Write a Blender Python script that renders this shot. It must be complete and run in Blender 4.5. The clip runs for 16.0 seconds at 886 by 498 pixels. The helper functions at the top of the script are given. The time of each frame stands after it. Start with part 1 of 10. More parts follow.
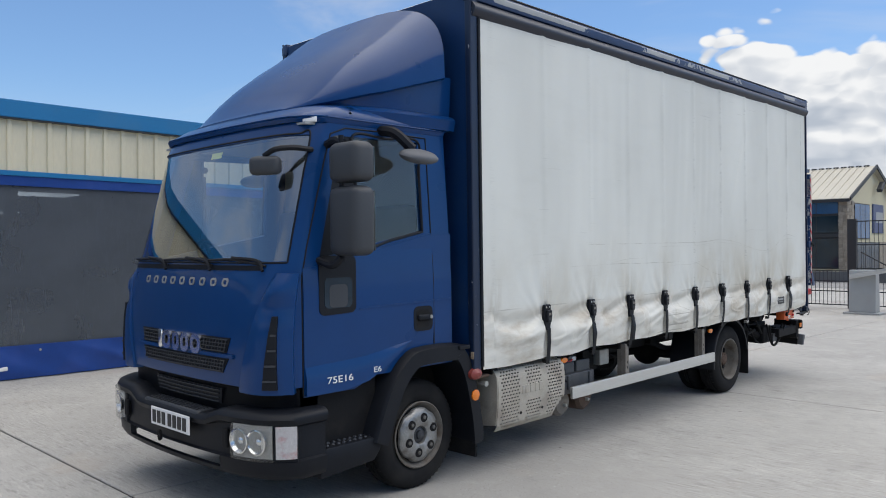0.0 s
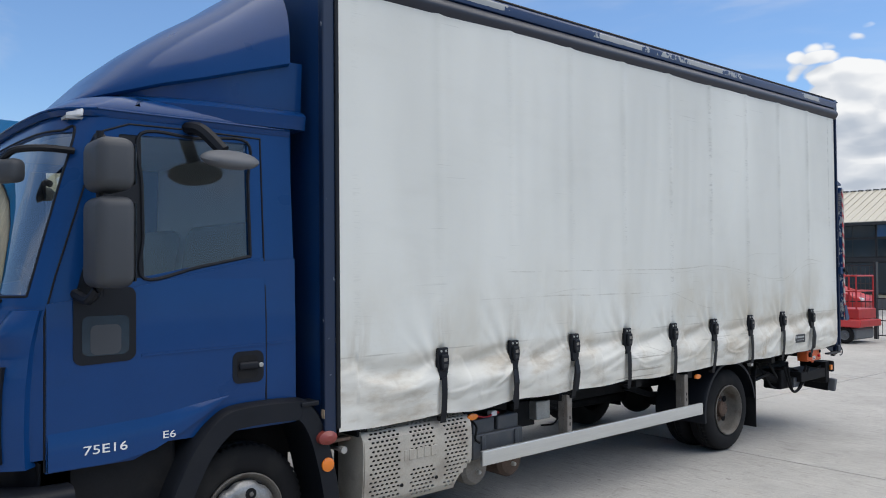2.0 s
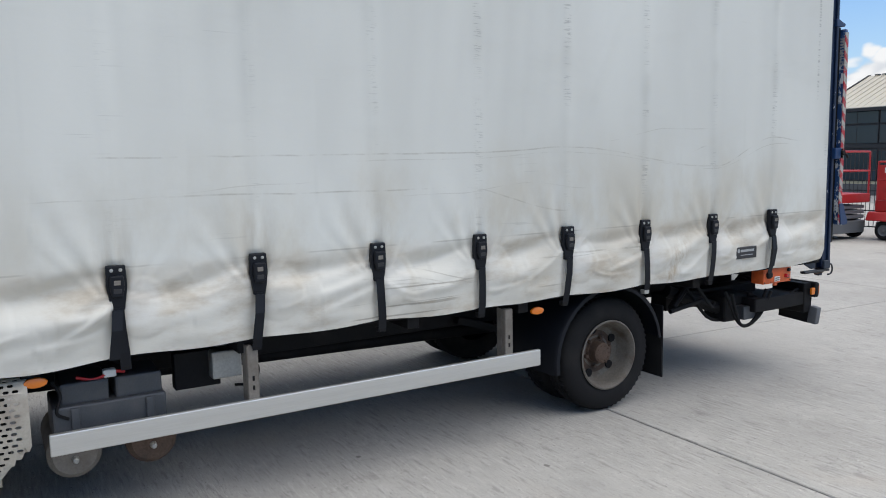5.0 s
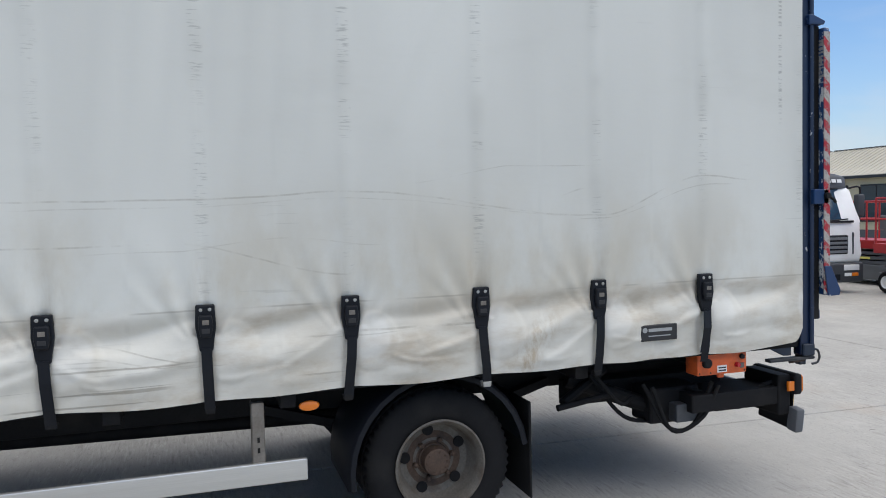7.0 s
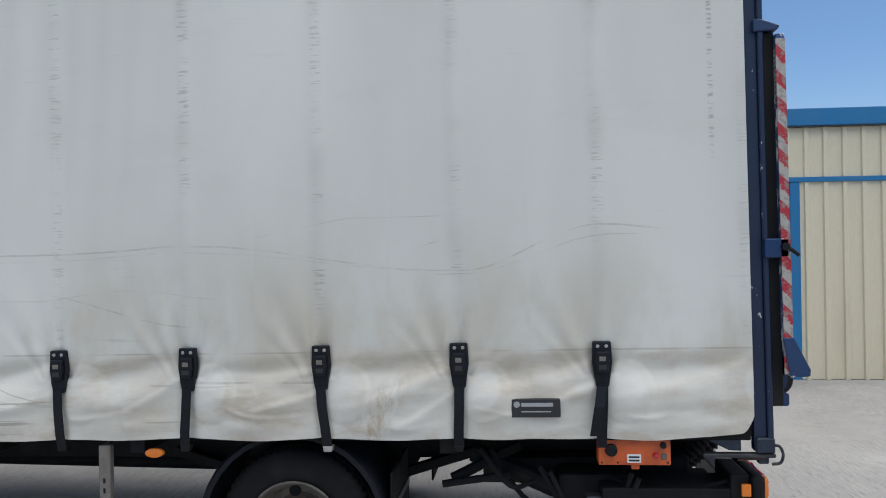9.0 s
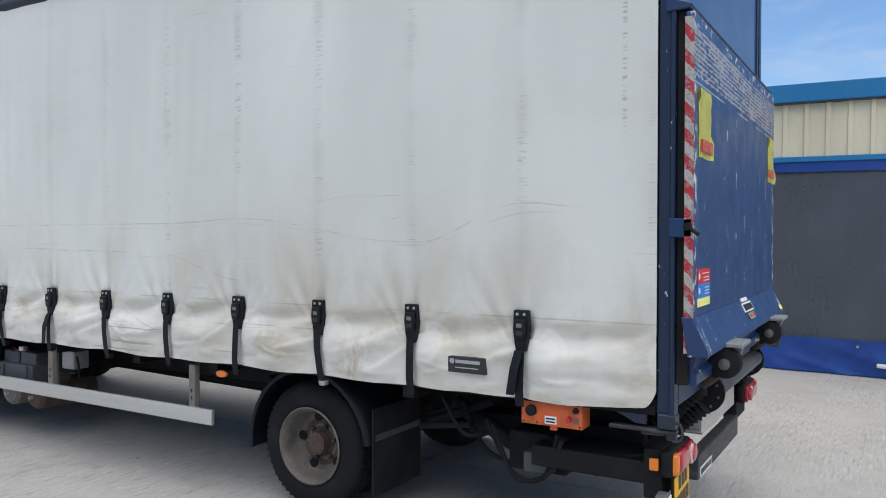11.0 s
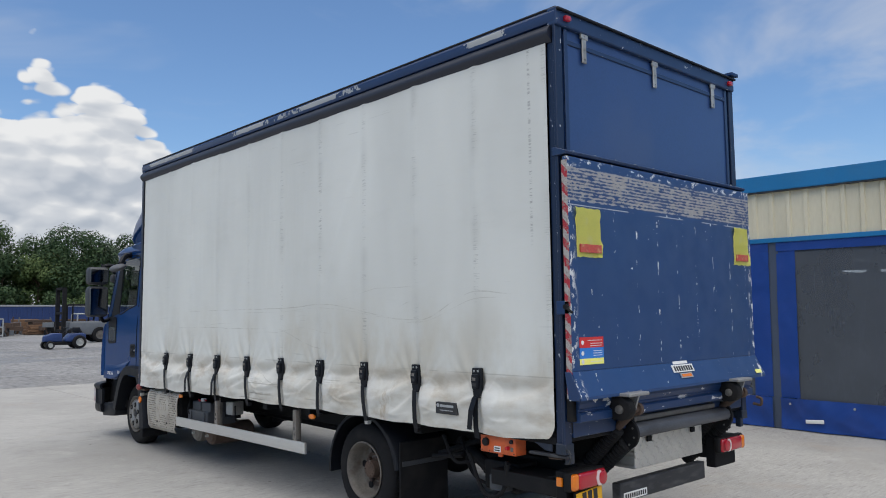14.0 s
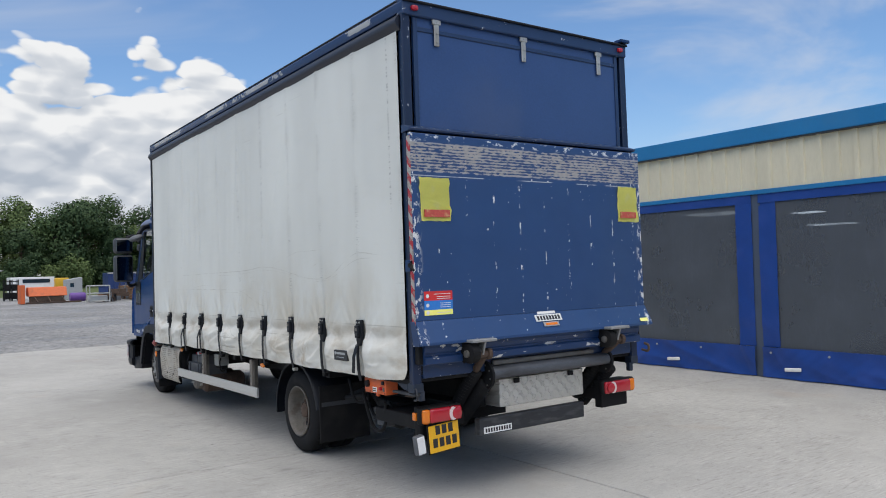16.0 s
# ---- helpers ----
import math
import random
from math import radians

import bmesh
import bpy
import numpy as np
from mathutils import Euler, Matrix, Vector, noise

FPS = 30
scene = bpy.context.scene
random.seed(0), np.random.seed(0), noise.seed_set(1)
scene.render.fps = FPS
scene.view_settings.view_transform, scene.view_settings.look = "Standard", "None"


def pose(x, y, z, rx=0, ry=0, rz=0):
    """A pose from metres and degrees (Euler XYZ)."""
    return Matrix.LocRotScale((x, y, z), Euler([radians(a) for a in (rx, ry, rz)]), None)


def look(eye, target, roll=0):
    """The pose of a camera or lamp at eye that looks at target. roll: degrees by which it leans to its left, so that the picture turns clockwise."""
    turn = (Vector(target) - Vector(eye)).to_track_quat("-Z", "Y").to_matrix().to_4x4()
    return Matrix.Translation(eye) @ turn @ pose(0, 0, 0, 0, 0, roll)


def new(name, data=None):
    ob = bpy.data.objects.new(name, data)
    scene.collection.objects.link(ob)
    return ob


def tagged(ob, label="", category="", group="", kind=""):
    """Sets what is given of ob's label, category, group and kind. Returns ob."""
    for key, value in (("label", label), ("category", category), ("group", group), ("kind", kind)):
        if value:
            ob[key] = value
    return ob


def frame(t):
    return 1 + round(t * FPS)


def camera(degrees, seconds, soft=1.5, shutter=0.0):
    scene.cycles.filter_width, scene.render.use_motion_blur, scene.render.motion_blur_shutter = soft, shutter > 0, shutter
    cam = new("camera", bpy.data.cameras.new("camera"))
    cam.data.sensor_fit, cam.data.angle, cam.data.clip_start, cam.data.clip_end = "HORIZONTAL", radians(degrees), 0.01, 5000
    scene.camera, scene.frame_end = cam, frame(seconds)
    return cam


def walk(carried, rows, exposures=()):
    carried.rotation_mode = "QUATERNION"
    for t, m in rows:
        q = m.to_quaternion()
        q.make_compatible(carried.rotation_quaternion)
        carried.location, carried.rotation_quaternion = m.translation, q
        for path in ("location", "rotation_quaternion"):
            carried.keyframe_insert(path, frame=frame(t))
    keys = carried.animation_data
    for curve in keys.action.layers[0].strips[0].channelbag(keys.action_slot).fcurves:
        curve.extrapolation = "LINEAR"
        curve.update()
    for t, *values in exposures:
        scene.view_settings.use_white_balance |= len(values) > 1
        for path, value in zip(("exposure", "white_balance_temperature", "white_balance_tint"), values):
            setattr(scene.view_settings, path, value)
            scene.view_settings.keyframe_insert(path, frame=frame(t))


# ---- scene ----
cam = camera(59.7, 16.0, soft=1.0)
METRES, EYE, TILT, LEAN, TURN = 16.8, 1.76, 0.502, -0.488, 44.2
ROWS = [
    (0.0, 0.0, 0.0, 0.0, -0.01, -0.41, 0.74),
    (0.5, 0.0218, 0.0126, 0.0006, 2.51, 0.13, 0.5),
    (1.0, 0.0407, 0.0355, 0.0014, 4.18, 1.04, 0.45),
    (1.5, 0.0636, 0.0568, 0.0012, 5.01, 1.63, 0.51),
    (2.0, 0.0837, 0.0799, 0.0011, 5.72, 1.3, 0.54),
    (2.5, 0.1052, 0.1054, 0.0005, 6.94, 0.05, 0.58),
    (3.0, 0.1298, 0.1273, -0.0001, 8.44, -2.12, 0.53),
    (3.5, 0.1517, 0.1572, -0.0005, 9.99, -4.32, 0.63),
    (4.0, 0.1768, 0.1836, -0.0013, 11.37, -6.08, 0.67),
    (6.5, 0.2985, 0.3221, -0.0056, 24.23, -3.97, 1.64),
    (7.0, 0.3234, 0.3507, -0.0061, 28.15, -2.86, 1.4),
    (7.5, 0.3469, 0.3774, -0.0064, 32.83, -1.75, 1.12),
    (8.0, 0.3731, 0.4027, -0.0048, 38.55, -1.02, 1.01),
    (8.5, 0.3947, 0.429, -0.0044, 44.89, -0.11, 1.16),
    (9.0, 0.4216, 0.4516, -0.0051, 51.48, 0.67, 1.33),
    (9.5, 0.4438, 0.4755, -0.0055, 58.14, 0.51, 1.56),
    (12.0, 0.5383, 0.5786, -0.009, 85.39, 2.2, -1.69),
    (12.5, 0.5587, 0.5875, -0.0066, 87.71, 6.94, -1.43),
    (13.0, 0.5762, 0.6047, -0.0064, 90.48, 8.68, -0.73),
    (13.5, 0.5967, 0.615, -0.007, 92.14, 7.11, -0.04),
    (14.0, 0.6154, 0.6266, -0.0071, 93.19, 4.96, 0.72),
    (14.5, 0.6311, 0.6514, -0.008, 94.25, 3.5, 1.41),
    (15.0, 0.6378, 0.6749, -0.0091, 95.68, 2.7, 1.79),
    (15.5, 0.6414, 0.7019, -0.0083, 97.71, 2.24, 1.93),
    (16.0, 0.6474, 0.7338, -0.0097, 100.52, 2.05, 1.99),
]
walk(cam, [(t, pose(0, 0, EYE, TILT, LEAN, TURN) @ pose(METRES * x, METRES * y, METRES * z, 90 + pitch, roll, yaw)) for t, x, y, z, yaw, pitch, roll in ROWS],
     [(0.0, 0.05), (2.5, 0.13), (3.5, 0.22), (4.0, 0.16), (6.5, 0.05), (8.5, -0.04), (9.0, -0.11), (9.5, -0.06), (12.0, 0.2), (12.5, 0.04), (13.5, -0.14), (14.5, -0.03), (16.0, 0.0)])

# ---- world and light ----
SUN_ELEVATION, SUN_FROM = radians(70), Vector((0.62, 0.78, 0.0)).normalized()
world = bpy.data.worlds.new("sky")
scene.world = world
world.use_nodes = True
wt = world.node_tree
wt.nodes.clear()


def wnode(kind, **settings):
    n = wt.nodes.new(kind)
    for key, value in settings.items():
        if key == "operation":
            n.operation = value
        elif key == "blend":
            n.data_type, n.blend_type = "RGBA", value
    return n


def wmath(op, a, b=None, clamp=False):
    n = wnode("ShaderNodeMath", operation=op)
    n.use_clamp = clamp
    for i, v in enumerate((a, b)):
        if v is None:
            continue
        if isinstance(v, (int, float)):
            n.inputs[i].default_value = v
        else:
            wt.links.new(v, n.inputs[i])
    return n.outputs[0]


def wnoise(vector, scale, detail, rough, distort=0.0):
    n = wnode("ShaderNodeTexNoise")
    n.inputs["Scale"].default_value, n.inputs["Detail"].default_value = scale, detail
    n.inputs["Roughness"].default_value, n.inputs["Distortion"].default_value = rough, distort
    wt.links.new(vector, n.inputs["Vector"])
    return n.outputs[0]


def wramp(value, lo, hi):
    n = wnode("ShaderNodeMapRange")
    n.interpolation_type = "SMOOTHSTEP"
    n.inputs["From Min"].default_value, n.inputs["From Max"].default_value = lo, hi
    wt.links.new(value, n.inputs["Value"])
    return n.outputs[0]


def wmix(fac, a, b):
    n = wnode("ShaderNodeMix", blend="MIX")
    if isinstance(fac, float):
        n.inputs[0].default_value = fac
    else:
        wt.links.new(fac, n.inputs[0])
    for i, v in ((6, a), (7, b)):
        if isinstance(v, tuple):
            n.inputs[i].default_value = (*v, 1)
        else:
            wt.links.new(v, n.inputs[i])
    return n.outputs[2]


sky = wnode("ShaderNodeTexSky")
sky.sky_type, sky.sun_disc = "NISHITA", False
sky.sun_elevation, sky.sun_rotation = SUN_ELEVATION, math.atan2(SUN_FROM.x, SUN_FROM.y)
sky.air_density, sky.dust_density, sky.ozone_density = 1.0, 0.6, 1.6
coords = wnode("ShaderNodeTexCoord").outputs["Generated"]
sep = wnode("ShaderNodeSeparateXYZ")
wt.links.new(coords, sep.inputs[0])
up = sep.outputs[2]
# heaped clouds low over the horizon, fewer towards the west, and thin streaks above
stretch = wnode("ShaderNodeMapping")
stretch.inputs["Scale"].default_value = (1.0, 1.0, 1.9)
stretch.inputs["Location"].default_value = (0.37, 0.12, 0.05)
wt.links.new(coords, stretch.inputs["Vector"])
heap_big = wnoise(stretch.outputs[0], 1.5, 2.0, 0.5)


def puffs(vector, sizes):
    """Rounded heads at several sizes."""
    warp = wnode("ShaderNodeTexNoise")
    warp.inputs["Scale"].default_value, warp.inputs["Detail"].default_value = 7.0, 4.0
    wt.links.new(vector, warp.inputs["Vector"])
    swing = wnode("ShaderNodeVectorMath", operation="MULTIPLY_ADD")
    wt.links.new(warp.outputs["Color"], swing.inputs[0])
    swing.inputs[1].default_value = (0.09, 0.09, 0.09)
    wt.links.new(vector, swing.inputs[2])
    total = None
    for scale, amount in sizes:
        v = wnode("ShaderNodeTexVoronoi")
        v.feature = "F1"
        v.inputs["Scale"].default_value = scale
        wt.links.new(swing.outputs[0], v.inputs["Vector"])
        term = wmath("MULTIPLY", wmath("SUBTRACT", 0.45, v.outputs["Distance"]), amount)
        total = term if total is None else wmath("ADD", total, term)
    return total


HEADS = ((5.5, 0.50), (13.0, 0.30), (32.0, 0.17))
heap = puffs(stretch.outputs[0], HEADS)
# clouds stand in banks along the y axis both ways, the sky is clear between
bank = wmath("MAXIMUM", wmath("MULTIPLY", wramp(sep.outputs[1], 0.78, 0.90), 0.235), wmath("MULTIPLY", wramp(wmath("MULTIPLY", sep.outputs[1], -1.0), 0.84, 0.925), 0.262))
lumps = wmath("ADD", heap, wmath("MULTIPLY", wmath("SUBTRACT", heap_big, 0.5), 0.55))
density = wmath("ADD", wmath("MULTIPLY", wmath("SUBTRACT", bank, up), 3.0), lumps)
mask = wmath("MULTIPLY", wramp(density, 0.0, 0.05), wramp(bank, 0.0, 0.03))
thin_map = wnode("ShaderNodeMapping")
thin_map.inputs["Scale"].default_value = (1.0, 2.2, 5.0)
wt.links.new(coords, thin_map.inputs["Vector"])
thin = wmath("MULTIPLY", wramp(wnoise(thin_map.outputs[0], 1.6, 5.0, 0.55, 0.6), 0.48, 0.78), 0.55)
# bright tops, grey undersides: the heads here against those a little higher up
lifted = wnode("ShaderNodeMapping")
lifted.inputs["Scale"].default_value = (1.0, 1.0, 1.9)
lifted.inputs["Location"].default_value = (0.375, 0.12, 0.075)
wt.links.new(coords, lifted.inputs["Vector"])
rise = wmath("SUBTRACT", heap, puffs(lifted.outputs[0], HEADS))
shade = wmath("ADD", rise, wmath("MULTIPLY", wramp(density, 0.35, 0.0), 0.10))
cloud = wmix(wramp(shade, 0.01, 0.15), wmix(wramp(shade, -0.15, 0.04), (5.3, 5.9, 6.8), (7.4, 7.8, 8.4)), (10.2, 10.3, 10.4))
bluer = wnode("ShaderNodeMix", blend="MULTIPLY")
bluer.inputs[0].default_value = 1.0
wt.links.new(sky.outputs[0], bluer.inputs[6])
bluer.inputs[7].default_value = (1.25, 1.5, 1.75, 1)
haze = wmix(wmath("MULTIPLY", wramp(up, 0.22, 0.0), 0.45), bluer.outputs[2], (6.4, 7.2, 8.2))
# even white cloud veil overhead, out of view, added to soften the shadows
veil = wmath("MULTIPLY", wramp(up, 0.42, 0.75), 0.75)
with_thin = wmix(veil, wmix(thin, haze, (8.0, 8.2, 8.7)), (10.5, 10.5, 10.6))
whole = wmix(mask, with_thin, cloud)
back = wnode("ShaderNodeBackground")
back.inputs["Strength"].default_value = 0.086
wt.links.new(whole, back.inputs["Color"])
out = wnode("ShaderNodeOutputWorld")
wt.links.new(back.outputs[0], out.inputs[0])

lamp = bpy.data.lights.new("sun", "SUN")
lamp.energy, lamp.angle, lamp.color = 2.52, radians(88), (1.0, 0.955, 0.895)
sun = new("sun", lamp)
sun.matrix_world = look(SUN_FROM * 20 + Vector((0, 0, 20 * math.tan(SUN_ELEVATION))), (0, 0, 0))

# ---- materials ----
MATS = {}


def grain(name, colour, rough=0.6, metal=0.0, vary=0.12, scale=6.0, fine=60.0, bump=0.15, depth=0.002,
          stain=None, stain_amount=0.35, stain_scale=1.5, stretch=(1, 1, 1), coat=0.0, spec=0.5, per_object=0.0):
    """A surface with a fine grain and a coarser mottling, and stains of their own colour."""
    m = bpy.data.materials.new(name)
    m.use_nodes = True
    t = m.node_tree
    p = t.nodes["Principled BSDF"]
    co = t.nodes.new("ShaderNodeTexCoord").outputs["Object"]
    mp = t.nodes.new("ShaderNodeMapping")
    mp.inputs["Scale"].default_value = stretch
    t.links.new(co, mp.inputs[0])

    def noise_of(s, detail):
        n = t.nodes.new("ShaderNodeTexNoise")
        n.inputs["Scale"].default_value, n.inputs["Detail"].default_value = s, detail
        t.links.new(mp.outputs[0], n.inputs["Vector"])
        return n.outputs[0]

    coarse, small = noise_of(scale, 4), noise_of(fine, 3)
    add = t.nodes.new("ShaderNodeMath")
    add.operation = "ADD"
    t.links.new(coarse, add.inputs[0])
    t.links.new(small, add.inputs[1])
    rng = t.nodes.new("ShaderNodeMapRange")
    rng.inputs["From Min"].default_value, rng.inputs["From Max"].default_value = 0.6, 1.4
    rng.inputs["To Min"].default_value, rng.inputs["To Max"].default_value = 1 - vary, 1 + vary
    t.links.new(add.outputs[0], rng.inputs["Value"])
    mul = t.nodes.new("ShaderNodeMix")
    mul.data_type, mul.blend_type = "RGBA", "MULTIPLY"
    mul.inputs[0].default_value = 1.0
    mul.inputs[6].default_value = (*colour, 1)
    t.links.new(rng.outputs[0], mul.inputs[7])
    col = mul.outputs[2]
    if per_object:
        info = t.nodes.new("ShaderNodeObjectInfo")
        r2 = t.nodes.new("ShaderNodeMapRange")
        r2.inputs["To Min"].default_value, r2.inputs["To Max"].default_value = 1 - per_object, 1 + per_object
        t.links.new(info.outputs["Random"], r2.inputs["Value"])
        m2 = t.nodes.new("ShaderNodeMix")
        m2.data_type, m2.blend_type = "RGBA", "MULTIPLY"
        m2.inputs[0].default_value = 1.0
        t.links.new(col, m2.inputs[6])
        t.links.new(r2.outputs[0], m2.inputs[7])
        col = m2.outputs[2]
    if stain:
        n = noise_of(stain_scale, 6)
        r3 = t.nodes.new("ShaderNodeMapRange")
        r3.inputs["From Min"].default_value, r3.inputs["From Max"].default_value = 0.5, 0.72
        r3.inputs["To Max"].default_value = stain_amount
        t.links.new(n, r3.inputs["Value"])
        m3 = t.nodes.new("ShaderNodeMix")
        m3.data_type = "RGBA"
        t.links.new(r3.outputs[0], m3.inputs[0])
        t.links.new(col, m3.inputs[6])
        m3.inputs[7].default_value = (*stain, 1)
        col = m3.outputs[2]
    t.links.new(col, p.inputs["Base Color"])
    rr = t.nodes.new("ShaderNodeMapRange")
    rr.inputs["To Min"].default_value, rr.inputs["To Max"].default_value = max(0.02, rough - 0.08), min(1, rough + 0.08)
    t.links.new(coarse, rr.inputs["Value"])
    t.links.new(rr.outputs[0], p.inputs["Roughness"])
    p.inputs["Metallic"].default_value = metal
    p.inputs["Coat Weight"].default_value = coat
    p.inputs["Coat Roughness"].default_value = 0.06
    p.inputs["Specular IOR Level"].default_value = spec
    if bump:
        b = t.nodes.new("ShaderNodeBump")
        b.inputs["Strength"].default_value, b.inputs["Distance"].default_value = bump, depth
        t.links.new(small, b.inputs["Height"])
        t.links.new(b.outputs[0], p.inputs["Normal"])
    MATS[name] = m
    return m


def clear(name, tint=(0.8, 0.85, 0.86), gloss=0.02, veil=0.0, veil_colour=(0.4, 0.42, 0.43), mirror=0.05, crease=0.0):
    """A thin clear pane: see-through, with a mirror's gloss by its angle, and a grey diffuse veil."""
    m = bpy.data.materials.new(name)
    m.use_nodes = True
    t = m.node_tree
    t.nodes.clear()
    tr, gl = t.nodes.new("ShaderNodeBsdfTransparent"), t.nodes.new("ShaderNodeBsdfGlossy")
    tr.inputs[0].default_value = (*tint, 1)
    gl.inputs["Roughness"].default_value = gloss
    lw = t.nodes.new("ShaderNodeLayerWeight")
    lw.inputs["Blend"].default_value = 0.5
    power = t.nodes.new("ShaderNodeMath")
    power.operation = "POWER"
    t.links.new(lw.outputs["Facing"], power.inputs[0])
    power.inputs[1].default_value = 4.0
    fr = t.nodes.new("ShaderNodeMapRange")
    fr.inputs["To Min"].default_value = mirror
    t.links.new(power.outputs[0], fr.inputs["Value"])
    mix = t.nodes.new("ShaderNodeMixShader")
    t.links.new(fr.outputs[0], mix.inputs[0])
    base = tr.outputs[0]
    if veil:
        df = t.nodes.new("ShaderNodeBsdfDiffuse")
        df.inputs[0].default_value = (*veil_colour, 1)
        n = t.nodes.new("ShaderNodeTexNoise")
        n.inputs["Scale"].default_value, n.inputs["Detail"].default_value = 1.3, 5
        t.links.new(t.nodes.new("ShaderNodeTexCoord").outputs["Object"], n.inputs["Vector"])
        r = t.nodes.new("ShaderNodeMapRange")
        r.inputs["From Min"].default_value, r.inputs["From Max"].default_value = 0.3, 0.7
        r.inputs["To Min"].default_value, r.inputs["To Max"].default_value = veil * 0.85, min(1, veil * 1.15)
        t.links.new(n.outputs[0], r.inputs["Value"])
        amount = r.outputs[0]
        if crease:
            # thin pale crease lines, mostly upright
            warp = t.nodes.new("ShaderNodeMapping")
            warp.inputs["Scale"].default_value = (1, 2.4, 0.5)
            warp.inputs["Rotation"].default_value = (0.15, 0, 0)
            t.links.new(n.inputs["Vector"].links[0].from_socket, warp.inputs[0])
            n2 = t.nodes.new("ShaderNodeTexNoise")
            n2.inputs["Scale"].default_value, n2.inputs["Detail"].default_value = 2.2, 5
            t.links.new(warp.outputs[0], n2.inputs["Vector"])
            d = t.nodes.new("ShaderNodeMath")
            d.operation = "SUBTRACT"
            t.links.new(n2.outputs[0], d.inputs[0])
            d.inputs[1].default_value = 0.5
            e = t.nodes.new("ShaderNodeMath")
            e.operation = "ABSOLUTE"
            t.links.new(d.outputs[0], e.inputs[0])
            lr = t.nodes.new("ShaderNodeMapRange")
            lr.interpolation_type = "SMOOTHSTEP"
            lr.inputs["From Min"].default_value, lr.inputs["From Max"].default_value = 0.03, 0.0
            lr.inputs["To Max"].default_value = crease
            t.links.new(e.outputs[0], lr.inputs["Value"])
            sum_ = t.nodes.new("ShaderNodeMath")
            t.links.new(amount, sum_.inputs[0])
            t.links.new(lr.outputs[0], sum_.inputs[1])
            amount = sum_.outputs[0]
        mv = t.nodes.new("ShaderNodeMixShader")
        t.links.new(amount, mv.inputs[0])
        t.links.new(tr.outputs[0], mv.inputs[1])
        t.links.new(df.outputs[0], mv.inputs[2])
        base = mv.outputs[0]
    t.links.new(base, mix.inputs[1])
    t.links.new(gl.outputs[0], mix.inputs[2])
    # dull plastic sheet has no mirror gloss
    t.links.new(mix.outputs[0] if mirror else base, t.nodes.new("ShaderNodeOutputMaterial").inputs[0])
    MATS[name] = m
    return m


def glow(name, colour, strength):
    m = bpy.data.materials.new(name)
    m.use_nodes = True
    p = m.node_tree.nodes["Principled BSDF"]
    p.inputs["Base Color"].default_value = (*colour, 1)
    p.inputs["Emission Color"].default_value = (*colour, 1)
    p.inputs["Emission Strength"].default_value = strength
    m.cycles.emission_sampling = "NONE"
    MATS[name] = m
    return m


BLUE = grain("cab_blue", (0.0035, 0.040, 0.148), 0.30, 0.0, 0.10, 3, 160, 0.02, 0.001, coat=0.30, spec=0.14)
PELMET = grain("pelmet_rubber", (0.014, 0.018, 0.032), 0.45, 0.0, 0.2, 4, 80, 0.06, 0.001)
BODY_BLUE = grain("body_blue", (0.004, 0.030, 0.105), 0.42, 0.0, 0.18, 5, 90, 0.05, 0.001, stain=(0.04, 0.07, 0.12), stain_amount=0.3, stain_scale=2.2, spec=0.35)
BLACK = grain("black_plastic", (0.0075, 0.009, 0.013), 0.48, 0.0, 0.2, 8, 220, 0.12, 0.001, stain=(0.016, 0.017, 0.019), stain_amount=0.4, stain_scale=3, spec=0.22)
GREY_PLASTIC = grain("grey_plastic", (0.036, 0.040, 0.047), 0.55, 0.0, 0.15, 8, 300, 0.15, 0.001)
RUBBER = grain("tyre_rubber", (0.009, 0.009, 0.010), 0.85, 0.0, 0.25, 9, 120, 0.2, 0.002, stain=(0.032, 0.030, 0.027), stain_amount=0.45, stain_scale=4, spec=0.25)
CHASSIS = grain("chassis_paint", (0.007, 0.007, 0.008), 0.7, 0.0, 0.3, 7, 60, 0.2, 0.002, stain=(0.032, 0.028, 0.024), stain_amount=0.4, stain_scale=5, spec=0.25)
SILVER = grain("silver_paint", (0.36, 0.355, 0.345), 0.45, 0.4, 0.12, 6, 90, 0.08, 0.001, stain=(0.16, 0.14, 0.12), stain_amount=0.4, stain_scale=7)
ALU = grain("aluminium", (0.62, 0.62, 0.60), 0.38, 0.75, 0.08, 3, 60, 0.05, 0.001, stretch=(1, 0.15, 6), stain=(0.35, 0.34, 0.31), stain_amount=0.3, stain_scale=2)
GALV = grain("galvanised_steel", (0.42, 0.42, 0.40), 0.5, 0.6, 0.2, 12, 90, 0.1, 0.001, stain=(0.24, 0.2, 0.15), stain_amount=0.45, stain_scale=5)
CHROME = grain("chrome", (0.78, 0.78, 0.78), 0.18, 1.0, 0.05, 5, 60, 0.0)
RUST = grain("rusty_steel", (0.095, 0.062, 0.045), 0.8, 0.2, 0.35, 14, 90, 0.4, 0.003, stain=(0.035, 0.028, 0.025), stain_amount=0.7, stain_scale=9)
HINGE_STEEL = grain("scraped_hinge_steel", (0.30, 0.30, 0.295), 0.5, 0.35, 0.25, 9, 80, 0.15, 0.001, stain=(0.12, 0.10, 0.085), stain_amount=0.6, stain_scale=9)
LIFT_STEEL = grain("scraped_grey_steel", (0.085, 0.092, 0.105), 0.5, 0.2, 0.25, 9, 80, 0.15, 0.001, stretch=(0.5, 1, 2), stain=(0.03, 0.03, 0.032), stain_amount=0.6, stain_scale=6)
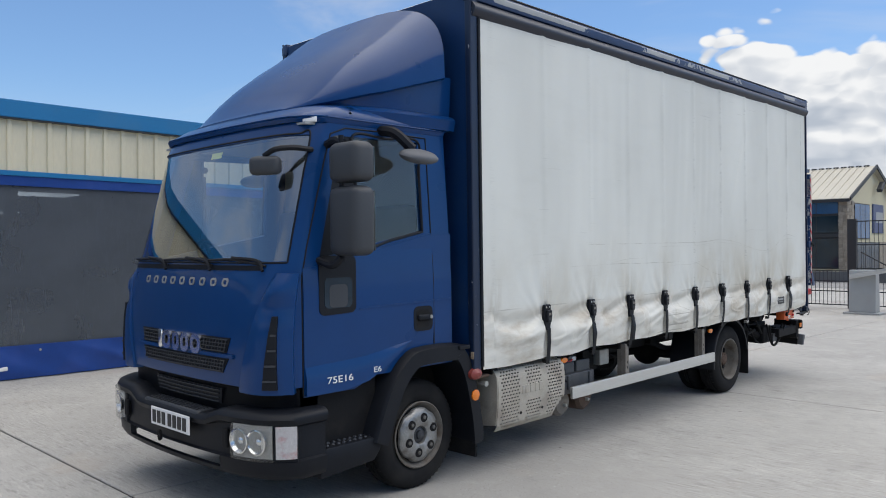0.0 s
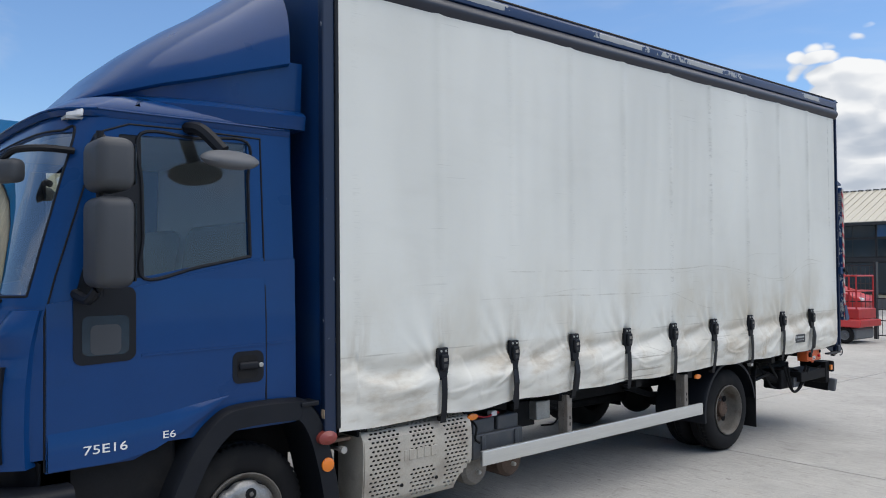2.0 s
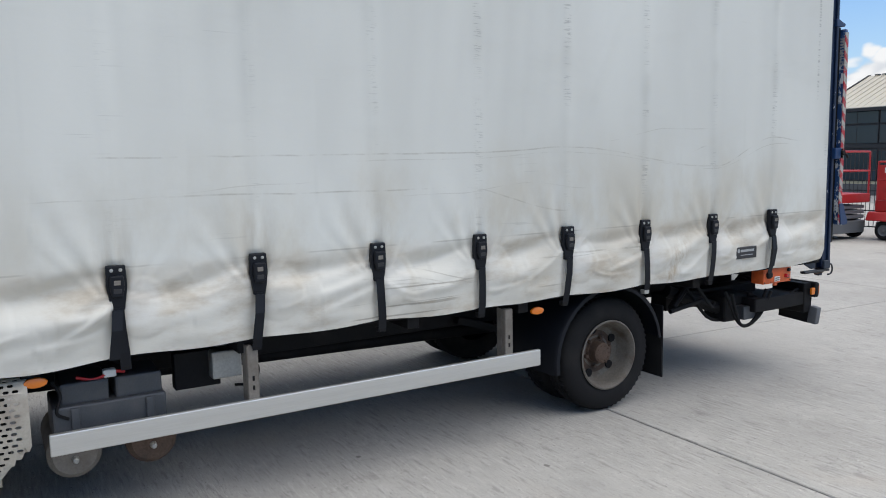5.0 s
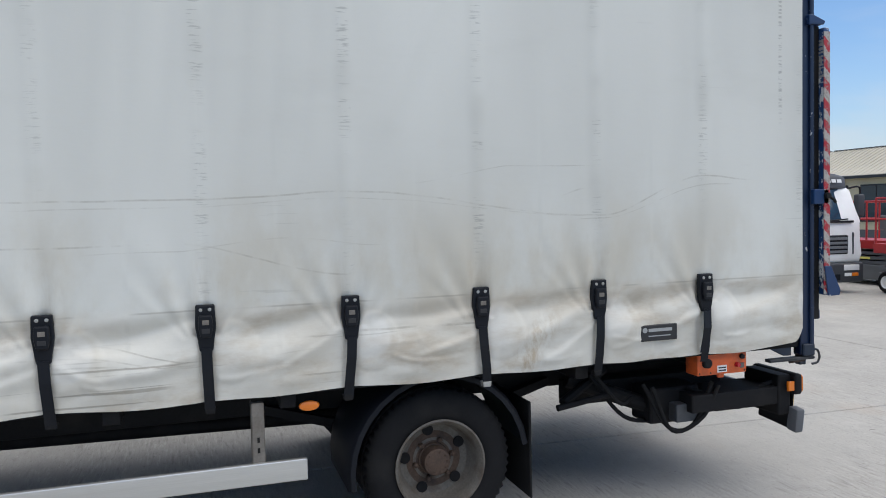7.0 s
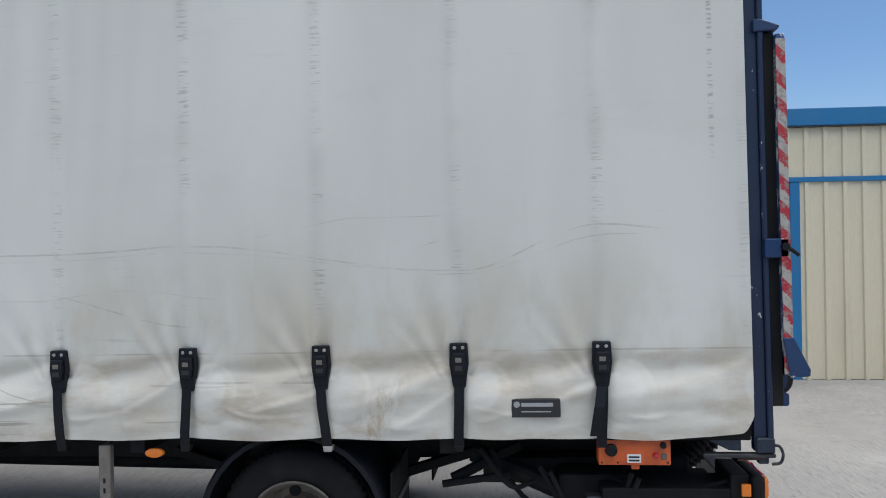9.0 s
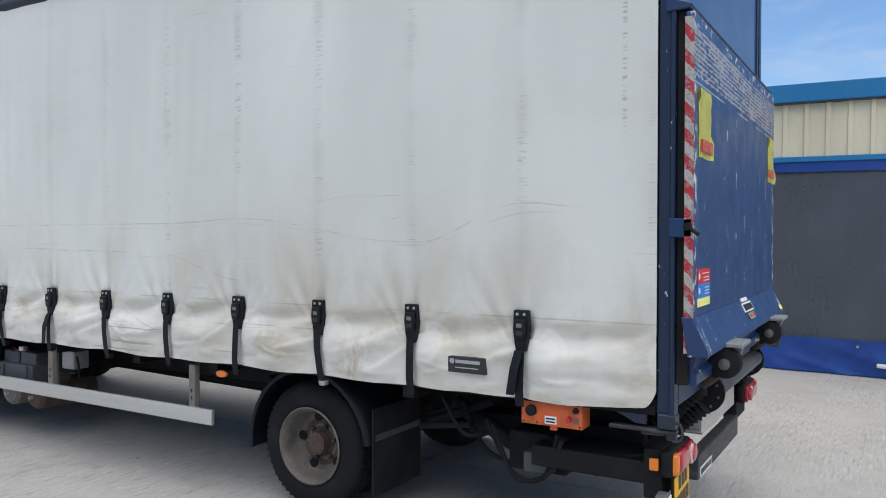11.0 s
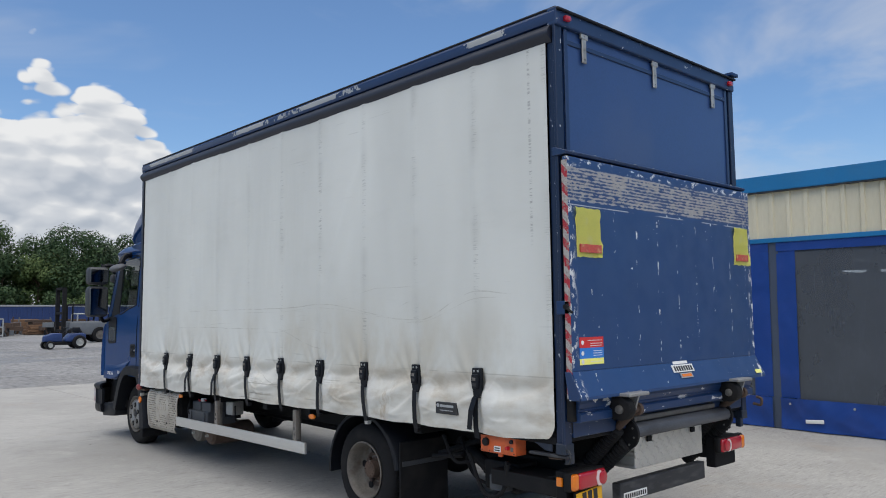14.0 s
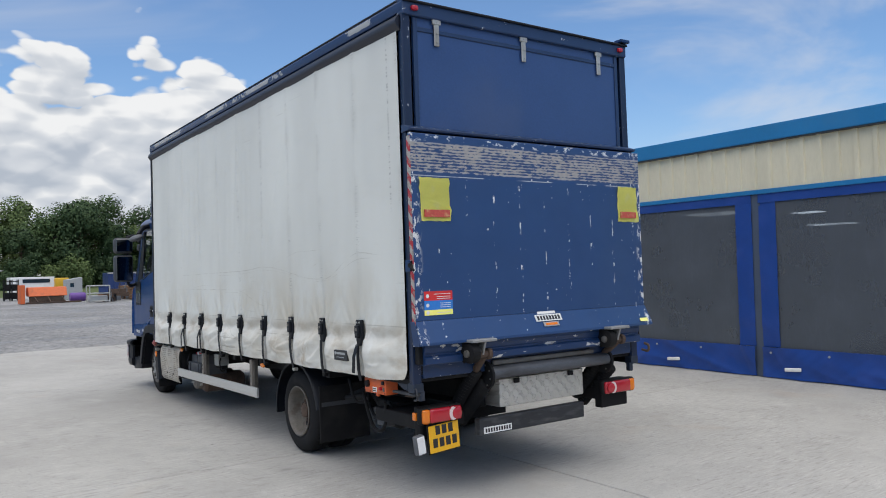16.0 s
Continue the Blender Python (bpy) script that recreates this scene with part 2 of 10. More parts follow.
DARK_STEEL = grain("scraped_dark_steel", (0.026, 0.028, 0.033), 0.5, 0.2, 0.25, 9, 80, 0.15, 0.001, stretch=(0.5, 1, 2), stain=(0.11, 0.11, 0.11), stain_amount=0.5, stain_scale=12)
# paler blue patches carry dust and a painted sheen together
PANEL_BLUE = grain("rear_panel_blue", (0.024, 0.060, 0.175), 0.36, 0.0, 0.12, 2, 60, 0.05, 0.001, stain=(0.060, 0.085, 0.17), stain_amount=0.55, stain_scale=1.1, coat=0.2)
FOOT_STEEL = grain("scraped_blue_grey_steel", (0.016, 0.026, 0.046), 0.5, 0.1, 0.3, 9, 80, 0.15, 0.001, stretch=(1, 1, 0.5), stain=(0.10, 0.09, 0.08), stain_amount=0.5, stain_scale=9)
LEG_STEEL = grain("weathered_leg_steel", (0.19, 0.172, 0.15), 0.65, 0.2, 0.25, 9, 80, 0.15, 0.001, stain=(0.10, 0.075, 0.055), stain_amount=0.5, stain_scale=7)
TRAY_PLASTIC = grain("tray_plastic", (0.055, 0.06, 0.068), 0.5, 0.0, 0.2, 6, 120, 0.1, 0.001, stain=(0.12, 0.11, 0.10), stain_amount=0.4, stain_scale=6)
COVER_STEEL = grain("stained_cover_steel", (0.43, 0.395, 0.335), 0.55, 0.15, 0.15, 6, 90, 0.1, 0.001, stain=(0.17, 0.13, 0.10), stain_amount=0.55, stain_scale=5)
# the lens's red glint is put into the colour as reddish patches
SIDE_LENS = grain("clear_side_lens", (0.46, 0.44, 0.44), 0.15, 0.0, 0.2, 40, 200, 0.3, 0.002, stain=(0.40, 0.10, 0.09), stain_amount=0.7, stain_scale=13, coat=0.6)
STEEL_DULL = grain("dull_steel", (0.13, 0.125, 0.115), 0.6, 0.3, 0.25, 9, 80, 0.15, 0.001, stain=(0.07, 0.055, 0.045), stain_amount=0.6, stain_scale=6)
RIM = grain("worn_rim", (0.135, 0.122, 0.105), 0.65, 0.2, 0.3, 14, 80, 0.3, 0.002, stain=(0.075, 0.05, 0.032), stain_amount=0.95, stain_scale=9)
TRIM_STEEL = grain("worn_wheel_trim", (0.27, 0.268, 0.26), 0.42, 0.55, 0.25, 10, 80, 0.15, 0.001, stain=(0.11, 0.09, 0.07), stain_amount=0.85, stain_scale=11)
PALE_PLASTIC = grain("weathered_grey_plastic", (0.10, 0.105, 0.115), 0.6, 0.0, 0.15, 8, 300, 0.15, 0.001)
ORANGE = grain("orange_paint", (0.62, 0.11, 0.025), 0.5, 0.0, 0.12, 9, 100, 0.1, 0.001, stain=(0.12, 0.05, 0.03), stain_amount=0.5, stain_scale=14)
AMBER = grain("amber_lens", (0.75, 0.19, 0.01), 0.2, 0.0, 0.05, 20, 200, 0.1, 0.001, coat=0.5)
RED_LENS = grain("red_lens", (0.42, 0.010, 0.022), 0.18, 0.0, 0.06, 20, 240, 0.2, 0.001, coat=0.6)
DULL_RED = grain("faded_red_lens", (0.22, 0.040, 0.032), 0.35, 0.0, 0.1, 20, 200, 0.1, 0.001)
PINK_LENS = grain("pale_reverse_lens", (0.72, 0.56, 0.54), 0.2, 0.0, 0.1, 30, 300, 0.3, 0.002, coat=0.4)
WHITE_LENS = grain("white_lens", (0.72, 0.72, 0.72), 0.15, 0.0, 0.08, 30, 300, 0.3, 0.002, coat=0.5)
YELLOW = grain("yellow_plate", (0.82, 0.43, 0.012), 0.45, 0.0, 0.05, 4, 120, 0.05, 0.001, stain=(0.35, 0.22, 0.05), stain_amount=0.25, stain_scale=10)
WHITE = grain("white_paint", (0.78, 0.78, 0.77), 0.35, 0.0, 0.05, 3, 90, 0.03, 0.001, stain=(0.55, 0.54, 0.5), stain_amount=0.3, stain_scale=2)
LABEL_BUFF = grain("peeling_label", (0.42, 0.32, 0.22), 0.7, 0.0, 0.3, 30, 200, 0.2, 0.001, stain=(0.12, 0.08, 0.05), stain_amount=0.7, stain_scale=40)
BAR_BLACK = grain("print_black", (0.02, 0.02, 0.022), 0.5, 0.0, 0.1, 20, 200, 0.0)
BAR_WHITE = grain("print_white", (0.75, 0.75, 0.73), 0.5, 0.0, 0.05, 20, 200, 0.0)
BAR_RED = grain("print_red", (0.62, 0.03, 0.03), 0.45, 0.0, 0.1, 20, 200, 0.0)
FADED_RED = grain("faded_print_red", (0.48, 0.075, 0.055), 0.5, 0.0, 0.25, 30, 200, 0.0, stain=(0.62, 0.50, 0.22), stain_amount=0.6, stain_scale=22)
BAR_BLUE = grain("print_blue", (0.03, 0.2, 0.6), 0.45, 0.0, 0.1, 20, 200, 0.0)
STICKER_YELLOW = grain("sticker_yellow", (0.96, 0.92, 0.22), 0.4, 0.0, 0.04, 12, 90, 0.1, 0.001, stain=(0.93, 0.91, 0.48), stain_amount=0.5, stain_scale=9)
SEAT = grain("seat_cloth", (0.045, 0.047, 0.052), 0.95, 0.0, 0.2, 12, 260, 0.3, 0.002)
DASH = grain("dash_plastic", (0.10, 0.10, 0.105), 0.7, 0.0, 0.12, 8, 200, 0.15, 0.001)
LINING = grain("cab_lining", (0.34, 0.35, 0.36), 0.9, 0.0, 0.08, 6, 200, 0.1, 0.001)
WINDSCREEN = clear("windscreen_glass", (0.84, 0.91, 0.90), 0.01, mirror=0.34)
SIDE_GLASS = clear("side_glass", (0.80, 0.84, 0.84), 0.01, mirror=0.10)
LAMP_GLASS = clear("lamp_glass", (0.95, 0.96, 0.96), 0.02)
# the sheet's haze and the dim room behind are both put into one veil colour
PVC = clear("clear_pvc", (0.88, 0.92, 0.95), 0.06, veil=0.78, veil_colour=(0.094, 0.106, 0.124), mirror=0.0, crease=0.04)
MIRROR = grain("mirror_glass", (0.16, 0.17, 0.18), 0.03, 1.0, 0.02, 5, 60, 0.0)
CREAM = grain("cream_cladding", (0.66, 0.60, 0.44), 0.45, 0.0, 0.06, 0.9, 40, 0.02, 0.001, stretch=(1, 1, 0.25), stain=(0.42, 0.38, 0.27), stain_amount=0.4, stain_scale=1.6)
TRIM_BLUE = grain("trim_blue", (0.008, 0.155, 0.36), 0.4, 0.0, 0.1, 1.2, 60, 0.03, 0.001, stain=(0.06, 0.16, 0.28), stain_amount=0.3, stain_scale=2)
TARP_BLUE = grain("tarpaulin_blue", (0.005, 0.045, 0.235), 0.38, 0.0, 0.14, 2, 70, 0.06, 0.002, stain=(0.03, 0.07, 0.3), stain_amount=0.4, stain_scale=3)
POST_GREY = grain("post_grey_blue", (0.055, 0.075, 0.115), 0.5, 0.0, 0.1, 3, 60, 0.05, 0.001)
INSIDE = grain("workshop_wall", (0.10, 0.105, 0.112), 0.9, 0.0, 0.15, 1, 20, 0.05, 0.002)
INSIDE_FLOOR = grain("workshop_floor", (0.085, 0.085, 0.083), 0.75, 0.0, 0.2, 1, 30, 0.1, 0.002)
PANEL_LIGHT = glow("rooflight", (0.85, 0.92, 1.0), 4.0)
CARD = grain("grey_cabinet", (0.34, 0.35, 0.35), 0.6, 0.0, 0.08, 3, 60, 0.05, 0.001)
TIMBER = grain("rough_timber", (0.18, 0.10, 0.055), 0.9, 0.0, 0.3, 5, 60, 0.4, 0.004)
MACHINE_RED = grain("machine_red", (0.42, 0.02, 0.022), 0.4, 0.0, 0.12, 4, 60, 0.05, 0.001, stain=(0.2, 0.03, 0.03), stain_amount=0.4, stain_scale=4)
MACHINE_GREY = grain("machine_grey", (0.13, 0.14, 0.15), 0.55, 0.0, 0.15, 5, 60, 0.1, 0.001)
DARK_BLUE = grain("dark_blue_steel", (0.012, 0.05, 0.075), 0.5, 0.0, 0.15, 4, 60, 0.05, 0.001)
FENCE = grain("fence_black", (0.02, 0.022, 0.026), 0.5, 0.0, 0.1, 6, 60, 0.05, 0.001)
STONE = grain("stone_pier", (0.30, 0.26, 0.21), 0.9, 0.0, 0.3, 9, 40, 0.5, 0.01, per_object=0.2)
OFFICE_WALL = grain("rendered_wall", (0.60, 0.54, 0.37), 0.8, 0.0, 0.06, 1, 30, 0.1, 0.002)
OFFICE_ROOF = grain("office_roof", (0.484, 0.452, 0.374), 0.55, 0.0, 0.06, 0.6, 20, 0.05, 0.002)
DARK_GLASS = grain("dark_glazing", (0.010, 0.026, 0.042), 0.08, 0.0, 0.3, 0.7, 20, 0.0, spec=0.5, stain=(0.03, 0.07, 0.12), stain_amount=0.5, stain_scale=0.6)
# glazing for the upper panes, with the reflected sky put into its base colour
SKY_GLASS = grain("painted_sky_glazing", (0.03, 0.10, 0.22), 0.08, 0.0, 0.3, 0.9, 20, 0.0, spec=0.5)
BARK = grain("bark", (0.10, 0.075, 0.05), 0.95, 0.0, 0.3, 3, 25, 0.5, 0.02)
MACHINE_ORANGE = grain("implement_orange", (0.62, 0.13, 0.035), 0.55, 0.0, 0.15, 3, 40, 0.1, 0.002, stain=(0.25, 0.08, 0.04), stain_amount=0.5, stain_scale=3)
MACHINE_YELLOW = grain("machine_yellow", (0.62, 0.36, 0.02), 0.5, 0.0, 0.12, 4, 60, 0.05, 0.001)
TRACTOR_BLUE = grain("tractor_blue", (0.018, 0.042, 0.14), 0.4, 0.0, 0.1, 4, 60, 0.03, 0.001)
PURPLE = grain("purple_plastic", (0.12, 0.05, 0.25), 0.5, 0.0, 0.1, 4, 60, 0.05, 0.001)
TURF = grain("rough_grass", (0.075, 0.10, 0.03), 0.95, 0.0, 0.35, 0.5, 8, 0.5, 0.05)


def leaf_material(name, dark, light):
    m = bpy.data.materials.new(name)
    m.use_nodes = True
    t = m.node_tree
    p = t.nodes["Principled BSDF"]
    geo = t.nodes.new("ShaderNodeNewGeometry")
    mix = t.nodes.new("ShaderNodeMix")
    mix.data_type = "RGBA"
    t.links.new(geo.outputs["Random Per Island"], mix.inputs[0])
    mix.inputs[6].default_value, mix.inputs[7].default_value = (*dark, 1), (*light, 1)
    t.links.new(mix.outputs[2], p.inputs["Base Color"])
    p.inputs["Roughness"].default_value = 0.75
    p.inputs["Specular IOR Level"].default_value = 0.2
    return m


LEAF_TONES = [leaf_material("leaves_" + nm, dark, light) for nm, dark, light in (
    ("deep", (0.030, 0.058, 0.026), (0.062, 0.100, 0.042)), ("mid", (0.042, 0.078, 0.030), (0.085, 0.130, 0.050)),
    ("light", (0.062, 0.098, 0.034), (0.120, 0.165, 0.058)), ("grey", (0.046, 0.072, 0.044), (0.088, 0.120, 0.072)))]


def graph(name):
    """A material with handles for short node code: node tree, principled shader, maker of maths, noise and mixes."""
    m = bpy.data.materials.new(name)
    m.use_nodes = True
    t = m.node_tree
    p = t.nodes["Principled BSDF"]

    def put(v, socket):
        if isinstance(v, (int, float)):
            socket.default_value = v
        elif isinstance(v, tuple):
            socket.default_value = (*v, 1) if len(socket.default_value) == 4 else v
        else:
            t.links.new(v, socket)

    def calc(op, a, b=0.0, c=0.0):
        n = t.nodes.new("ShaderNodeMath")
        n.operation = op
        put(a, n.inputs[0]), put(b, n.inputs[1]), put(c, n.inputs[2])
        return n.outputs[0]

    def tex(scale, detail, vector, rough=0.5, distort=0.0):
        n = t.nodes.new("ShaderNodeTexNoise")
        put(scale, n.inputs["Scale"]), put(detail, n.inputs["Detail"]), put(rough, n.inputs["Roughness"]), put(distort, n.inputs["Distortion"])
        t.links.new(vector, n.inputs["Vector"])
        return n.outputs[0]

    def step(v, lo, hi, to0=0.0, to1=1.0):
        n = t.nodes.new("ShaderNodeMapRange")
        n.interpolation_type = "SMOOTHSTEP"
        put(v, n.inputs["Value"]), put(lo, n.inputs["From Min"]), put(hi, n.inputs["From Max"])
        put(to0, n.inputs["To Min"]), put(to1, n.inputs["To Max"])
        return n.outputs[0]

    def blend(f, a, b, kind="MIX"):
        n = t.nodes.new("ShaderNodeMix")
        n.data_type, n.blend_type = "RGBA", kind
        put(f, n.inputs[0]), put(a, n.inputs[6]), put(b, n.inputs[7])
        return n.outputs[2]

    def mapped(scale, location=(0, 0, 0)):
        n = t.nodes.new("ShaderNodeMapping")
        n.inputs["Scale"].default_value, n.inputs["Location"].default_value = scale, location
        t.links.new(co, n.inputs[0])
        return n.outputs[0]

    co = t.nodes.new("ShaderNodeTexCoord").outputs["Object"]
    s = t.nodes.new("ShaderNodeSeparateXYZ")
    t.links.new(co, s.inputs[0])
    return m, t, p, co, s.outputs, calc, tex, step, blend, mapped


def bump_into(t, p, height, strength, distance):
    b = t.nodes.new("ShaderNodeBump")
    b.inputs["Strength"].default_value, b.inputs["Distance"].default_value = strength, distance
    t.links.new(height, b.inputs["Height"])
    t.links.new(b.outputs[0], p.inputs["Normal"])


BUCKLE_Y0, BUCKLE_STEP = 5.305, 0.681


def curtain_material():
    """Coated white cloth, yellowed with age, grubby low down, rubbed on the posts behind it, with long scuffs."""
    m, t, p, co, xyz, calc, tex, step, blend, mapped = graph("curtain_cloth")
    y, z = xyz[1], xyz[2]
    rel = calc("DIVIDE", calc("SUBTRACT", y, BUCKLE_Y0), BUCKLE_STEP)
    frac = calc("FRACT", calc("ADD", rel, 20.5))
    aside = calc("MULTIPLY", calc("SUBTRACT", frac, 0.5), BUCKLE_STEP)
    off = calc("ABSOLUTE", aside)
    # each width of cloth has a tone of its own, with broad faint bands
    own = calc("SINE", calc("MULTIPLY", calc("FLOOR", calc("ADD", rel, 20.0)), 12.9898))
    tone = calc("ADD", tex(0.8, 3, mapped((1, 1.3, 0.35))), calc("MULTIPLY", own, 0.06))
    base = blend(step(tone, 0.3, 0.7), (0.608, 0.61, 0.566), (0.703, 0.705, 0.655))
    streak = step(tex(2.2, 4, mapped((1, 0.5, 1.6), (4, 0, 1)), 0.6), 0.5, 0.78)
    base = blend(calc("MULTIPLY", streak, 0.12), base, (0.44, 0.43, 0.38))
    # road dirt from the hem seam up, heaviest over the axle, drawn into fans over the buckles
    place = calc("MULTIPLY", step(y, 5.2, 7.6), step(y, 11.0, 9.9, 0.45, 1.0))
    dirt = calc("MULTIPLY", step(z, 2.0, 1.25), step(tex(1.5, 6, mapped((1, 1.2, 0.7)), 0.62), 0.40, 0.68))
    base = blend(calc("MULTIPLY", dirt, calc("ADD", calc("MULTIPLY", place, 0.28), 0.32)), base, (0.47, 0.415, 0.315))
    fan = calc("MULTIPLY", calc("MULTIPLY", step(off, 0.15, 0.02), step(z, 1.62, 1.25)), step(z, 1.08, 1.16))
    fan = calc("MULTIPLY", fan, step(tex(6, 5, mapped((1, 1.6, 0.35), (1, 5, 2)), 0.62), 0.40, 0.68))
    base = blend(calc("MULTIPLY", fan, 0.36), base, (0.33, 0.265, 0.18))
    # the skirt is yellower, with patches of brown grime and a browner band under its seam
    skirt = step(z, 1.27, 1.16)
    base = blend(calc("MULTIPLY", skirt, 0.50), base, blend(tex(1.1, 4, mapped((1, 1, 1), (6, 2, 1))), (0.60, 0.555, 0.465), (0.74, 0.71, 0.645)))
    grime = calc("MULTIPLY", skirt, step(tex(2.6, 6, mapped((1, 0.8, 2.2), (3, 1, 0)), 0.64), 0.46, 0.72))
    base = blend(calc("MULTIPLY", grime, 0.58), base, (0.37, 0.285, 0.185))
    # shade of the trough below the seam, put into the colour
    under = calc("MULTIPLY", calc("MULTIPLY", skirt, step(z, 1.06, 1.19)), step(tex(1.6, 5, mapped((1, 1, 0.8), (2, 9, 0)), 0.6), 0.40, 0.64))
    base = blend(calc("MULTIPLY", under, 0.34), base, (0.43, 0.36, 0.27))
    # a cleaner disc beside each strap
    disc = calc("SQRT", calc("ADD", calc("POWER", calc("SUBTRACT", aside, 0.085), 2.0), calc("POWER", calc("SUBTRACT", z, 1.045), 2.0)))
    clean = calc("MULTIPLY", step(disc, 0.125, 0.095), calc("MULTIPLY", skirt, step(tex(1.2, 2, mapped((1, 1, 0), (8, 8, 0))), 0.38, 0.56)))
    base = blend(calc("MULTIPLY", clean, 0.30), base, (0.80, 0.80, 0.775))
    seam = calc("MULTIPLY", step(calc("ABSOLUTE", calc("SUBTRACT", z, 1.222)), 0.006, 0.002), step(tex(3, 3, mapped((1, 1, 0.1))), 0.4, 0.55))
    base = blend(calc("MULTIPLY", seam, 0.35), base, (0.20, 0.18, 0.14))
    # brown smear low down towards the rear
    slant = calc("ABSOLUTE", calc("SUBTRACT", calc("SUBTRACT", y, 9.66), calc("MULTIPLY", calc("SUBTRACT", z, 0.90), 0.58)))
    smear = calc("MULTIPLY", calc("MULTIPLY", step(slant, 0.13, 0.01), step(z, 1.17, 1.0)), step(tex(11, 5, mapped((1, 1.3, 0.7)), 0.7), 0.40, 0.66))
    base = blend(calc("MULTIPLY", smear, 0.62), base, (0.33, 0.22, 0.10))
    # short dark rubs over the posts, most of them towards the rear
    aft = step(y, 5.6, 8.6, 0.22, 1.0)
    rub = calc("MULTIPLY", step(off, 0.040, 0.014), step(tex(1.0, 4, mapped((1, 9.0, 105.0)), 0.65), 0.545, 0.60))
    rub = calc("MULTIPLY", rub, step(tex(1.5, 4, mapped((1, 0.9, 2.2), (9, 4, 2)), 0.65), 0.42, 0.62))
    rub = calc("MULTIPLY", rub, step(z, 1.22, 1.35))
    base = blend(calc("MULTIPLY", calc("MULTIPLY", rub, aft), 0.36), base, (0.14, 0.14, 0.135))
    edge = calc("MULTIPLY", calc("MULTIPLY", step(calc("ABSOLUTE", calc("SUBTRACT", y, 11.29)), 0.018, 0.004), step(tex(1.0, 4, mapped((1, 9.0, 95.0), (5, 0, 0)), 0.65), 0.50, 0.58)), step(z, 2.05, 2.3))
    base = blend(calc("MULTIPLY", edge, 0.45), base, (0.13, 0.13, 0.125))
    halo = calc("MULTIPLY", step(off, 0.075, 0.0), step(tex(2.5, 3, mapped((1, 0.6, 1.0))), 0.42, 0.72))
    base = blend(calc("MULTIPLY", calc("MULTIPLY", halo, aft), calc("MULTIPLY", step(z, 1.18, 1.4), 0.26)), base, (0.36, 0.355, 0.32))
    # flat ticks scattered over the cloth
    tick = calc("MULTIPLY", step(tex(1.0, 2, mapped((1, 1.6, 42.0), (3, 0, 6)), 0.5), 0.68, 0.70), step(tex(1.3, 3, mapped((1, 1, 1), (2, 7, 1))), 0.50, 0.66))
    base = blend(calc("MULTIPLY", tick, 0.20), base, (0.28, 0.275, 0.25))

    # long scuffs: lines that rise and fall along the cloth
    def scuff(start, y0, y1, moves, thick, amount, seed):
        height = start
        for a, b, d in moves:
            height = calc("ADD", height, calc("MULTIPLY", step(y, a, b), d))
        height = calc("ADD", height, calc("MULTIPLY", calc("SUBTRACT", tex(3.0, 2, mapped((0, 1, 0), (seed, seed, 0))), 0.5), 0.018))
        mark = step(calc("ABSOLUTE", calc("SUBTRACT", z, height)), thick, thick * 0.3)
        mark = calc("MULTIPLY", mark, step(tex(5, 5, mapped((1, 1, 0.3), (seed, 0, 0)), 0.65), 0.38, 0.66))
        mark = calc("MULTIPLY", mark, calc("MULTIPLY", step(y, y0, y0 + 0.12), step(y, y1, y1 - 0.12)))
        return blend(calc("MULTIPLY", mark, amount * 0.72), base, (0.235, 0.205, 0.15))

    for start, y0, y1, moves, thick, amount, seed in (
            (1.735, 5.9, 11.12, ((8.1, 8.7, 0.028), (8.7, 10.05, -0.150), (10.1, 10.75, 0.205), (10.75, 11.1, -0.025)), 0.006, 0.55, 1.0),
            (1.700, 7.2, 10.1, ((8.0, 8.6, 0.030), (8.7, 10.0, -0.115)), 0.004, 0.38, 4.0),
            (1.595, 9.9, 11.0, ((10.1, 10.8, 0.175),), 0.004, 0.42, 6.0),
            (1.545, 6.2, 8.75, ((6.4, 7.3, -0.012), (7.9, 8.7, -0.175)), 0.006, 0.55, 2.0),
            (1.500, 7.5, 8.9, ((7.9, 8.4, 0.045), (8.4, 8.9, -0.05)), 0.004, 0.35, 9.0),
            (1.795, 9.0, 10.1, ((9.0, 9.6, 0.085),), 0.004, 0.40, 11.0),
            (1.715, 9.83, 10.02, ((9.83, 10.0, 0.042),), 0.006, 0.7, 13.0),
            (1.540, 5.6, 7.0, ((6.0, 6.8, 0.05),), 0.004, 0.30, 15.0),
            (1.076, 8.7, 9.42, (), 0.008, 0.75, 3.0),
            (1.055, 8.6, 9.40, ((8.7, 9.3, 0.02),), 0.004, 0.5, 5.0),
            (1.085, 7.3, 8.02, ((7.5, 8.0, -0.10),), 0.005, 0.6, 7.0),
            (1.045, 7.2, 8.0, ((7.4, 8.0, -0.085),), 0.005, 0.55, 8.0),
            (1.000, 7.3, 8.05, ((7.4, 8.0, -0.03),), 0.006, 0.55, 10.0),
            (0.960, 7.5, 8.6, ((8.0, 8.6, 0.05),), 0.004, 0.5, 12.0),
            (1.010, 8.05, 8.7, ((8.1, 8.7, 0.06),), 0.004, 0.45, 14.0)):
        base = scuff(start, y0, y1, moves, thick, amount, seed)
    fine = calc("MULTIPLY", step(tex(1.0, 3, mapped((0, 0.6, 38.0), (17, 3, 0)), 0.5), 0.60, 0.64), step(tex(1.4, 3, mapped((1, 1, 1.5), (21, 2, 0))), 0.50, 0.60))
    fine = calc("MULTIPLY", fine, calc("MULTIPLY", step(z, 1.10, 1.05), calc("MULTIPLY", step(y, 6.4, 7.2), step(y, 9.9, 9.2))))
    base = blend(calc("MULTIPLY", fine, 0.5), base, (0.19, 0.165, 0.12))
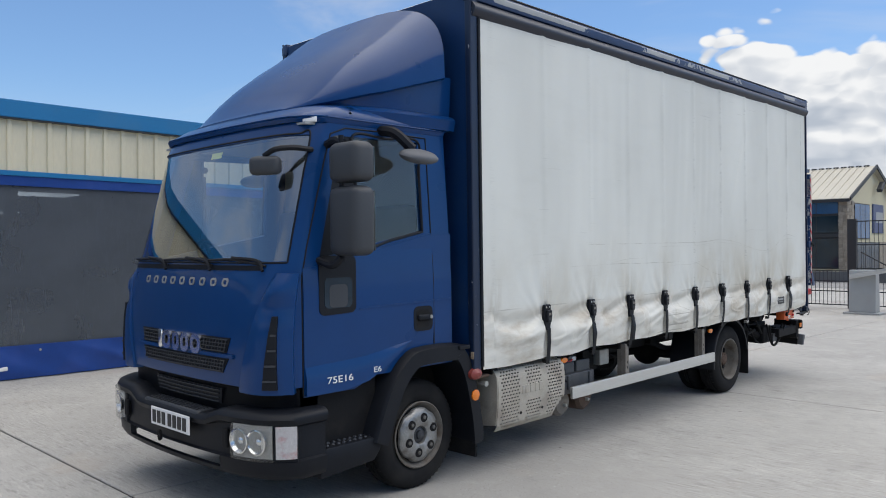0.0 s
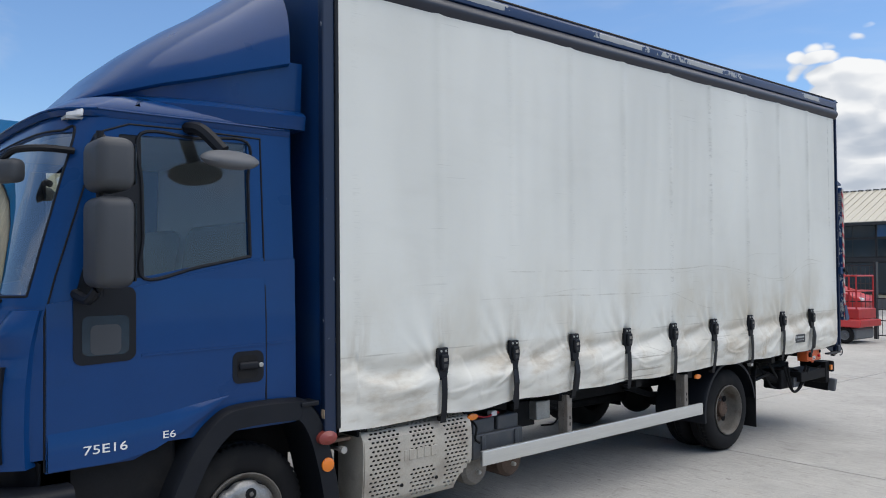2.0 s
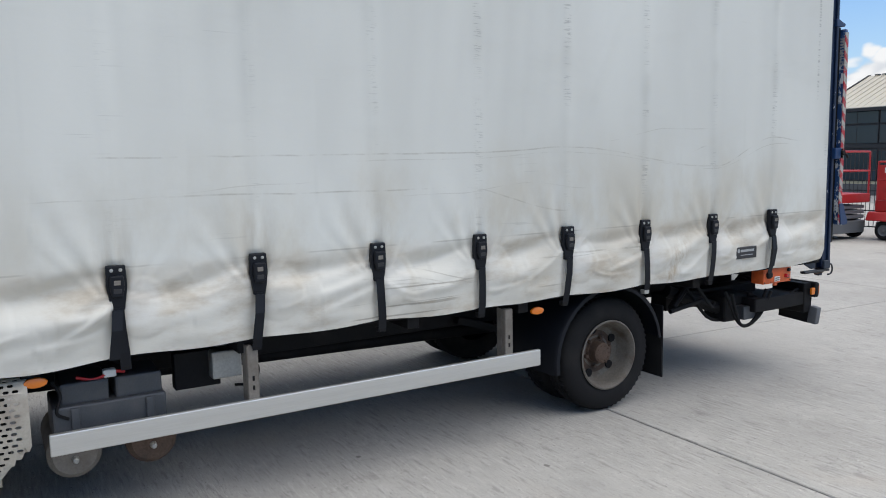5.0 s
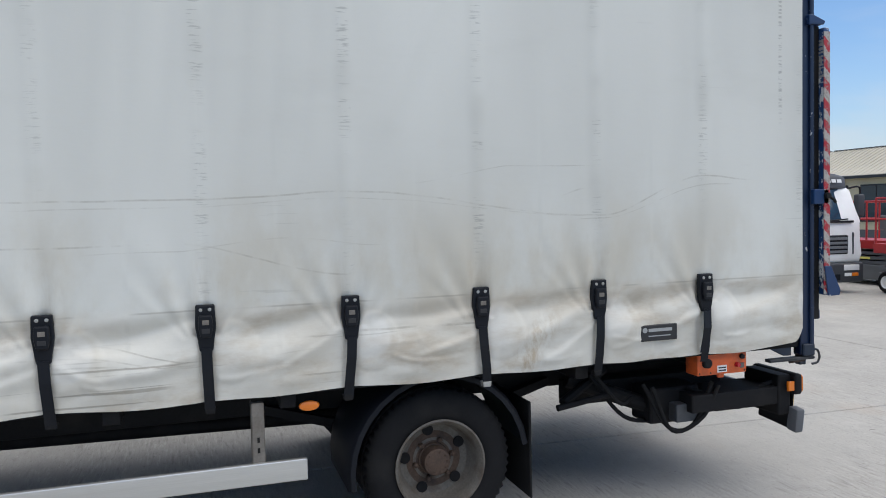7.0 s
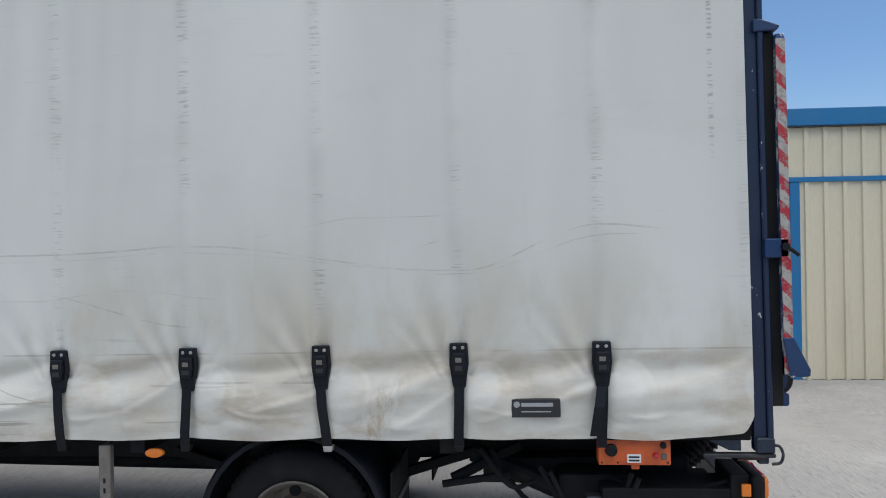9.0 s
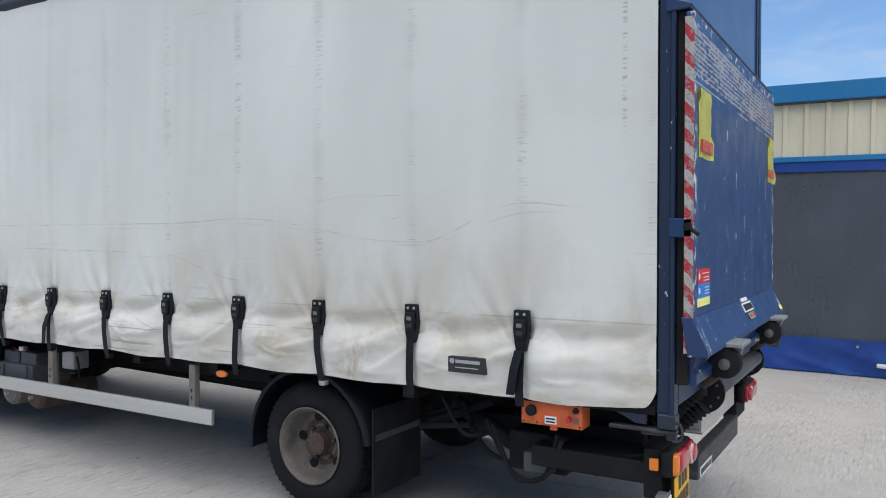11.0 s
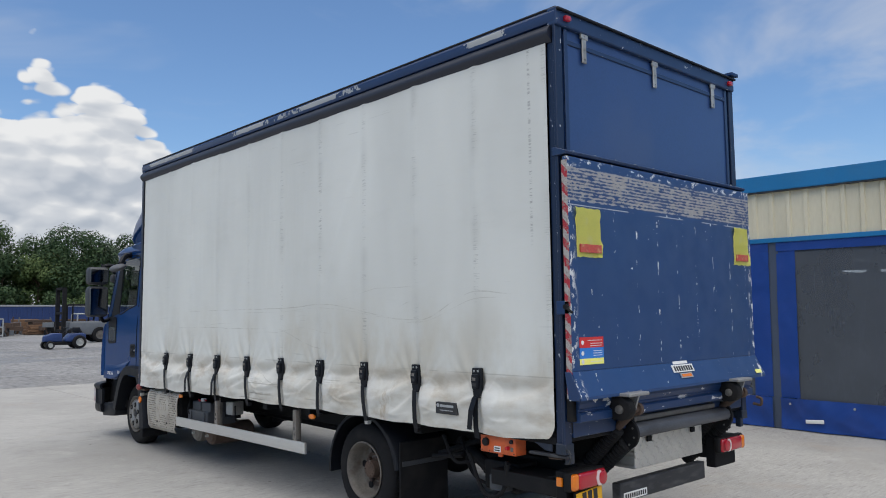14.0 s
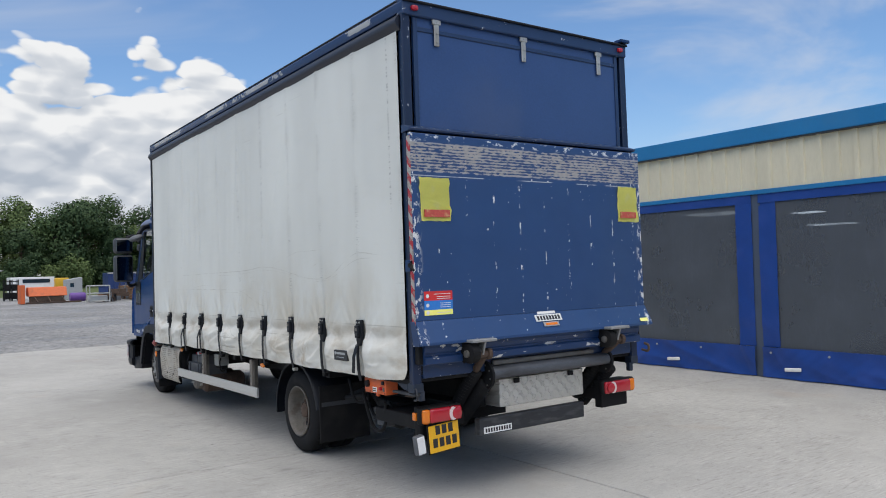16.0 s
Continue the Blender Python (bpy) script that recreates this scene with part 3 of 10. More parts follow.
    t.links.new(base, p.inputs["Base Color"])
    t.links.new(step(tex(3, 4, co), 0.3, 0.7, 0.40, 0.56), p.inputs["Roughness"])
    p.inputs["Specular IOR Level"].default_value = 0.3
    weave = tex(420, 1, co)
    crease = calc("ABSOLUTE", calc("SUBTRACT", tex(5, 4, mapped((1, 0.7, 1.4)), 0.6), 0.5))
    slack = calc("MULTIPLY", step(z, 1.5, 1.1), calc("MULTIPLY", crease, 3.0))
    bump_into(t, p, calc("ADD", calc("ADD", calc("MULTIPLY", weave, 0.1), slack), tex(14, 4, mapped((1, 0.4, 1.3)), 0.6)), 0.2, 0.005)
    return m


CURTAIN = curtain_material()


def chipped_material(name, paint, under, amount_lo, amount_hi, scale, stretch, rough=0.4, soft=5):
    """Paint with flakes gone down to the pale undercoat."""
    m, t, p, co, xyz, calc, tex, step, blend, mapped = graph(name)
    flakes = step(calc("ADD", tex(scale, soft, mapped(stretch), 0.65), calc("MULTIPLY", calc("SUBTRACT", tex(24, 3, co), 0.5), 0.05)), amount_lo, amount_hi)
    tone = tex(4, 3, co)
    base = blend(tone, tuple(c * 0.8 for c in paint), tuple(c * 1.25 for c in paint))
    t.links.new(blend(flakes, base, under), p.inputs["Base Color"])
    p.inputs["Roughness"].default_value = rough
    bump_into(t, p, flakes, 0.3, 0.001)
    return m



def rail_material():
    """Dark blue rail whose long strips of film have peeled to grey metal with torn ends."""
    m, t, p, co, xyz, calc, tex, step, blend, mapped = graph("peeling_roof_rail")
    torn = calc("MULTIPLY", calc("SUBTRACT", tex(16, 4, co, 0.6), 0.5), 0.14)
    strips = step(calc("SUBTRACT", calc("ADD", tex(1.0, 1, mapped((0, 0.85, 0), (3, 0, 0))), torn), step(xyz[1], 6.0, 11.5, 0.0, 0.09)), 0.47, 0.475)
    edge = calc("ADD", xyz[2], calc("MULTIPLY", torn, 0.10))
    strips = calc("MULTIPLY", strips, calc("MULTIPLY", step(edge, 3.655, 3.658), step(edge, 3.706, 3.703)))
    base = blend(tex(4, 3, co), (0.009, 0.028, 0.085), (0.014, 0.040, 0.115))
    t.links.new(blend(strips, base, blend(tex(9, 4, mapped((1, 0.5, 2))), (0.30, 0.31, 0.31), (0.42, 0.42, 0.41))), p.inputs["Base Color"])
    p.inputs["Roughness"].default_value = 0.4
    bump_into(t, p, strips, 0.3, 0.001)
    return m


ROOF_RAIL = rail_material()
POST_NAVY = chipped_material("chipped_post_navy", (0.0035, 0.014, 0.045), (0.50, 0.51, 0.52), 0.665, 0.68, 38, (1, 1, 0.45))
FRAME_BLUE = chipped_material("chipped_frame_blue", (0.010, 0.032, 0.092), (0.48, 0.49, 0.50), 0.66, 0.675, 34, (0.6, 1, 0.6))
# frame blue again for the front posts, darkened to carry the shade there
SHADED_NAVY = chipped_material("scratched_shaded_navy", (0.004, 0.014, 0.042), (0.42, 0.43, 0.44), 0.675, 0.69, 30, (1, 1, 0.3))


def platform_material():
    """Blue tail-lift skin: flakes along upright seams, and a ribbed band near the top where most of the paint is gone."""
    m, t, p, co, xyz, calc, tex, step, blend, mapped = graph("tail_lift_blue")
    x, z = xyz[0], xyz[2]
    tone = tex(3, 4, co)
    base = blend(tone, (0.012, 0.046, 0.140), (0.018, 0.062, 0.180))
    base = blend(calc("MULTIPLY", step(tex(0.9, 4, mapped((1, 1, 0.5), (2, 0, 3))), 0.5, 0.75), 0.35), base, (0.030, 0.068, 0.15))
    # planks meet at upright seams every 27 centimetres; the paint lifts along them
    across = calc("FRACT", calc("MULTIPLY", calc("ADD", x, 20.168), 3.656))
    seam = calc("ABSOLUTE", calc("SUBTRACT", calc("ADD", across, calc("MULTIPLY", calc("SUBTRACT", tex(9, 2, co), 0.5), 0.06)), 0.5))
    hair = calc("MULTIPLY", step(seam, 0.016, 0.006), step(tex(3.4, 4, mapped((2, 1, 1.6), (1, 0, 4)), 0.65), 0.585, 0.62))
    chips = calc("MULTIPLY", step(seam, 0.048, 0.02), step(tex(26, 3, mapped((1.4, 1, 0.65)), 0.65), 0.61, 0.625))
    chips = calc("MULTIPLY", chips, step(tex(2.0, 3, mapped((1, 1, 1.2), (5, 0, 0)), 0.6), 0.44, 0.52))
    dots = calc("MULTIPLY", step(tex(27, 2, mapped((1, 1, 0.75), (4, 0, 0)), 0.5), 0.735, 0.745), step(tex(2.4, 2, co), 0.42, 0.52))
    big = calc("MULTIPLY", step(tex(13, 3, mapped((1.1, 1, 0.8), (2, 0, 5)), 0.6), 0.68, 0.69), calc("MULTIPLY", step(z, 2.24, 2.36), step(z, 2.40, 2.39)))
    # ribbed wear band under the top edge, its ribs two centimetres apart
    band = calc("MULTIPLY", step(z, 2.385, 2.40), step(z, 2.625, 2.61))
    rib = calc("SINE", calc("MULTIPLY", calc("ADD", z, calc("MULTIPLY", tex(2.0, 1, co), 0.004)), 270.0))
    scuff = calc("ADD", tex(34, 4, mapped((0.55, 1, 1.5)), 0.75), calc("MULTIPLY", rib, 0.085))
    scuff = calc("ADD", scuff, calc("MULTIPLY", calc("SUBTRACT", tex(3.0, 3, mapped((1, 1, 2.5), (7, 0, 0))), 0.5), 0.35))
    worn = calc("MULTIPLY", band, step(scuff, 0.475, 0.50))
    edge = calc("MULTIPLY", step(calc("ABSOLUTE", calc("SUBTRACT", z, 2.655)), 0.035, 0.01), step(tex(22, 4, mapped((0.6, 1, 1)), 0.7), 0.56, 0.60))
    sides = calc("MULTIPLY", step(calc("ABSOLUTE", calc("ADD", x, 5.2)), 1.18, 1.25), step(tex(26, 4, mapped((1, 1, 0.5)), 0.7), 0.54, 0.57))
    weld = calc("MULTIPLY", step(calc("ABSOLUTE", calc("SUBTRACT", z, 2.364)), 0.005, 0.002), step(tex(3.0, 3, mapped((1, 1, 1), (3, 0, 1))), 0.44, 0.50))
    gone = hair
    for other in (chips, dots, big, worn, edge, sides, calc("MULTIPLY", weld, 0.6)):
        gone = calc("MAXIMUM", gone, other)
    bare = blend(tex(40, 3, co), (0.55, 0.56, 0.56), (0.78, 0.78, 0.76))
    bare = blend(band, bare, blend(tex(40, 3, co), (0.24, 0.225, 0.215), (0.44, 0.42, 0.40)))
    t.links.new(blend(gone, base, bare), p.inputs["Base Color"])
    t.links.new(step(tex(5, 4, co), 0.3, 0.7, 0.34, 0.50), p.inputs["Roughness"])
    bump_into(t, p, calc("SUBTRACT", 1.0, gone), 0.25, 0.001)
    return m


PLATFORM = platform_material()
HEEL_BLUE = chipped_material("worn_heel_blue", (0.009, 0.034, 0.105), (0.52, 0.52, 0.51), 0.61, 0.63, 11, (0.5, 1, 1.2))


def chevron_material():
    m, t, p, co, xyz, calc, tex, step, blend, mapped = graph("red_white_marking_tape")
    s = calc("FRACT", calc("MULTIPLY", calc("ADD", calc("ADD", xyz[2], calc("MULTIPLY", xyz[1], 1.0)), calc("MULTIPLY", xyz[0], 0.0)), 8.3))
    red = step(calc("ADD", s, calc("MULTIPLY", calc("SUBTRACT", tex(40, 3, co), 0.5), 0.5)), 0.47, 0.53)
    worn = step(tex(38, 5, co, 0.8), 0.52, 0.55)
    base = blend(red, (0.38, 0.36, 0.33), (0.38, 0.018, 0.03))
    t.links.new(blend(calc("MULTIPLY", worn, 0.8), base, (0.24, 0.21, 0.19)), p.inputs["Base Color"])
    p.inputs["Roughness"].default_value = 0.6
    return m


CHEVRON = chevron_material()


def tread_plate_material():
    m, t, p, co, xyz, calc, tex, step, blend, mapped = graph("tread_plate")
    a = calc("SINE", calc("MULTIPLY", calc("ADD", xyz[0], xyz[2]), 62.0))
    b = calc("SINE", calc("MULTIPLY", calc("SUBTRACT", xyz[0], xyz[2]), 62.0))
    bars = calc("MAXIMUM", calc("MULTIPLY", step(a, 0.6, 0.9), step(b, -0.5, 0.1)), calc("MULTIPLY", step(b, 0.6, 0.9), step(a, 0.1, -0.5)))
    t.links.new(blend(tex(5, 4, co), (0.52, 0.51, 0.48), (0.70, 0.69, 0.65)), p.inputs["Base Color"])
    p.inputs["Metallic"].default_value, p.inputs["Roughness"].default_value = 0.75, 0.4
    bump_into(t, p, bars, 1.0, 0.008)
    return m


TREAD = tread_plate_material()


def concrete_material():
    """Broom-finished yard concrete: grooves along x, worn smooth in patches, with pits, scuffs, oil drips and grime."""
    m, t, p, co, xyz, calc, tex, step, blend, mapped = graph("yard_concrete")
    broad = tex(0.30, 5, co, 0.6)
    base = blend(step(broad, 0.3, 0.7), (0.345, 0.334, 0.312), (0.445, 0.433, 0.405))
    mid = tex(1.7, 6, mapped((1, 1, 1), (3, 1, 0)), 0.68)
    base = blend(calc("MULTIPLY", step(mid, 0.50, 0.72), 0.40), base, (0.27, 0.265, 0.25))
    base = blend(calc("MULTIPLY", step(mid, 0.45, 0.28), 0.40), base, (0.56, 0.545, 0.51))
    # broom grooves, dark where dirt sits in them
    worn = step(tex(0.55, 4, mapped((1, 1, 1), (8, 2, 0)), 0.6), 0.36, 0.54, 0.15, 1.0)
    groove = tex(1.0, 2, mapped((5.5, 42.0, 1)), 0.55)
    broken = step(tex(5.0, 4, mapped((1, 2.4, 1), (4, 4, 0)), 0.65), 0.42, 0.60)
    fine = tex(1.0, 2, mapped((26.0, 150.0, 1), (0, 3, 0)), 0.6)
    lines = calc("MULTIPLY", calc("MULTIPLY", step(groove, 0.53, 0.62), worn), broken)
    base = blend(calc("MULTIPLY", lines, 0.42), base, (0.17, 0.165, 0.155))
    base = blend(calc("MULTIPLY", calc("MULTIPLY", step(groove, 0.46, 0.32), worn), 0.30), base, (0.60, 0.585, 0.55))
    base = blend(calc("MULTIPLY", step(fine, 0.52, 0.68), 0.28), base, (0.22, 0.215, 0.20))
    # grit and pits
    grit = step(tex(140, 2, co, 0.6), 0.50, 0.64)
    base = blend(calc("MULTIPLY", grit, 0.34), base, (0.20, 0.195, 0.185))
    pits = step(tex(52, 3, mapped((1, 1, 1), (5, 5, 0)), 0.6), 0.64, 0.68)
    base = blend(calc("MULTIPLY", pits, 0.75), base, (0.14, 0.135, 0.13))
    pale = step(tex(34, 3, mapped((0.7, 1.2, 1), (9, 2, 0)), 0.65), 0.65, 0.70)
    base = blend(calc("MULTIPLY", pale, 0.55), base, (0.66, 0.645, 0.61))
    # scuffs, drips and stones
    scuff = calc("MULTIPLY", step(tex(4.5, 5, mapped((0.45, 1.5, 1), (1, 7, 0)), 0.7), 0.62, 0.70), 0.5)
    base = blend(scuff, base, (0.25, 0.245, 0.235))
    rust = calc("MULTIPLY", step(tex(0.8, 3, mapped((1, 1, 1), (6, 6, 0))), 0.60, 0.72), 0.20)
    base = blend(rust, base, (0.42, 0.33, 0.25))
    oil = step(tex(1.25, 2, mapped((0.9, 1.1, 1), (7, 3, 0)), 0.35), 0.735, 0.775)
    base = blend(calc("MULTIPLY", oil, 0.42), base, (0.15, 0.145, 0.14))
    drips = step(tex(7.0, 2, mapped((1, 1, 1), (2, 6, 0)), 0.4), 0.775, 0.79)
    hairs = step(calc("ABSOLUTE", calc("SUBTRACT", tex(0.55, 5, mapped((1, 1, 1), (11, 4, 0)), 0.55), 0.5)), 0.004, 0.001)
    hairs = calc("MULTIPLY", hairs, step(tex(0.4, 2, mapped((1, 1, 1), (3, 9, 0))), 0.5, 0.56))
    base = blend(calc("MAXIMUM", calc("MULTIPLY", hairs, 0.12), calc("MULTIPLY", drips, 0.65)), base, (0.09, 0.085, 0.08))
    t.links.new(base, p.inputs["Base Color"])
    p.inputs["Roughness"].default_value = 0.85
    p.inputs["Specular IOR Level"].default_value = 0.3
    height = calc("ADD", calc("MULTIPLY", calc("MULTIPLY", groove, worn), 1.2), calc("ADD", calc("MULTIPLY", fine, 0.3), calc("SUBTRACT", calc("MULTIPLY", mid, 0.5), calc("MULTIPLY", pits, 0.5))))
    bump_into(t, p, height, 0.6, 0.007)
    return m


CONCRETE = concrete_material()


def gravel_material():
    m, t, p, co, xyz, calc, tex, step, blend, mapped = graph("grey_hardcore")
    base = blend(step(tex(0.16, 5, co, 0.6), 0.35, 0.65), (0.20, 0.197, 0.195), (0.30, 0.295, 0.29))
    stones = tex(5.5, 5, mapped((1, 0.55, 1)), 0.8)
    base = blend(calc("MULTIPLY", step(stones, 0.50, 0.62), 0.75), base, (0.105, 0.105, 0.108))
    base = blend(calc("MULTIPLY", step(stones, 0.45, 0.34), 0.6), base, (0.44, 0.435, 0.425))
    wet = step(tex(0.12, 3, mapped((1, 3, 1), (4, 2, 0)), 0.5), 0.56, 0.64)
    base = blend(calc("MULTIPLY", wet, 0.5), base, (0.13, 0.135, 0.14))
    t.links.new(base, p.inputs["Base Color"])
    t.links.new(step(wet, 0.0, 1.0, 0.88, 0.5), p.inputs["Roughness"])
    bump_into(t, p, stones, 0.9, 0.06)
    return m


GRAVEL = gravel_material()

# ---- shapes ----
def link_mesh(name, bm, material, smooth=False, angle=35):
    me = bpy.data.meshes.new(name)
    bmesh.ops.recalc_face_normals(bm, faces=bm.faces[:])
    if smooth:
        for f in bm.faces:
            f.smooth = True
        for e in bm.edges:
            e.smooth = len(e.link_faces) == 2 and e.calc_face_angle(0) < radians(angle)
    bm.to_mesh(me)
    bm.free()
    me.materials.append(material)
    return new(name, me)


BASES = {}


def thing(name, base, label, category, group="", place=None):
    """An empty at a thing's base. Parts are given in the thing's own coordinates; place moves the whole."""
    ob = new(name)
    ob.empty_display_size = 0.2
    ob.matrix_basis = (place or Matrix.Identity(4)) @ Matrix.Translation(base)
    BASES[ob.name] = Vector(base)
    return tagged(ob, label, category, group)


def part(name, bm, material, parent, label="", smooth=False, angle=35):
    ob = link_mesh(name, bm, material, smooth, angle)
    ob.parent = parent
    if parent.name in BASES:
        ob.matrix_parent_inverse = Matrix.Translation(-BASES[parent.name])
    if label:
        ob["label"] = label
    return ob


def lone(name, bm, material, label, category, group="", kind="", smooth=False, angle=35):
    return tagged(link_mesh(name, bm, material, smooth, angle), label, category, group, kind)


def again(name, ob, parent):
    """Another part on the same mesh."""
    c = new(name, ob.data)
    c.parent = parent
    if parent.name in BASES:
        c.matrix_parent_inverse = Matrix.Translation(-BASES[parent.name])
    return c


def add(bm, verts, faces):
    vs = [bm.verts.new(v) for v in verts]
    for f in faces:
        bm.faces.new([vs[i] for i in f])
    return vs


def box(x0, x1, y0, y1, z0, z1, bevel=0.0, seg=2, into=None):
    b = bmesh.new()
    c = [(x, y, z) for z in (z0, z1) for y in (y0, y1) for x in (x0, x1)]
    add(b, c, [(0, 2, 3, 1), (4, 5, 7, 6), (0, 1, 5, 4), (2, 6, 7, 3), (0, 4, 6, 2), (1, 3, 7, 5)])
    if bevel:
        bmesh.ops.bevel(b, geom=b.edges[:], offset=bevel, segments=seg, affect="EDGES", profile=0.5)
    return pour(into, b)


def pour(into, b):
    if into is None:
        return b
    me = bpy.data.meshes.new("tmp")
    b.to_mesh(me)
    b.free()
    into.from_mesh(me)
    bpy.data.meshes.remove(me)
    return into


def moved(b, m):
    bmesh.ops.transform(b, matrix=m, verts=b.verts[:])
    return b


def loft(rings, closed=True, caps=True, into=None):
    """Skin between rings of equal length."""
    b = bmesh.new()
    rows = [[b.verts.new(p) for p in r] for r in rings]
    n = len(rings[0])
    for a, c in zip(rows, rows[1:]):
        for i in range(n if closed else n - 1):
            j = (i + 1) % n
            b.faces.new((a[i], a[j], c[j], c[i]))
    if caps and closed:
        b.faces.new(rows[0])
        b.faces.new(rows[-1])
    return pour(into, b)


def shell(outer, inner, into=None, skip=None):
    """A plate between two grids of points, with its rim closed; skip(row, column) leaves openings."""
    b = bmesh.new()
    A = [[b.verts.new(p) for p in r] for r in outer]
    B = [[b.verts.new(p) for p in r] for r in inner]
    nr, nc = len(A) - 1, len(A[0]) - 1
    on = lambda r, c: 0 <= r < nr and 0 <= c < nc and not (skip and skip(r, c))
    for r in range(nr):
        for c in range(nc):
            if not on(r, c):
                continue
            b.faces.new((A[r][c], A[r][c + 1], A[r + 1][c + 1], A[r + 1][c]))
            b.faces.new((B[r][c], B[r + 1][c], B[r + 1][c + 1], B[r][c + 1]))
            for (dr, dc, u, v) in ((-1, 0, (r, c), (r, c + 1)), (1, 0, (r + 1, c + 1), (r + 1, c)), (0, -1, (r + 1, c), (r, c)), (0, 1, (r, c + 1), (r + 1, c + 1))):
                if not on(r + dr, c + dc):
                    b.faces.new((A[u[0]][u[1]], B[u[0]][u[1]], B[v[0]][v[1]], A[v[0]][v[1]]))
    return pour(into, b)


def prism(outline, axis, a, b_, bevel=0.0, seg=2, into=None):
    """An outline in the two other axes, drawn out along axis from a to b_."""
    def at(p, v):
        return (v, p[0], p[1]) if axis == "x" else (p[0], v, p[1]) if axis == "y" else (p[0], p[1], v)
    b = loft([[at(p, a) for p in outline], [at(p, b_) for p in outline]])
    if bevel:
        bmesh.ops.bevel(b, geom=b.edges[:], offset=bevel, segments=seg, affect="EDGES", profile=0.5)
    return pour(into, b)


def rod(p0, p1, r, n=12, r1=None, into=None):
    p0, p1 = Vector(p0), Vector(p1)
    d = (p1 - p0).normalized()
    u = d.orthogonal().normalized()
    v = d.cross(u)
    ring = lambda c, q: [c + (u * math.cos(k * math.tau / n) + v * math.sin(k * math.tau / n)) * q for k in range(n)]
    return loft([ring(p0, r), ring(p1, r if r1 is None else r1)], into=into)


def pipe(points, r, n=8, into=None):
    """A round tube along points, which are smoothed as a spline."""
    pts = [Vector(p) for p in points]
    if len(pts) > 2:
        fine = []
        ext = [pts[0] * 2 - pts[1], *pts, pts[-1] * 2 - pts[-2]]
        for i in range(1, len(ext) - 2):
            p0, p1, p2, p3 = ext[i - 1:i + 3]
            for k in range(6):
                s = k / 6
                fine.append(0.5 * ((2 * p1) + (p2 - p0) * s + (2 * p0 - 5 * p1 + 4 * p2 - p3) * s * s + (3 * p1 - p0 - 3 * p2 + p3) * s ** 3))
        pts = fine + [pts[-1]]
    rings, u = [], None
    for i, p in enumerate(pts):
        d = (pts[min(i + 1, len(pts) - 1)] - pts[max(i - 1, 0)]).normalized()
        u = d.orthogonal().normalized() if u is None else (u - d * u.dot(d)).normalized()
        v = d.cross(u)
        rings.append([p + (u * math.cos(k * math.tau / n) + v * math.sin(k * math.tau / n)) * r for k in range(n)])
    return loft(rings, into=into)


def beam(points, w, h, up=(0, 0, 1), into=None):
    """A flat-sided bar along points, w across and h high."""
    pts = [Vector(p) for p in points]
    rings = []
    for i, p in enumerate(pts):
        d = (pts[min(i + 1, len(pts) - 1)] - pts[max(i - 1, 0)]).normalized()
        s = d.cross(Vector(up)).normalized() * w / 2
        u = s.cross(d).normalized() * h / 2
        rings.append([p - s - u, p + s - u, p + s + u, p - s + u])
    return loft(rings, into=into)


def lathe(profile, centre, n=48, axis="x", wobble=None, into=None, caps=True):
    """Profile points (along the axis, radius) turned round centre; the ends are closed where the radius is small."""
    c = Vector(centre)
    rings = []
    for j, (a, r) in enumerate(profile):
        ring = []
        for k in range(n):
            q = r + (wobble(j, k) if wobble else 0)
            co_, si = q * math.cos(k * math.tau / n), q * math.sin(k * math.tau / n)
            ring.append(c + (Vector((a, co_, si)) if axis == "x" else Vector((co_, si, a)) if axis == "z" else Vector((co_, a, si))))
        rings.append(ring)
    return loft(rings, caps=caps, into=into)


def writing(text, size, depth=0.002):
    """The characters as a mesh in the xz plane, facing -y, with the lower left corner at the origin."""
    cu = bpy.data.curves.new("letters", "FONT")
    cu.body, cu.size, cu.extrude, cu.resolution_u = text, size, depth, 3
    ob = bpy.data.objects.new("letters", cu)
    scene.collection.objects.link(ob)
    me = bpy.data.meshes.new_from_object(ob.evaluated_get(bpy.context.evaluated_depsgraph_get()))
    b = bmesh.new()
    b.from_mesh(me)
    bpy.data.objects.remove(ob)
    bpy.data.meshes.remove(me)
    return moved(b, Matrix.Rotation(radians(90), 4, "X"))

# ---- the box truck: root, cab ----
TILT_TRUCK = Matrix.Translation((0, 0, EYE)) @ Matrix.Rotation(radians(0.7), 4, "X") @ Matrix.Translation((0, 0, -EYE))
XC, XK = -5.20, -5.13
truck = thing("curtain_sided_truck", (XC, 7.0, -0.09), "blue lorry with grubby white curtain sides and folded tail lift", "truck", place=TILT_TRUCK)


def tpart(name, bm, material, label="", smooth=False, angle=35, parent=None):
    return part(name, bm, material, parent or truck, label, smooth, angle)


def cab_front(z):
    """How far forward the cab's face stands at height z (its middle)."""
    for (z0, y0), (z1, y1) in zip(CAB_FACE, CAB_FACE[1:]):
        if z <= z1:
            return y0 + (y1 - y0) * (z - z0) / (z1 - z0)
    return CAB_FACE[-1][1]


CAB_FACE = [(0.70, 2.60), (0.80, 2.59), (1.00, 2.582), (1.20, 2.586), (1.40, 2.603), (1.53, 2.626), (1.60, 2.645), (2.55, 2.905), (2.66, 2.98), (2.80, 3.12)]
CAB_BACK = 4.25


def cab_half(z):
    return 1.08 if z < 1.5 else 1.08 - (z - 1.5) * 0.065


def face_bow(q):
    """How far the face falls back at q of the half width."""
    return 0.06 * q * q + 0.17 * q ** 12


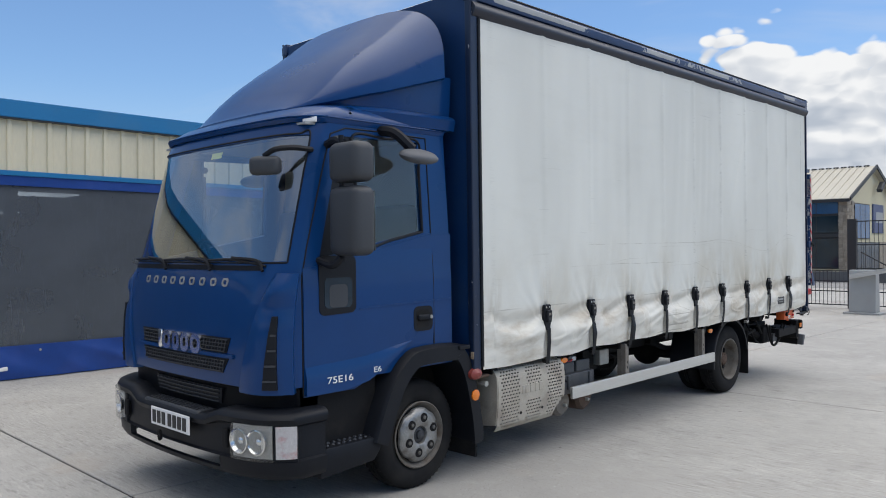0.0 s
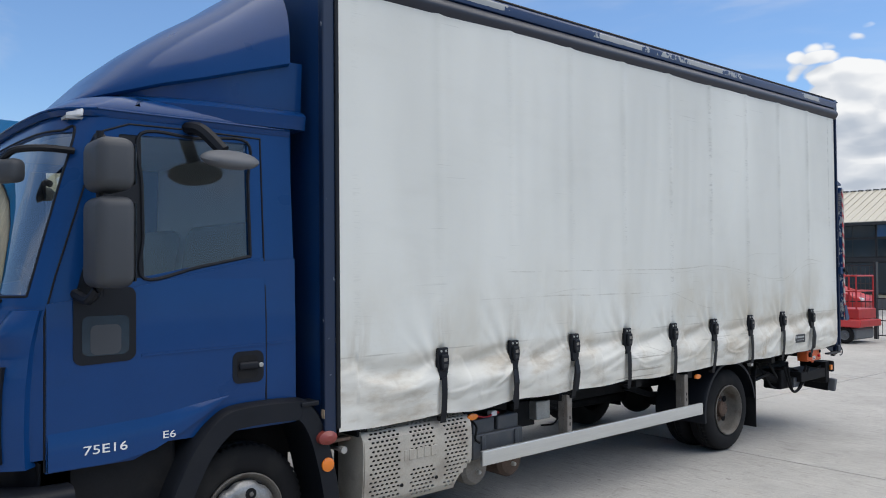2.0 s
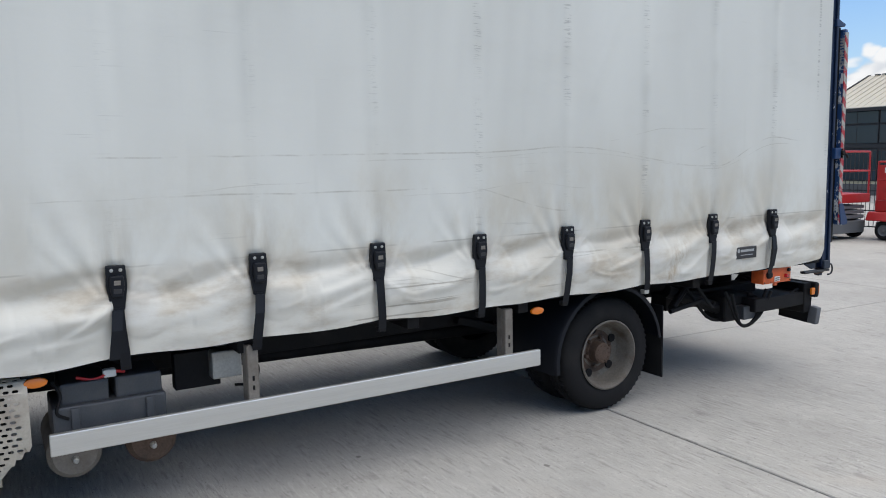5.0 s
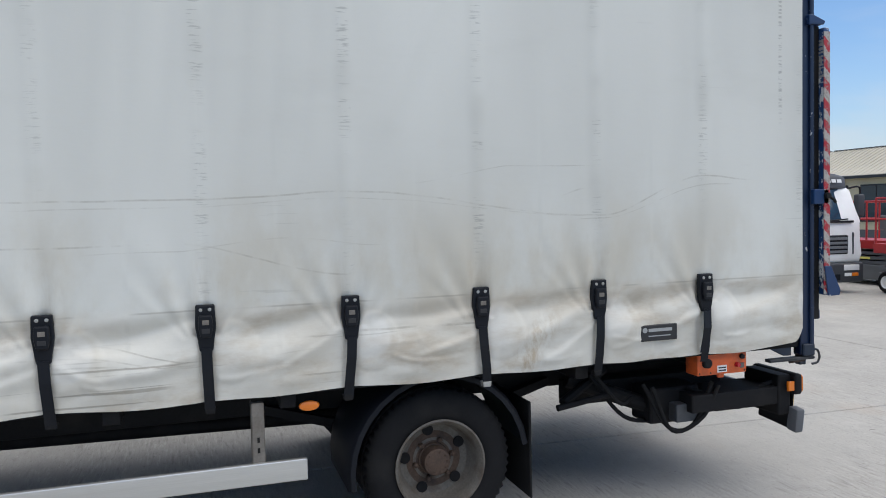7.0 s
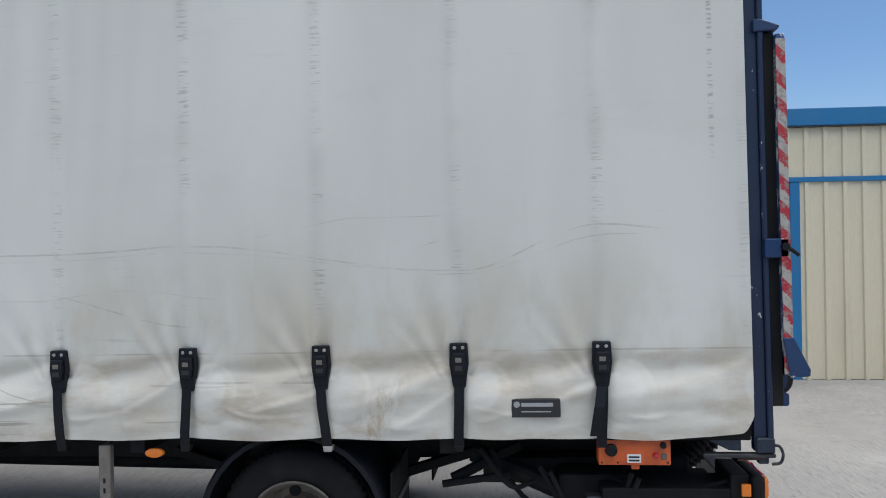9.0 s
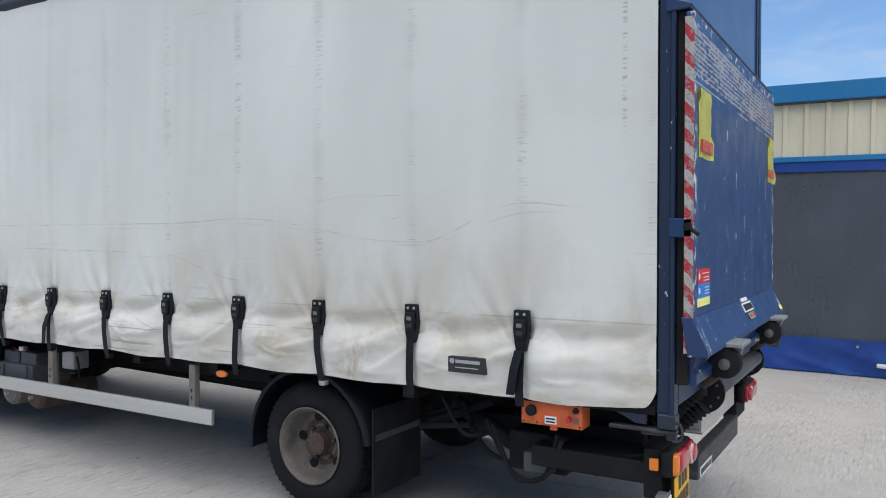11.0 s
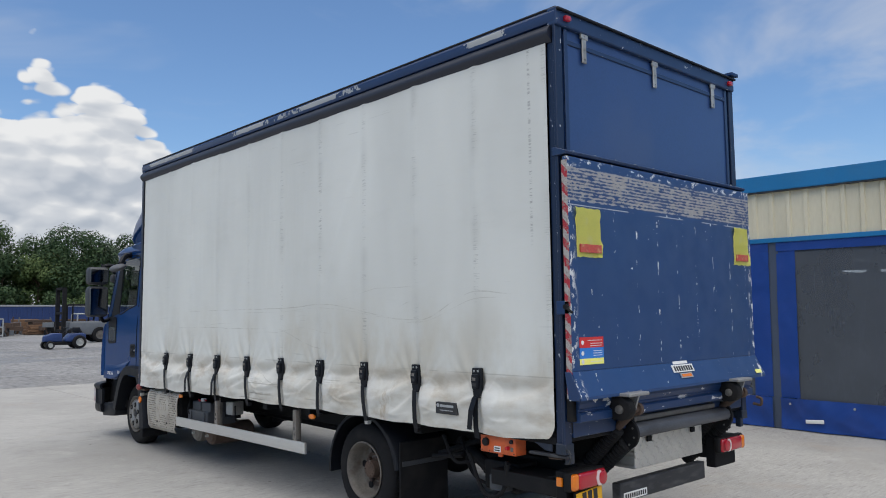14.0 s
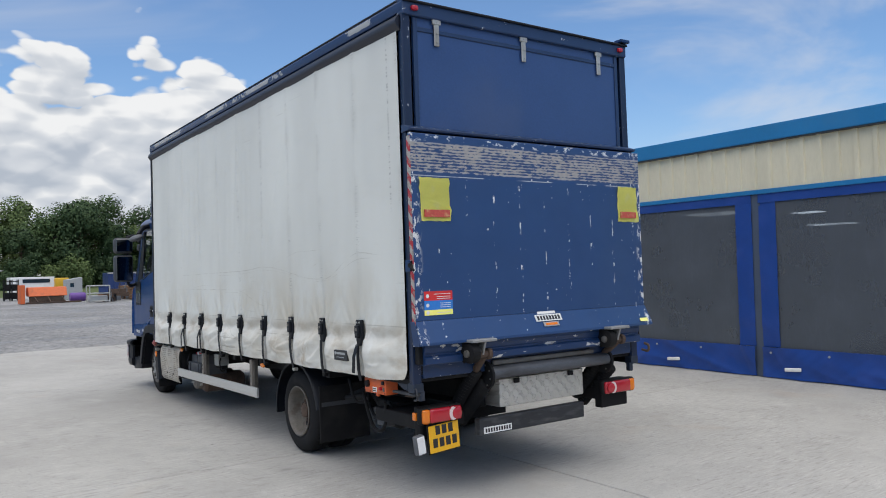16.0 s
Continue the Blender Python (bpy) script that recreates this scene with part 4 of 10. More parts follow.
def cab_outline(z, grow=0.0, front=None):
    """Half of the cab's outline at height z, from the back of the near side to the middle of the face."""
    w, f = cab_half(z) + grow, (cab_front(z) if front is None else front) - grow
    pts = [(w, CAB_BACK), (w, 3.97), (w, 3.66), (w, 3.36), (w, max(f + 0.36, 2.95))]
    for q in (1.0, 0.985, 0.955, 0.91, 0.86, 0.8, 0.7, 0.56, 0.4, 0.2, 0.0):
        pts.append((w * q, f + face_bow(q)))
    return pts


def full(half):
    return [(XK + a, b) for a, b in half] + [(XK - a, b) for a, b in reversed(half[:-1])]


def belt(y):
    return 1.60 if y < 2.95 else min(1.60 + (y - 2.95) * 0.205, 1.83)


# lower shell, up to the belt; the sides stop above the wheel arch
lower = bmesh.new()
levels = [0.86, 0.95, 1.08, 1.22, 1.36, 1.46, 1.53, 1.58, 1.594]
rings = [[(x, y, z) for x, y in full(cab_outline(z))] for z in levels]
rings.append([(x, y, belt(y) + 0.004) for x, y in full(cab_outline(1.60))])
loft(rings, closed=False, into=lower)
front_half = [(a, b) for a, b in cab_outline(0.9)[4:]]
box(XK - 1.0, XK + 1.0, CAB_BACK - 0.02, CAB_BACK + 0.02, 0.9, 2.62, 0.01, into=lower)
box(XK - 1.06, XK + 1.06, 2.75, CAB_BACK, 0.86, 0.90, into=lower)
tpart("cab_shell", lower, BLUE, "glossy dark blue cab", True, 40)
apron = [[(XK + s * a * 0.985, b + back, z) for s, pts in ((1, front_half), (-1, list(reversed(front_half[:-1])))) for a, b in pts] for z, back in ((0.66, 0.05), (0.84, 0.05), (0.868, 0.012))]
ap = loft(apron, closed=False)
bmesh.ops.solidify(ap, geom=ap.faces[:], thickness=0.02)
tpart("lower_apron", ap, BLACK, "black apron under the cab's face", True, 40)

# greenhouse: a skin with the openings left out, given thickness
ROOF_Z = 2.60


def green_point(i, s, t):
    """Point i of the half outline on side s, at t from the belt to the roof."""
    z = 1.6 + t
    for _ in range(2):
        a, b = cab_outline(z)[i]
        z = belt(b) + (ROOF_Z - belt(b)) * t
    a, b = cab_outline(z)[i]
    return Vector((XK + s * a, b, z))


T_ROWS = [0.0, 0.06, 0.35, 0.65, 0.885, 1.0]
HALF_N = len(cab_outline(2.0))
column = [(i, 1) for i in range(HALF_N)] + [(i, -1) for i in reversed(range(HALF_N - 1))]


def is_window(c, r):
    (i, s), (j, _) = column[c], column[c + 1]
    lo, hi = min(i, j), max(i, j)
    return 1 <= r <= 3 and ((lo >= 1 and hi <= 4) or lo >= 7)


green = bmesh.new()
gv = [[green.verts.new(green_point(i, s, t)) for i, s in column] for t in T_ROWS]
for r in range(len(T_ROWS) - 1):
    for c in range(len(column) - 1):
        if not is_window(c, r):
            green.faces.new((gv[r][c], gv[r][c + 1], gv[r + 1][c + 1], gv[r + 1][c]))
bmesh.ops.recalc_face_normals(green, faces=green.faces[:])
bmesh.ops.solidify(green, geom=green.faces[:], thickness=0.045)
tpart("pillar_frame", green, BLUE, smooth=True, angle=40)


def pane(columns, out=0.0):
    b = bmesh.new()
    rows = [[green_point(i, s, t) for i, s in columns] for t in (0.05, 0.2, 0.35, 0.5, 0.65, 0.8, 0.895)]
    mid = Vector((XK, 3.6, 2.0))
    for row in rows:
        for p in row:
            d = p - mid
            d.z = 0
            p += d.normalized() * out
    return loft(rows, closed=False, into=b)


ws = tpart("windscreen", pane([(i, 1) for i in range(7, HALF_N)] + [(i, -1) for i in range(HALF_N - 2, 6, -1)], -0.012), WINDSCREEN, "curved clear windscreen", True, 60)
ws.visible_shadow = False
for s in (1, -1):
    g = tpart("side_window", pane([(i, s) for i in range(1, 4)], -0.012), SIDE_GLASS, "tinted side window", True, 60)
    g.visible_shadow = False
    tpart("quarter_panel", pane([(i, s) for i in range(3, 5)], -0.004), BLACK, "black mirror mounting panel", True)


def frame_round(columns, width, out, lo=0.05, hi=0.895):
    """A rubber seal round a window opening."""
    mid = Vector((XK, 3.6, 2.0))

    def p(i, s, t):
        q = green_point(i, s, t)
        d = q - mid
        d.z = 0
        return q + d.normalized() * out
    loop = [p(i, s, lo) for i, s in columns] + [p(*columns[-1], t) for t in (0.3, 0.6)] + [p(i, s, hi) for i, s in reversed(columns)] + [p(*columns[0], t) for t in (0.6, 0.3)]
    return pipe(loop + loop[:1], width, 6)


tpart("windscreen_seal", frame_round([(i, 1) for i in range(7, HALF_N)] + [(i, -1) for i in range(HALF_N - 2, 6, -1)], 0.007, -0.002), BLACK, "black rubber seal")
for s in (1, -1):
    tpart("window_seal", frame_round([(i, s) for i in range(1, 4)], 0.010, 0.0), BLACK, "black rubber seal")
# roof with a swept gutter
roof = bmesh.new()
rings = []
for z, grow, f in ((2.575, 0.004, 2.91), (2.60, 0.016, 2.90), (2.625, 0.016, 2.925), (2.65, 0.005, 2.97), (2.69, -0.03, 3.03), (2.72, -0.10, 3.12), (2.735, -0.25, 3.3)):
    rings.append([(x, y, z) for x, y in full(cab_outline(2.6, grow, f + grow))])
loft(rings, closed=True, into=roof)
tpart("cab_roof", roof, BLUE, smooth=True, angle=50)
gut = bmesh.new()
line = [(x, y, 2.612) for x, y in full(cab_outline(2.6, 0.018, 2.925))]
for p0, p1 in zip(line, line[1:]):
    rod(p0, p1, 0.007, 6, into=gut)
tpart("roof_gutter", gut, BLUE, "blue roof gutter")
for sg in (-1, 1):
    tpart("marker_lamp", moved(box(-0.048, 0.048, -0.008, 0.008, -0.021, 0.021, 0.0075, 3), Matrix.Translation((XK + sg * 0.960, 3.045, 2.590)) @ Matrix.Rotation(radians(sg * 40), 4, "Z") @ Matrix.Rotation(radians(-14), 4, "X")), WHITE_LENS, "clear roof marker lamp", True)

# roof deflector: a hood over an inset skirt, meeting at a crease
HOOD = [(3.08, 0.02, 0.62, 2.70), (3.14, 0.06, 0.70, 2.715), (3.24, 0.18, 0.80, 2.74), (3.36, 0.31, 0.89, 2.77), (3.5, 0.43, 0.96, 2.81), (3.7, 0.58, 1.01, 2.86), (3.9, 0.71, 1.03, 2.92), (4.07, 0.84, 1.04, 2.97), (4.24, 0.965, 1.05, 3.02)]


def hood_section(y, h, w, crease, shrink=0.0):
    w, top = w - shrink, 2.70 + h - shrink
    crease = min(crease, 2.70 + h * 0.6)
    pts = [(w - 0.02, crease - 0.014), (w, crease)]
    n, e = 14, 2 / (2.3 + 0.9 * (y - 3.08) / 1.16)
    for k in range(1, n + 1):
        a = math.pi / 2 * k / n
        pts.append((w * math.cos(a) ** e if k < n else 0.0, crease + (top - crease) * math.sin(a) ** e))
    far = 1.0 + 0.13 * max(0.0, y - 3.3) / 0.94
    return [(XK + a, y, b) for a, b in pts] + [(XK - a * far, y, b) for a, b in reversed(pts[:-1])]


hood = bmesh.new()
loft([hood_section(*q) for q in HOOD] + [hood_section(4.252, 0.965, 1.05, 3.02, 0.03)], closed=True, into=hood)
deflector = tpart("roof_deflector", hood, BLUE, "tall blue wind deflector", True, 50)
sk = bmesh.new()
rings = []
for y, h, w, zc in HOOD[2:] + [(4.34, 0.93, 1.05, 3.02)]:
    zc = min(zc, 2.70 + h * 0.6) + 0.015
    w -= 0.035
    half = [(w + 0.03, 2.62), (w + 0.045, 2.70), (w + 0.02, 2.725), (w - 0.02, 2.74), (w, max(zc, 2.75))]
    rings.append([(XK + a, y, b) for a, b in half] + [(XK - a, y, b) for a, b in reversed(half)])
loft(rings, closed=True, into=sk)
tpart("deflector_skirt", sk, BLUE, smooth=True, angle=35, parent=deflector)

# doors: proud panels with a seam round them
for s in (1, -1):
    outer, inner = [], []
    for t in range(7):
        ro, ri = [], []
        for y in (2.885, 3.05, 3.3, 3.5, 3.7, 3.85, 4.05):
            lo = 0.79 + (0.0 if y < 3.3 else 0.23 * min(1.0, (y - 3.3) / 0.45) ** 1.3)
            hi = belt(y) + 0.012
            z = lo + (hi - lo) * t / 6
            dip = 0.010 if t == 0 else 0.0
            ro.append((XK + s * (cab_half(z) + 0.008 - dip), y, z))
            ri.append((XK + s * (cab_half(z) - 0.02), y, z))
        outer.append(ro)
        inner.append(ri)
    b = shell(outer, inner)
    door = tpart("cab_door", b, BLUE, "blue cab door", True, 30)
    xo = XK + s * 1.088

    def round_plate(ya, yb, za, zb, r, x0, x1, slope=0.0):
        """A plate on the door with rounded corners; slope lowers its front foot."""
        pts = []
        for cy, cz, a0 in ((yb - r, zb - r, 0), (ya + r, zb - r, 90), (ya + r, za + r, 180), (yb - r, za + r, 270)):
            for k in range(6):
                a = radians(a0 + 18 * k)
                pts.append((cy + r * math.cos(a), cz + r * math.sin(a)))
        pts = [(py, pz + slope * (py - ya) / (yb - ya) * (1 if pz < (za + zb) / 2 else 0)) for py, pz in pts]
        xa, xb = sorted((xo + s * x0, xo + s * x1))
        return prism(pts, "x", xa, xb)
    tpart("handle_recess", round_plate(3.845, 4.035, 1.125, 1.305, 0.04, -0.004, 0.003), BLACK, parent=door)
    tpart("recess_bowl", round_plate(3.872, 4.000, 1.150, 1.282, 0.03, 0.003, 0.0045), CHASSIS, parent=door)
    tpart("door_handle", moved(box(-0.008, 0.020, 3.878, 4.0, 1.200, 1.246, 0.014, 3), Matrix.Translation((xo + s * 0.004 - (0.012 if s < 0 else 0), 0, 0))), BLACK, "black pull handle", True, parent=door)
    h = lathe([(-0.002, 0.014), (0.006, 0.014), (0.008, 0.010)], (xo + s * 0.006, 4.017, 1.222), 12)
    tpart("lock", h, GALV, parent=door)
    # low look-out window at the foot of the door
    tpart("kerb_window", round_plate(3.005, 3.310, 1.300, 1.690, 0.045, -0.006, 0.005, 0.01), BLACK, "black-framed low look-out window", parent=door)
    tpart("kerb_pane", round_plate(3.045, 3.275, 1.345, 1.545, 0.035, 0.005, 0.007), DARK_GLASS, parent=door)
    tpart("kerb_blind", round_plate(3.085, 3.235, 1.350, 1.50, 0.03, 0.007, 0.0078), GREY_PLASTIC, parent=door)
    bb = bmesh.new()
    beam([(xo - s * 0.001, 3.34, 1.328), (xo - s * 0.001, 3.7, 1.334), (xo - s * 0.001, 4.047, 1.338)], 0.010, 0.012, into=bb)
    beam([(xo - s * 0.009, 4.062, 1.338), (xo - s * 0.009, 4.24, 1.341)], 0.010, 0.012, into=bb)
    tpart("swage_line", bb, BLUE, parent=door)
    # flared lip along the foot of the door, over the wheel arch
    rows_o, rows_i = [], []
    for k in range(5):
        q = k / 4
        ro, ri = [], []
        for y in (2.89, 3.05, 3.2, 3.4, 3.55, 3.68, 3.82):
            top = 0.988 + (y - 2.88) * 0.045 + 0.035 * max(0.0, (y - 3.4) / 0.42)
            low = 0.800 + (0.0 if y < 3.3 else 0.26 * ((y - 3.3) / 0.52) ** 1.25)
            z = top + (low - top) * q
            ro.append((XK + s * (1.086 + 0.020 * min(1.0, q * 2.2) * min(1.0, (3.82 - y) / 0.2 + 0.1)), y, z))
            ri.append((XK + s * 1.07, y, z))
        rows_o.append(ro)
        rows_i.append(ri)
    tpart("door_lip", shell(rows_o, rows_i), BLUE, smooth=True, angle=25, parent=door)
    # seams round the door top and behind it
    sm = bmesh.new()
    edge = [(2.878, 0.80), (2.878, 1.55), (2.93, 1.75), (3.10, 2.30), (3.17, 2.50), (3.3, 2.55), (3.6, 2.553), (4.055, 2.545), (4.055, 2.2), (4.055, 1.84), (4.055, 1.5), (4.055, 1.02)]
    for (ya, za), (yb, zb) in zip(edge, edge[1:]):
        rod((XK + s * (cab_half(za) + 0.001), ya, za), (XK + s * (cab_half(zb) + 0.001), yb, zb), 0.0055, 6, into=sm)
    tpart("door_seam", sm, BLACK)

# model number, both in pale letters
for text, size, y, z in (("75E16", 0.088, 3.045, 0.858), ("E6", 0.075, 3.440, 0.885)):
    b = writing(text, size, 0.002)
    moved(b, Matrix.Translation((XK + 1.1075, y, z)) @ Matrix.Rotation(radians(90), 4, "Z") @ Matrix.Diagonal((1, 1, 0.72, 1)))
    tpart("model_number", b, BAR_WHITE, "pale model number")

# face: grille recess, badge bars, corner vents, wipers
def face_y(x, z, out=0.0):
    w = cab_half(z)
    return cab_front(z) + face_bow(abs((x - XK) / w)) - out


def face_patch(x0, x1, z0, z1, out, nx=10, nz=3, taper=0.0):
    def grid(o):
        rows = []
        for k in range(nz + 1):
            z = z0 + (z1 - z0) * k / nz
            xs = [XK + (x0 + (x1 - x0) * i / nx - XK) * (1 - taper * (1 - k / nz)) for i in range(nx + 1)]
            rows.append([(x, face_y(x, z, o), z) for x in xs])
        return rows
    return shell(grid(out), grid(min(-0.02, out - 0.02)))


GX = XK + 0.05
for z0, z1, w, taper in ((1.065, 1.165, 0.62, 0.06), (0.935, 1.03, 0.60, 0.10), (0.715, 0.82, 0.46, 0.04)):
    g = tpart("grille", face_patch(GX - w, GX + w, z0, z1, 0.004 if z0 > 0.9 else -0.03, taper=taper), BLACK, "black mesh grille")
    b = bmesh.new()
    rows = 4
    for k in range(rows):
        z = z0 + (z1 - z0) * (k + 0.5) / rows
        ww = w * (1 - taper * (1 - (k + 0.5) / rows)) - 0.02
        pts = [(GX + ww * q / 8, face_y(GX + ww * q / 8, z, 0.008 if z0 > 0.9 else -0.024), z) for q in range(-8, 9)]
        beam(pts, 0.012, 0.006, into=b)
    if z0 > 0.9:
        for q in range(-16, 17):
            x = GX + (w - 0.05) * q / 16
            beam([(x - 0.012, face_y(x, z0, 0.008), z0 + 0.008), (x + 0.012, face_y(x, z1, 0.008), z1 - 0.008)], 0.006, 0.006, up=(0, 1, 0), into=b)
    tpart("grille_mesh", b, GREY_PLASTIC, parent=g)
lip = face_patch(GX - 0.66, GX + 0.66, 1.035, 1.06, 0.014, nz=1)
tpart("grille_lip", lip, BLUE)
# badge shapes in place of the maker's lettering
def ring_mark(x0, x1, z0, z1, stroke, out, deep, round_=True):
    """An upright ring that follows the cab's face."""
    def corner(inset):
        r = min(0.4 * (x1 - x0 - 2 * inset), 0.4 * (z1 - z0 - 2 * inset))
        pts = []
        for cx, cz, a0 in ((x1 - inset - r, z1 - inset - r, 0), (x0 + inset + r, z1 - inset - r, 90), (x0 + inset + r, z0 + inset + r, 180), (x1 - inset - r, z0 + inset + r, 270)):
            for k in range(4):
                a = radians(a0 + 30 * k)
                pts.append((cx + r * math.cos(a), cz + r * math.sin(a)))
        return pts
    b = bmesh.new()
    a_, c_ = corner(0.0), corner(stroke)
    rings = [[(x, face_y(x, z, o), z) for x, z in pts] for pts, o in ((a_, out - deep), (a_, out), (c_, out), (c_, out - deep))]
    rings.append(rings[0])
    return loft(rings, caps=False, into=b)


widths = (0.05, 0.125, 0.10, 0.11, 0.13)
x = XK - 0.25
for k, w in enumerate(widths):
    if k == 0:
        y = face_y(x + w / 2, 1.1, 0.022)
        b = box(x, x + w, y - 0.004, y + 0.02, 1.04, 1.172, 0.008, 2)
    else:
        b = ring_mark(x, x + w, 1.04, 1.172, 0.036, 0.028, 0.03)
    tpart("badge_bar", b, CHROME, "chrome badge ring", True, 40)
    x += w + 0.022
for k in range(9):
    x = XK - 0.585 + k * 0.139
    tpart("name_bar", ring_mark(x, x + 0.068, 1.495, 1.550, 0.013, 0.006, 0.008), SILVER, "small silver name ring")
for s in (1, -1):
    # corner deflector with a dark scoop: proud of the face, flared where it meets the door
    def corner_point(z, q, grow):
        w, f = cab_half(z) + grow, cab_front(z) - grow
        return (XK + s * w * q, f + face_bow(q), z)
    grids = []
    for deep in (0.0, 0.06):
        rows = []
        for k in range(17):
            v = k / 16
            z = 0.83 + 0.755 * v
            qi = 0.70 + 0.215 * v ** 1.2
            row = []
            for c in range(11):
                e = c / 10
                q = 1.0 + (qi - 1.0) * e
                bulge = 0.030 + 0.012 * math.sin(math.pi * e) - 0.016 * e - 0.012 * v ** 3 + 0.020 * math.exp(-((v - 0.86) / 0.10) ** 2) * math.sin(math.pi * e) - 0.016 * math.exp(-((v - 0.72) / 0.06) ** 2) * math.sin(math.pi * e)
                row.append(corner_point(z, q, bulge - deep))
            rows.append(row)
        grids.append(rows)
    corner = tpart("corner_panel", shell(*grids), BLUE, "blue corner air deflector", True, 45)
    grids = []
    for deep in (0.0, 0.03):
        rows = []
        for k in range(9):
            v = k / 8
            z = 0.865 + 0.455 * v
            qa, qb = 0.952, 0.885 + 0.045 * v
            rows.append([corner_point(z, qa + (qb - qa) * e / 4, 0.047 - deep) for e in range(5)])
        grids.append(rows)
    slot = tpart("air_slot", shell(*grids), BLACK, "dark air slot", parent=corner)
    for k in range(4):
        z = 0.92 + 0.095 * k
        pa, pb = corner_point(z, 0.950, 0.050), corner_point(z, 0.892 + 0.012 * k, 0.050)
        tpart("slot_vane", beam([pa, pb], 0.008, 0.012), GREY_PLASTIC, parent=corner)
# scuttle and wipers
b = bmesh.new()
rows = []
for k, (z, o) in enumerate(((1.602, 0.004), (1.618, 0.006), (1.634, 0.010))):
    rows.append([(XK + q * 0.098, face_y(XK + q * 0.098, z, o), z) for q in range(-9, 10)])
loft(rows, closed=False, into=b)
bmesh.ops.solidify(b, geom=b.faces[:], thickness=0.012)
tpart("scuttle", b, BLACK, "black scuttle panel", True)
for x0, x1 in ((-0.92, -0.25), (-0.32, 0.38), (0.30, 0.92)):
    b = bmesh.new()
    pipe([(XK + x0, face_y(XK + x0, 1.66, 0.014), 1.665), (XK + (x0 + x1) / 2, face_y(XK + (x0 + x1) / 2, 1.66, 0.016), 1.672), (XK + x1, face_y(XK + x1, 1.66, 0.014), 1.63)], 0.009, 6, into=b)
    pipe([(XK + x1, face_y(XK + x1, 1.6, 0.022), 1.60), (XK + x1 - 0.08, face_y(XK + x1, 1.65, 0.026), 1.665), (XK + (x0 + x1) / 2, face_y(XK + (x0 + x1) / 2, 1.68, 0.026), 1.685)], 0.010, 6, into=b)
    tpart("wiper", b, BLACK, "black wiper arm and blade", True)
tpart("tax_sticker", moved(box(-0.07, 0.07, -0.002, 0.002, -0.022, 0.022), Matrix.Translation((XK + 0.02, 2.90, 2.42)) @ Matrix.Rotation(radians(-17), 4, "X")), STICKER_YELLOW, "small yellow sticker inside the glass")

# bumper: a deep dark ring with lamp pockets
def bumper_bow(q):
    return 0.10 * q * q + 0.17 * q ** 10


def bumper_outline(grow, z):
    w, f = 1.175 + grow, 2.495 - grow
    return [(w, 2.99), (w, 2.90)] + [(w * q, f + bumper_bow(q)) for q in (1.0, 0.985, 0.95, 0.9, 0.82, 0.7, 0.62, 0.56, 0.50, 0.44, 0.38, 0.32, 0.15, 0.0)]


LEVELS = ((0.30, -0.05), (0.315, -0.02), (0.35, -0.004), (0.425, 0.0), (0.435, -0.02), (0.635, -0.02), (0.655, 0.010), (0.69, 0.018), (0.715, 0.006), (0.73, -0.02), (0.733, -0.08), (0.728, -0.15))
def bumper_z(x, z):
    """The top of the bumper dips in the middle, under the grille."""
    q = min(1.0, max(0.0, (0.66 - abs(x - XK - 0.03)) / 0.22))
    return z - (0.062 * q * q * (3 - 2 * q) * min(1.0, (z - 0.60) / 0.06) if z > 0.60 else 0.0)


b = shell([[(x, y, bumper_z(x, z)) for x, y in full(bumper_outline(g, z))] for z, g in LEVELS], [[(x, y, bumper_z(x, z)) for x, y in full(bumper_outline(g - 0.035, z))] for z, g in LEVELS], skip=lambda r, c: r == 2 and 9 <= c <= 20)
bumper = tpart("bumper", b, BLACK, "dark scuffed plastic front bumper", True, 40)
pad = box(XK - 0.36, XK + 0.42, 2.500, 2.64, 0.628, 0.676, 0.02, 3)
tpart("step_pad", pad, GREY_PLASTIC, "grey plastic step pad", True, parent=bumper)
for k in range(4):
    tpart("pad_rib", box(XK - 0.32, XK + 0.38, 2.52 + 0.026 * k, 2.529 + 0.026 * k, 0.675, 0.681, 0.002, 1), BLACK, parent=bumper)
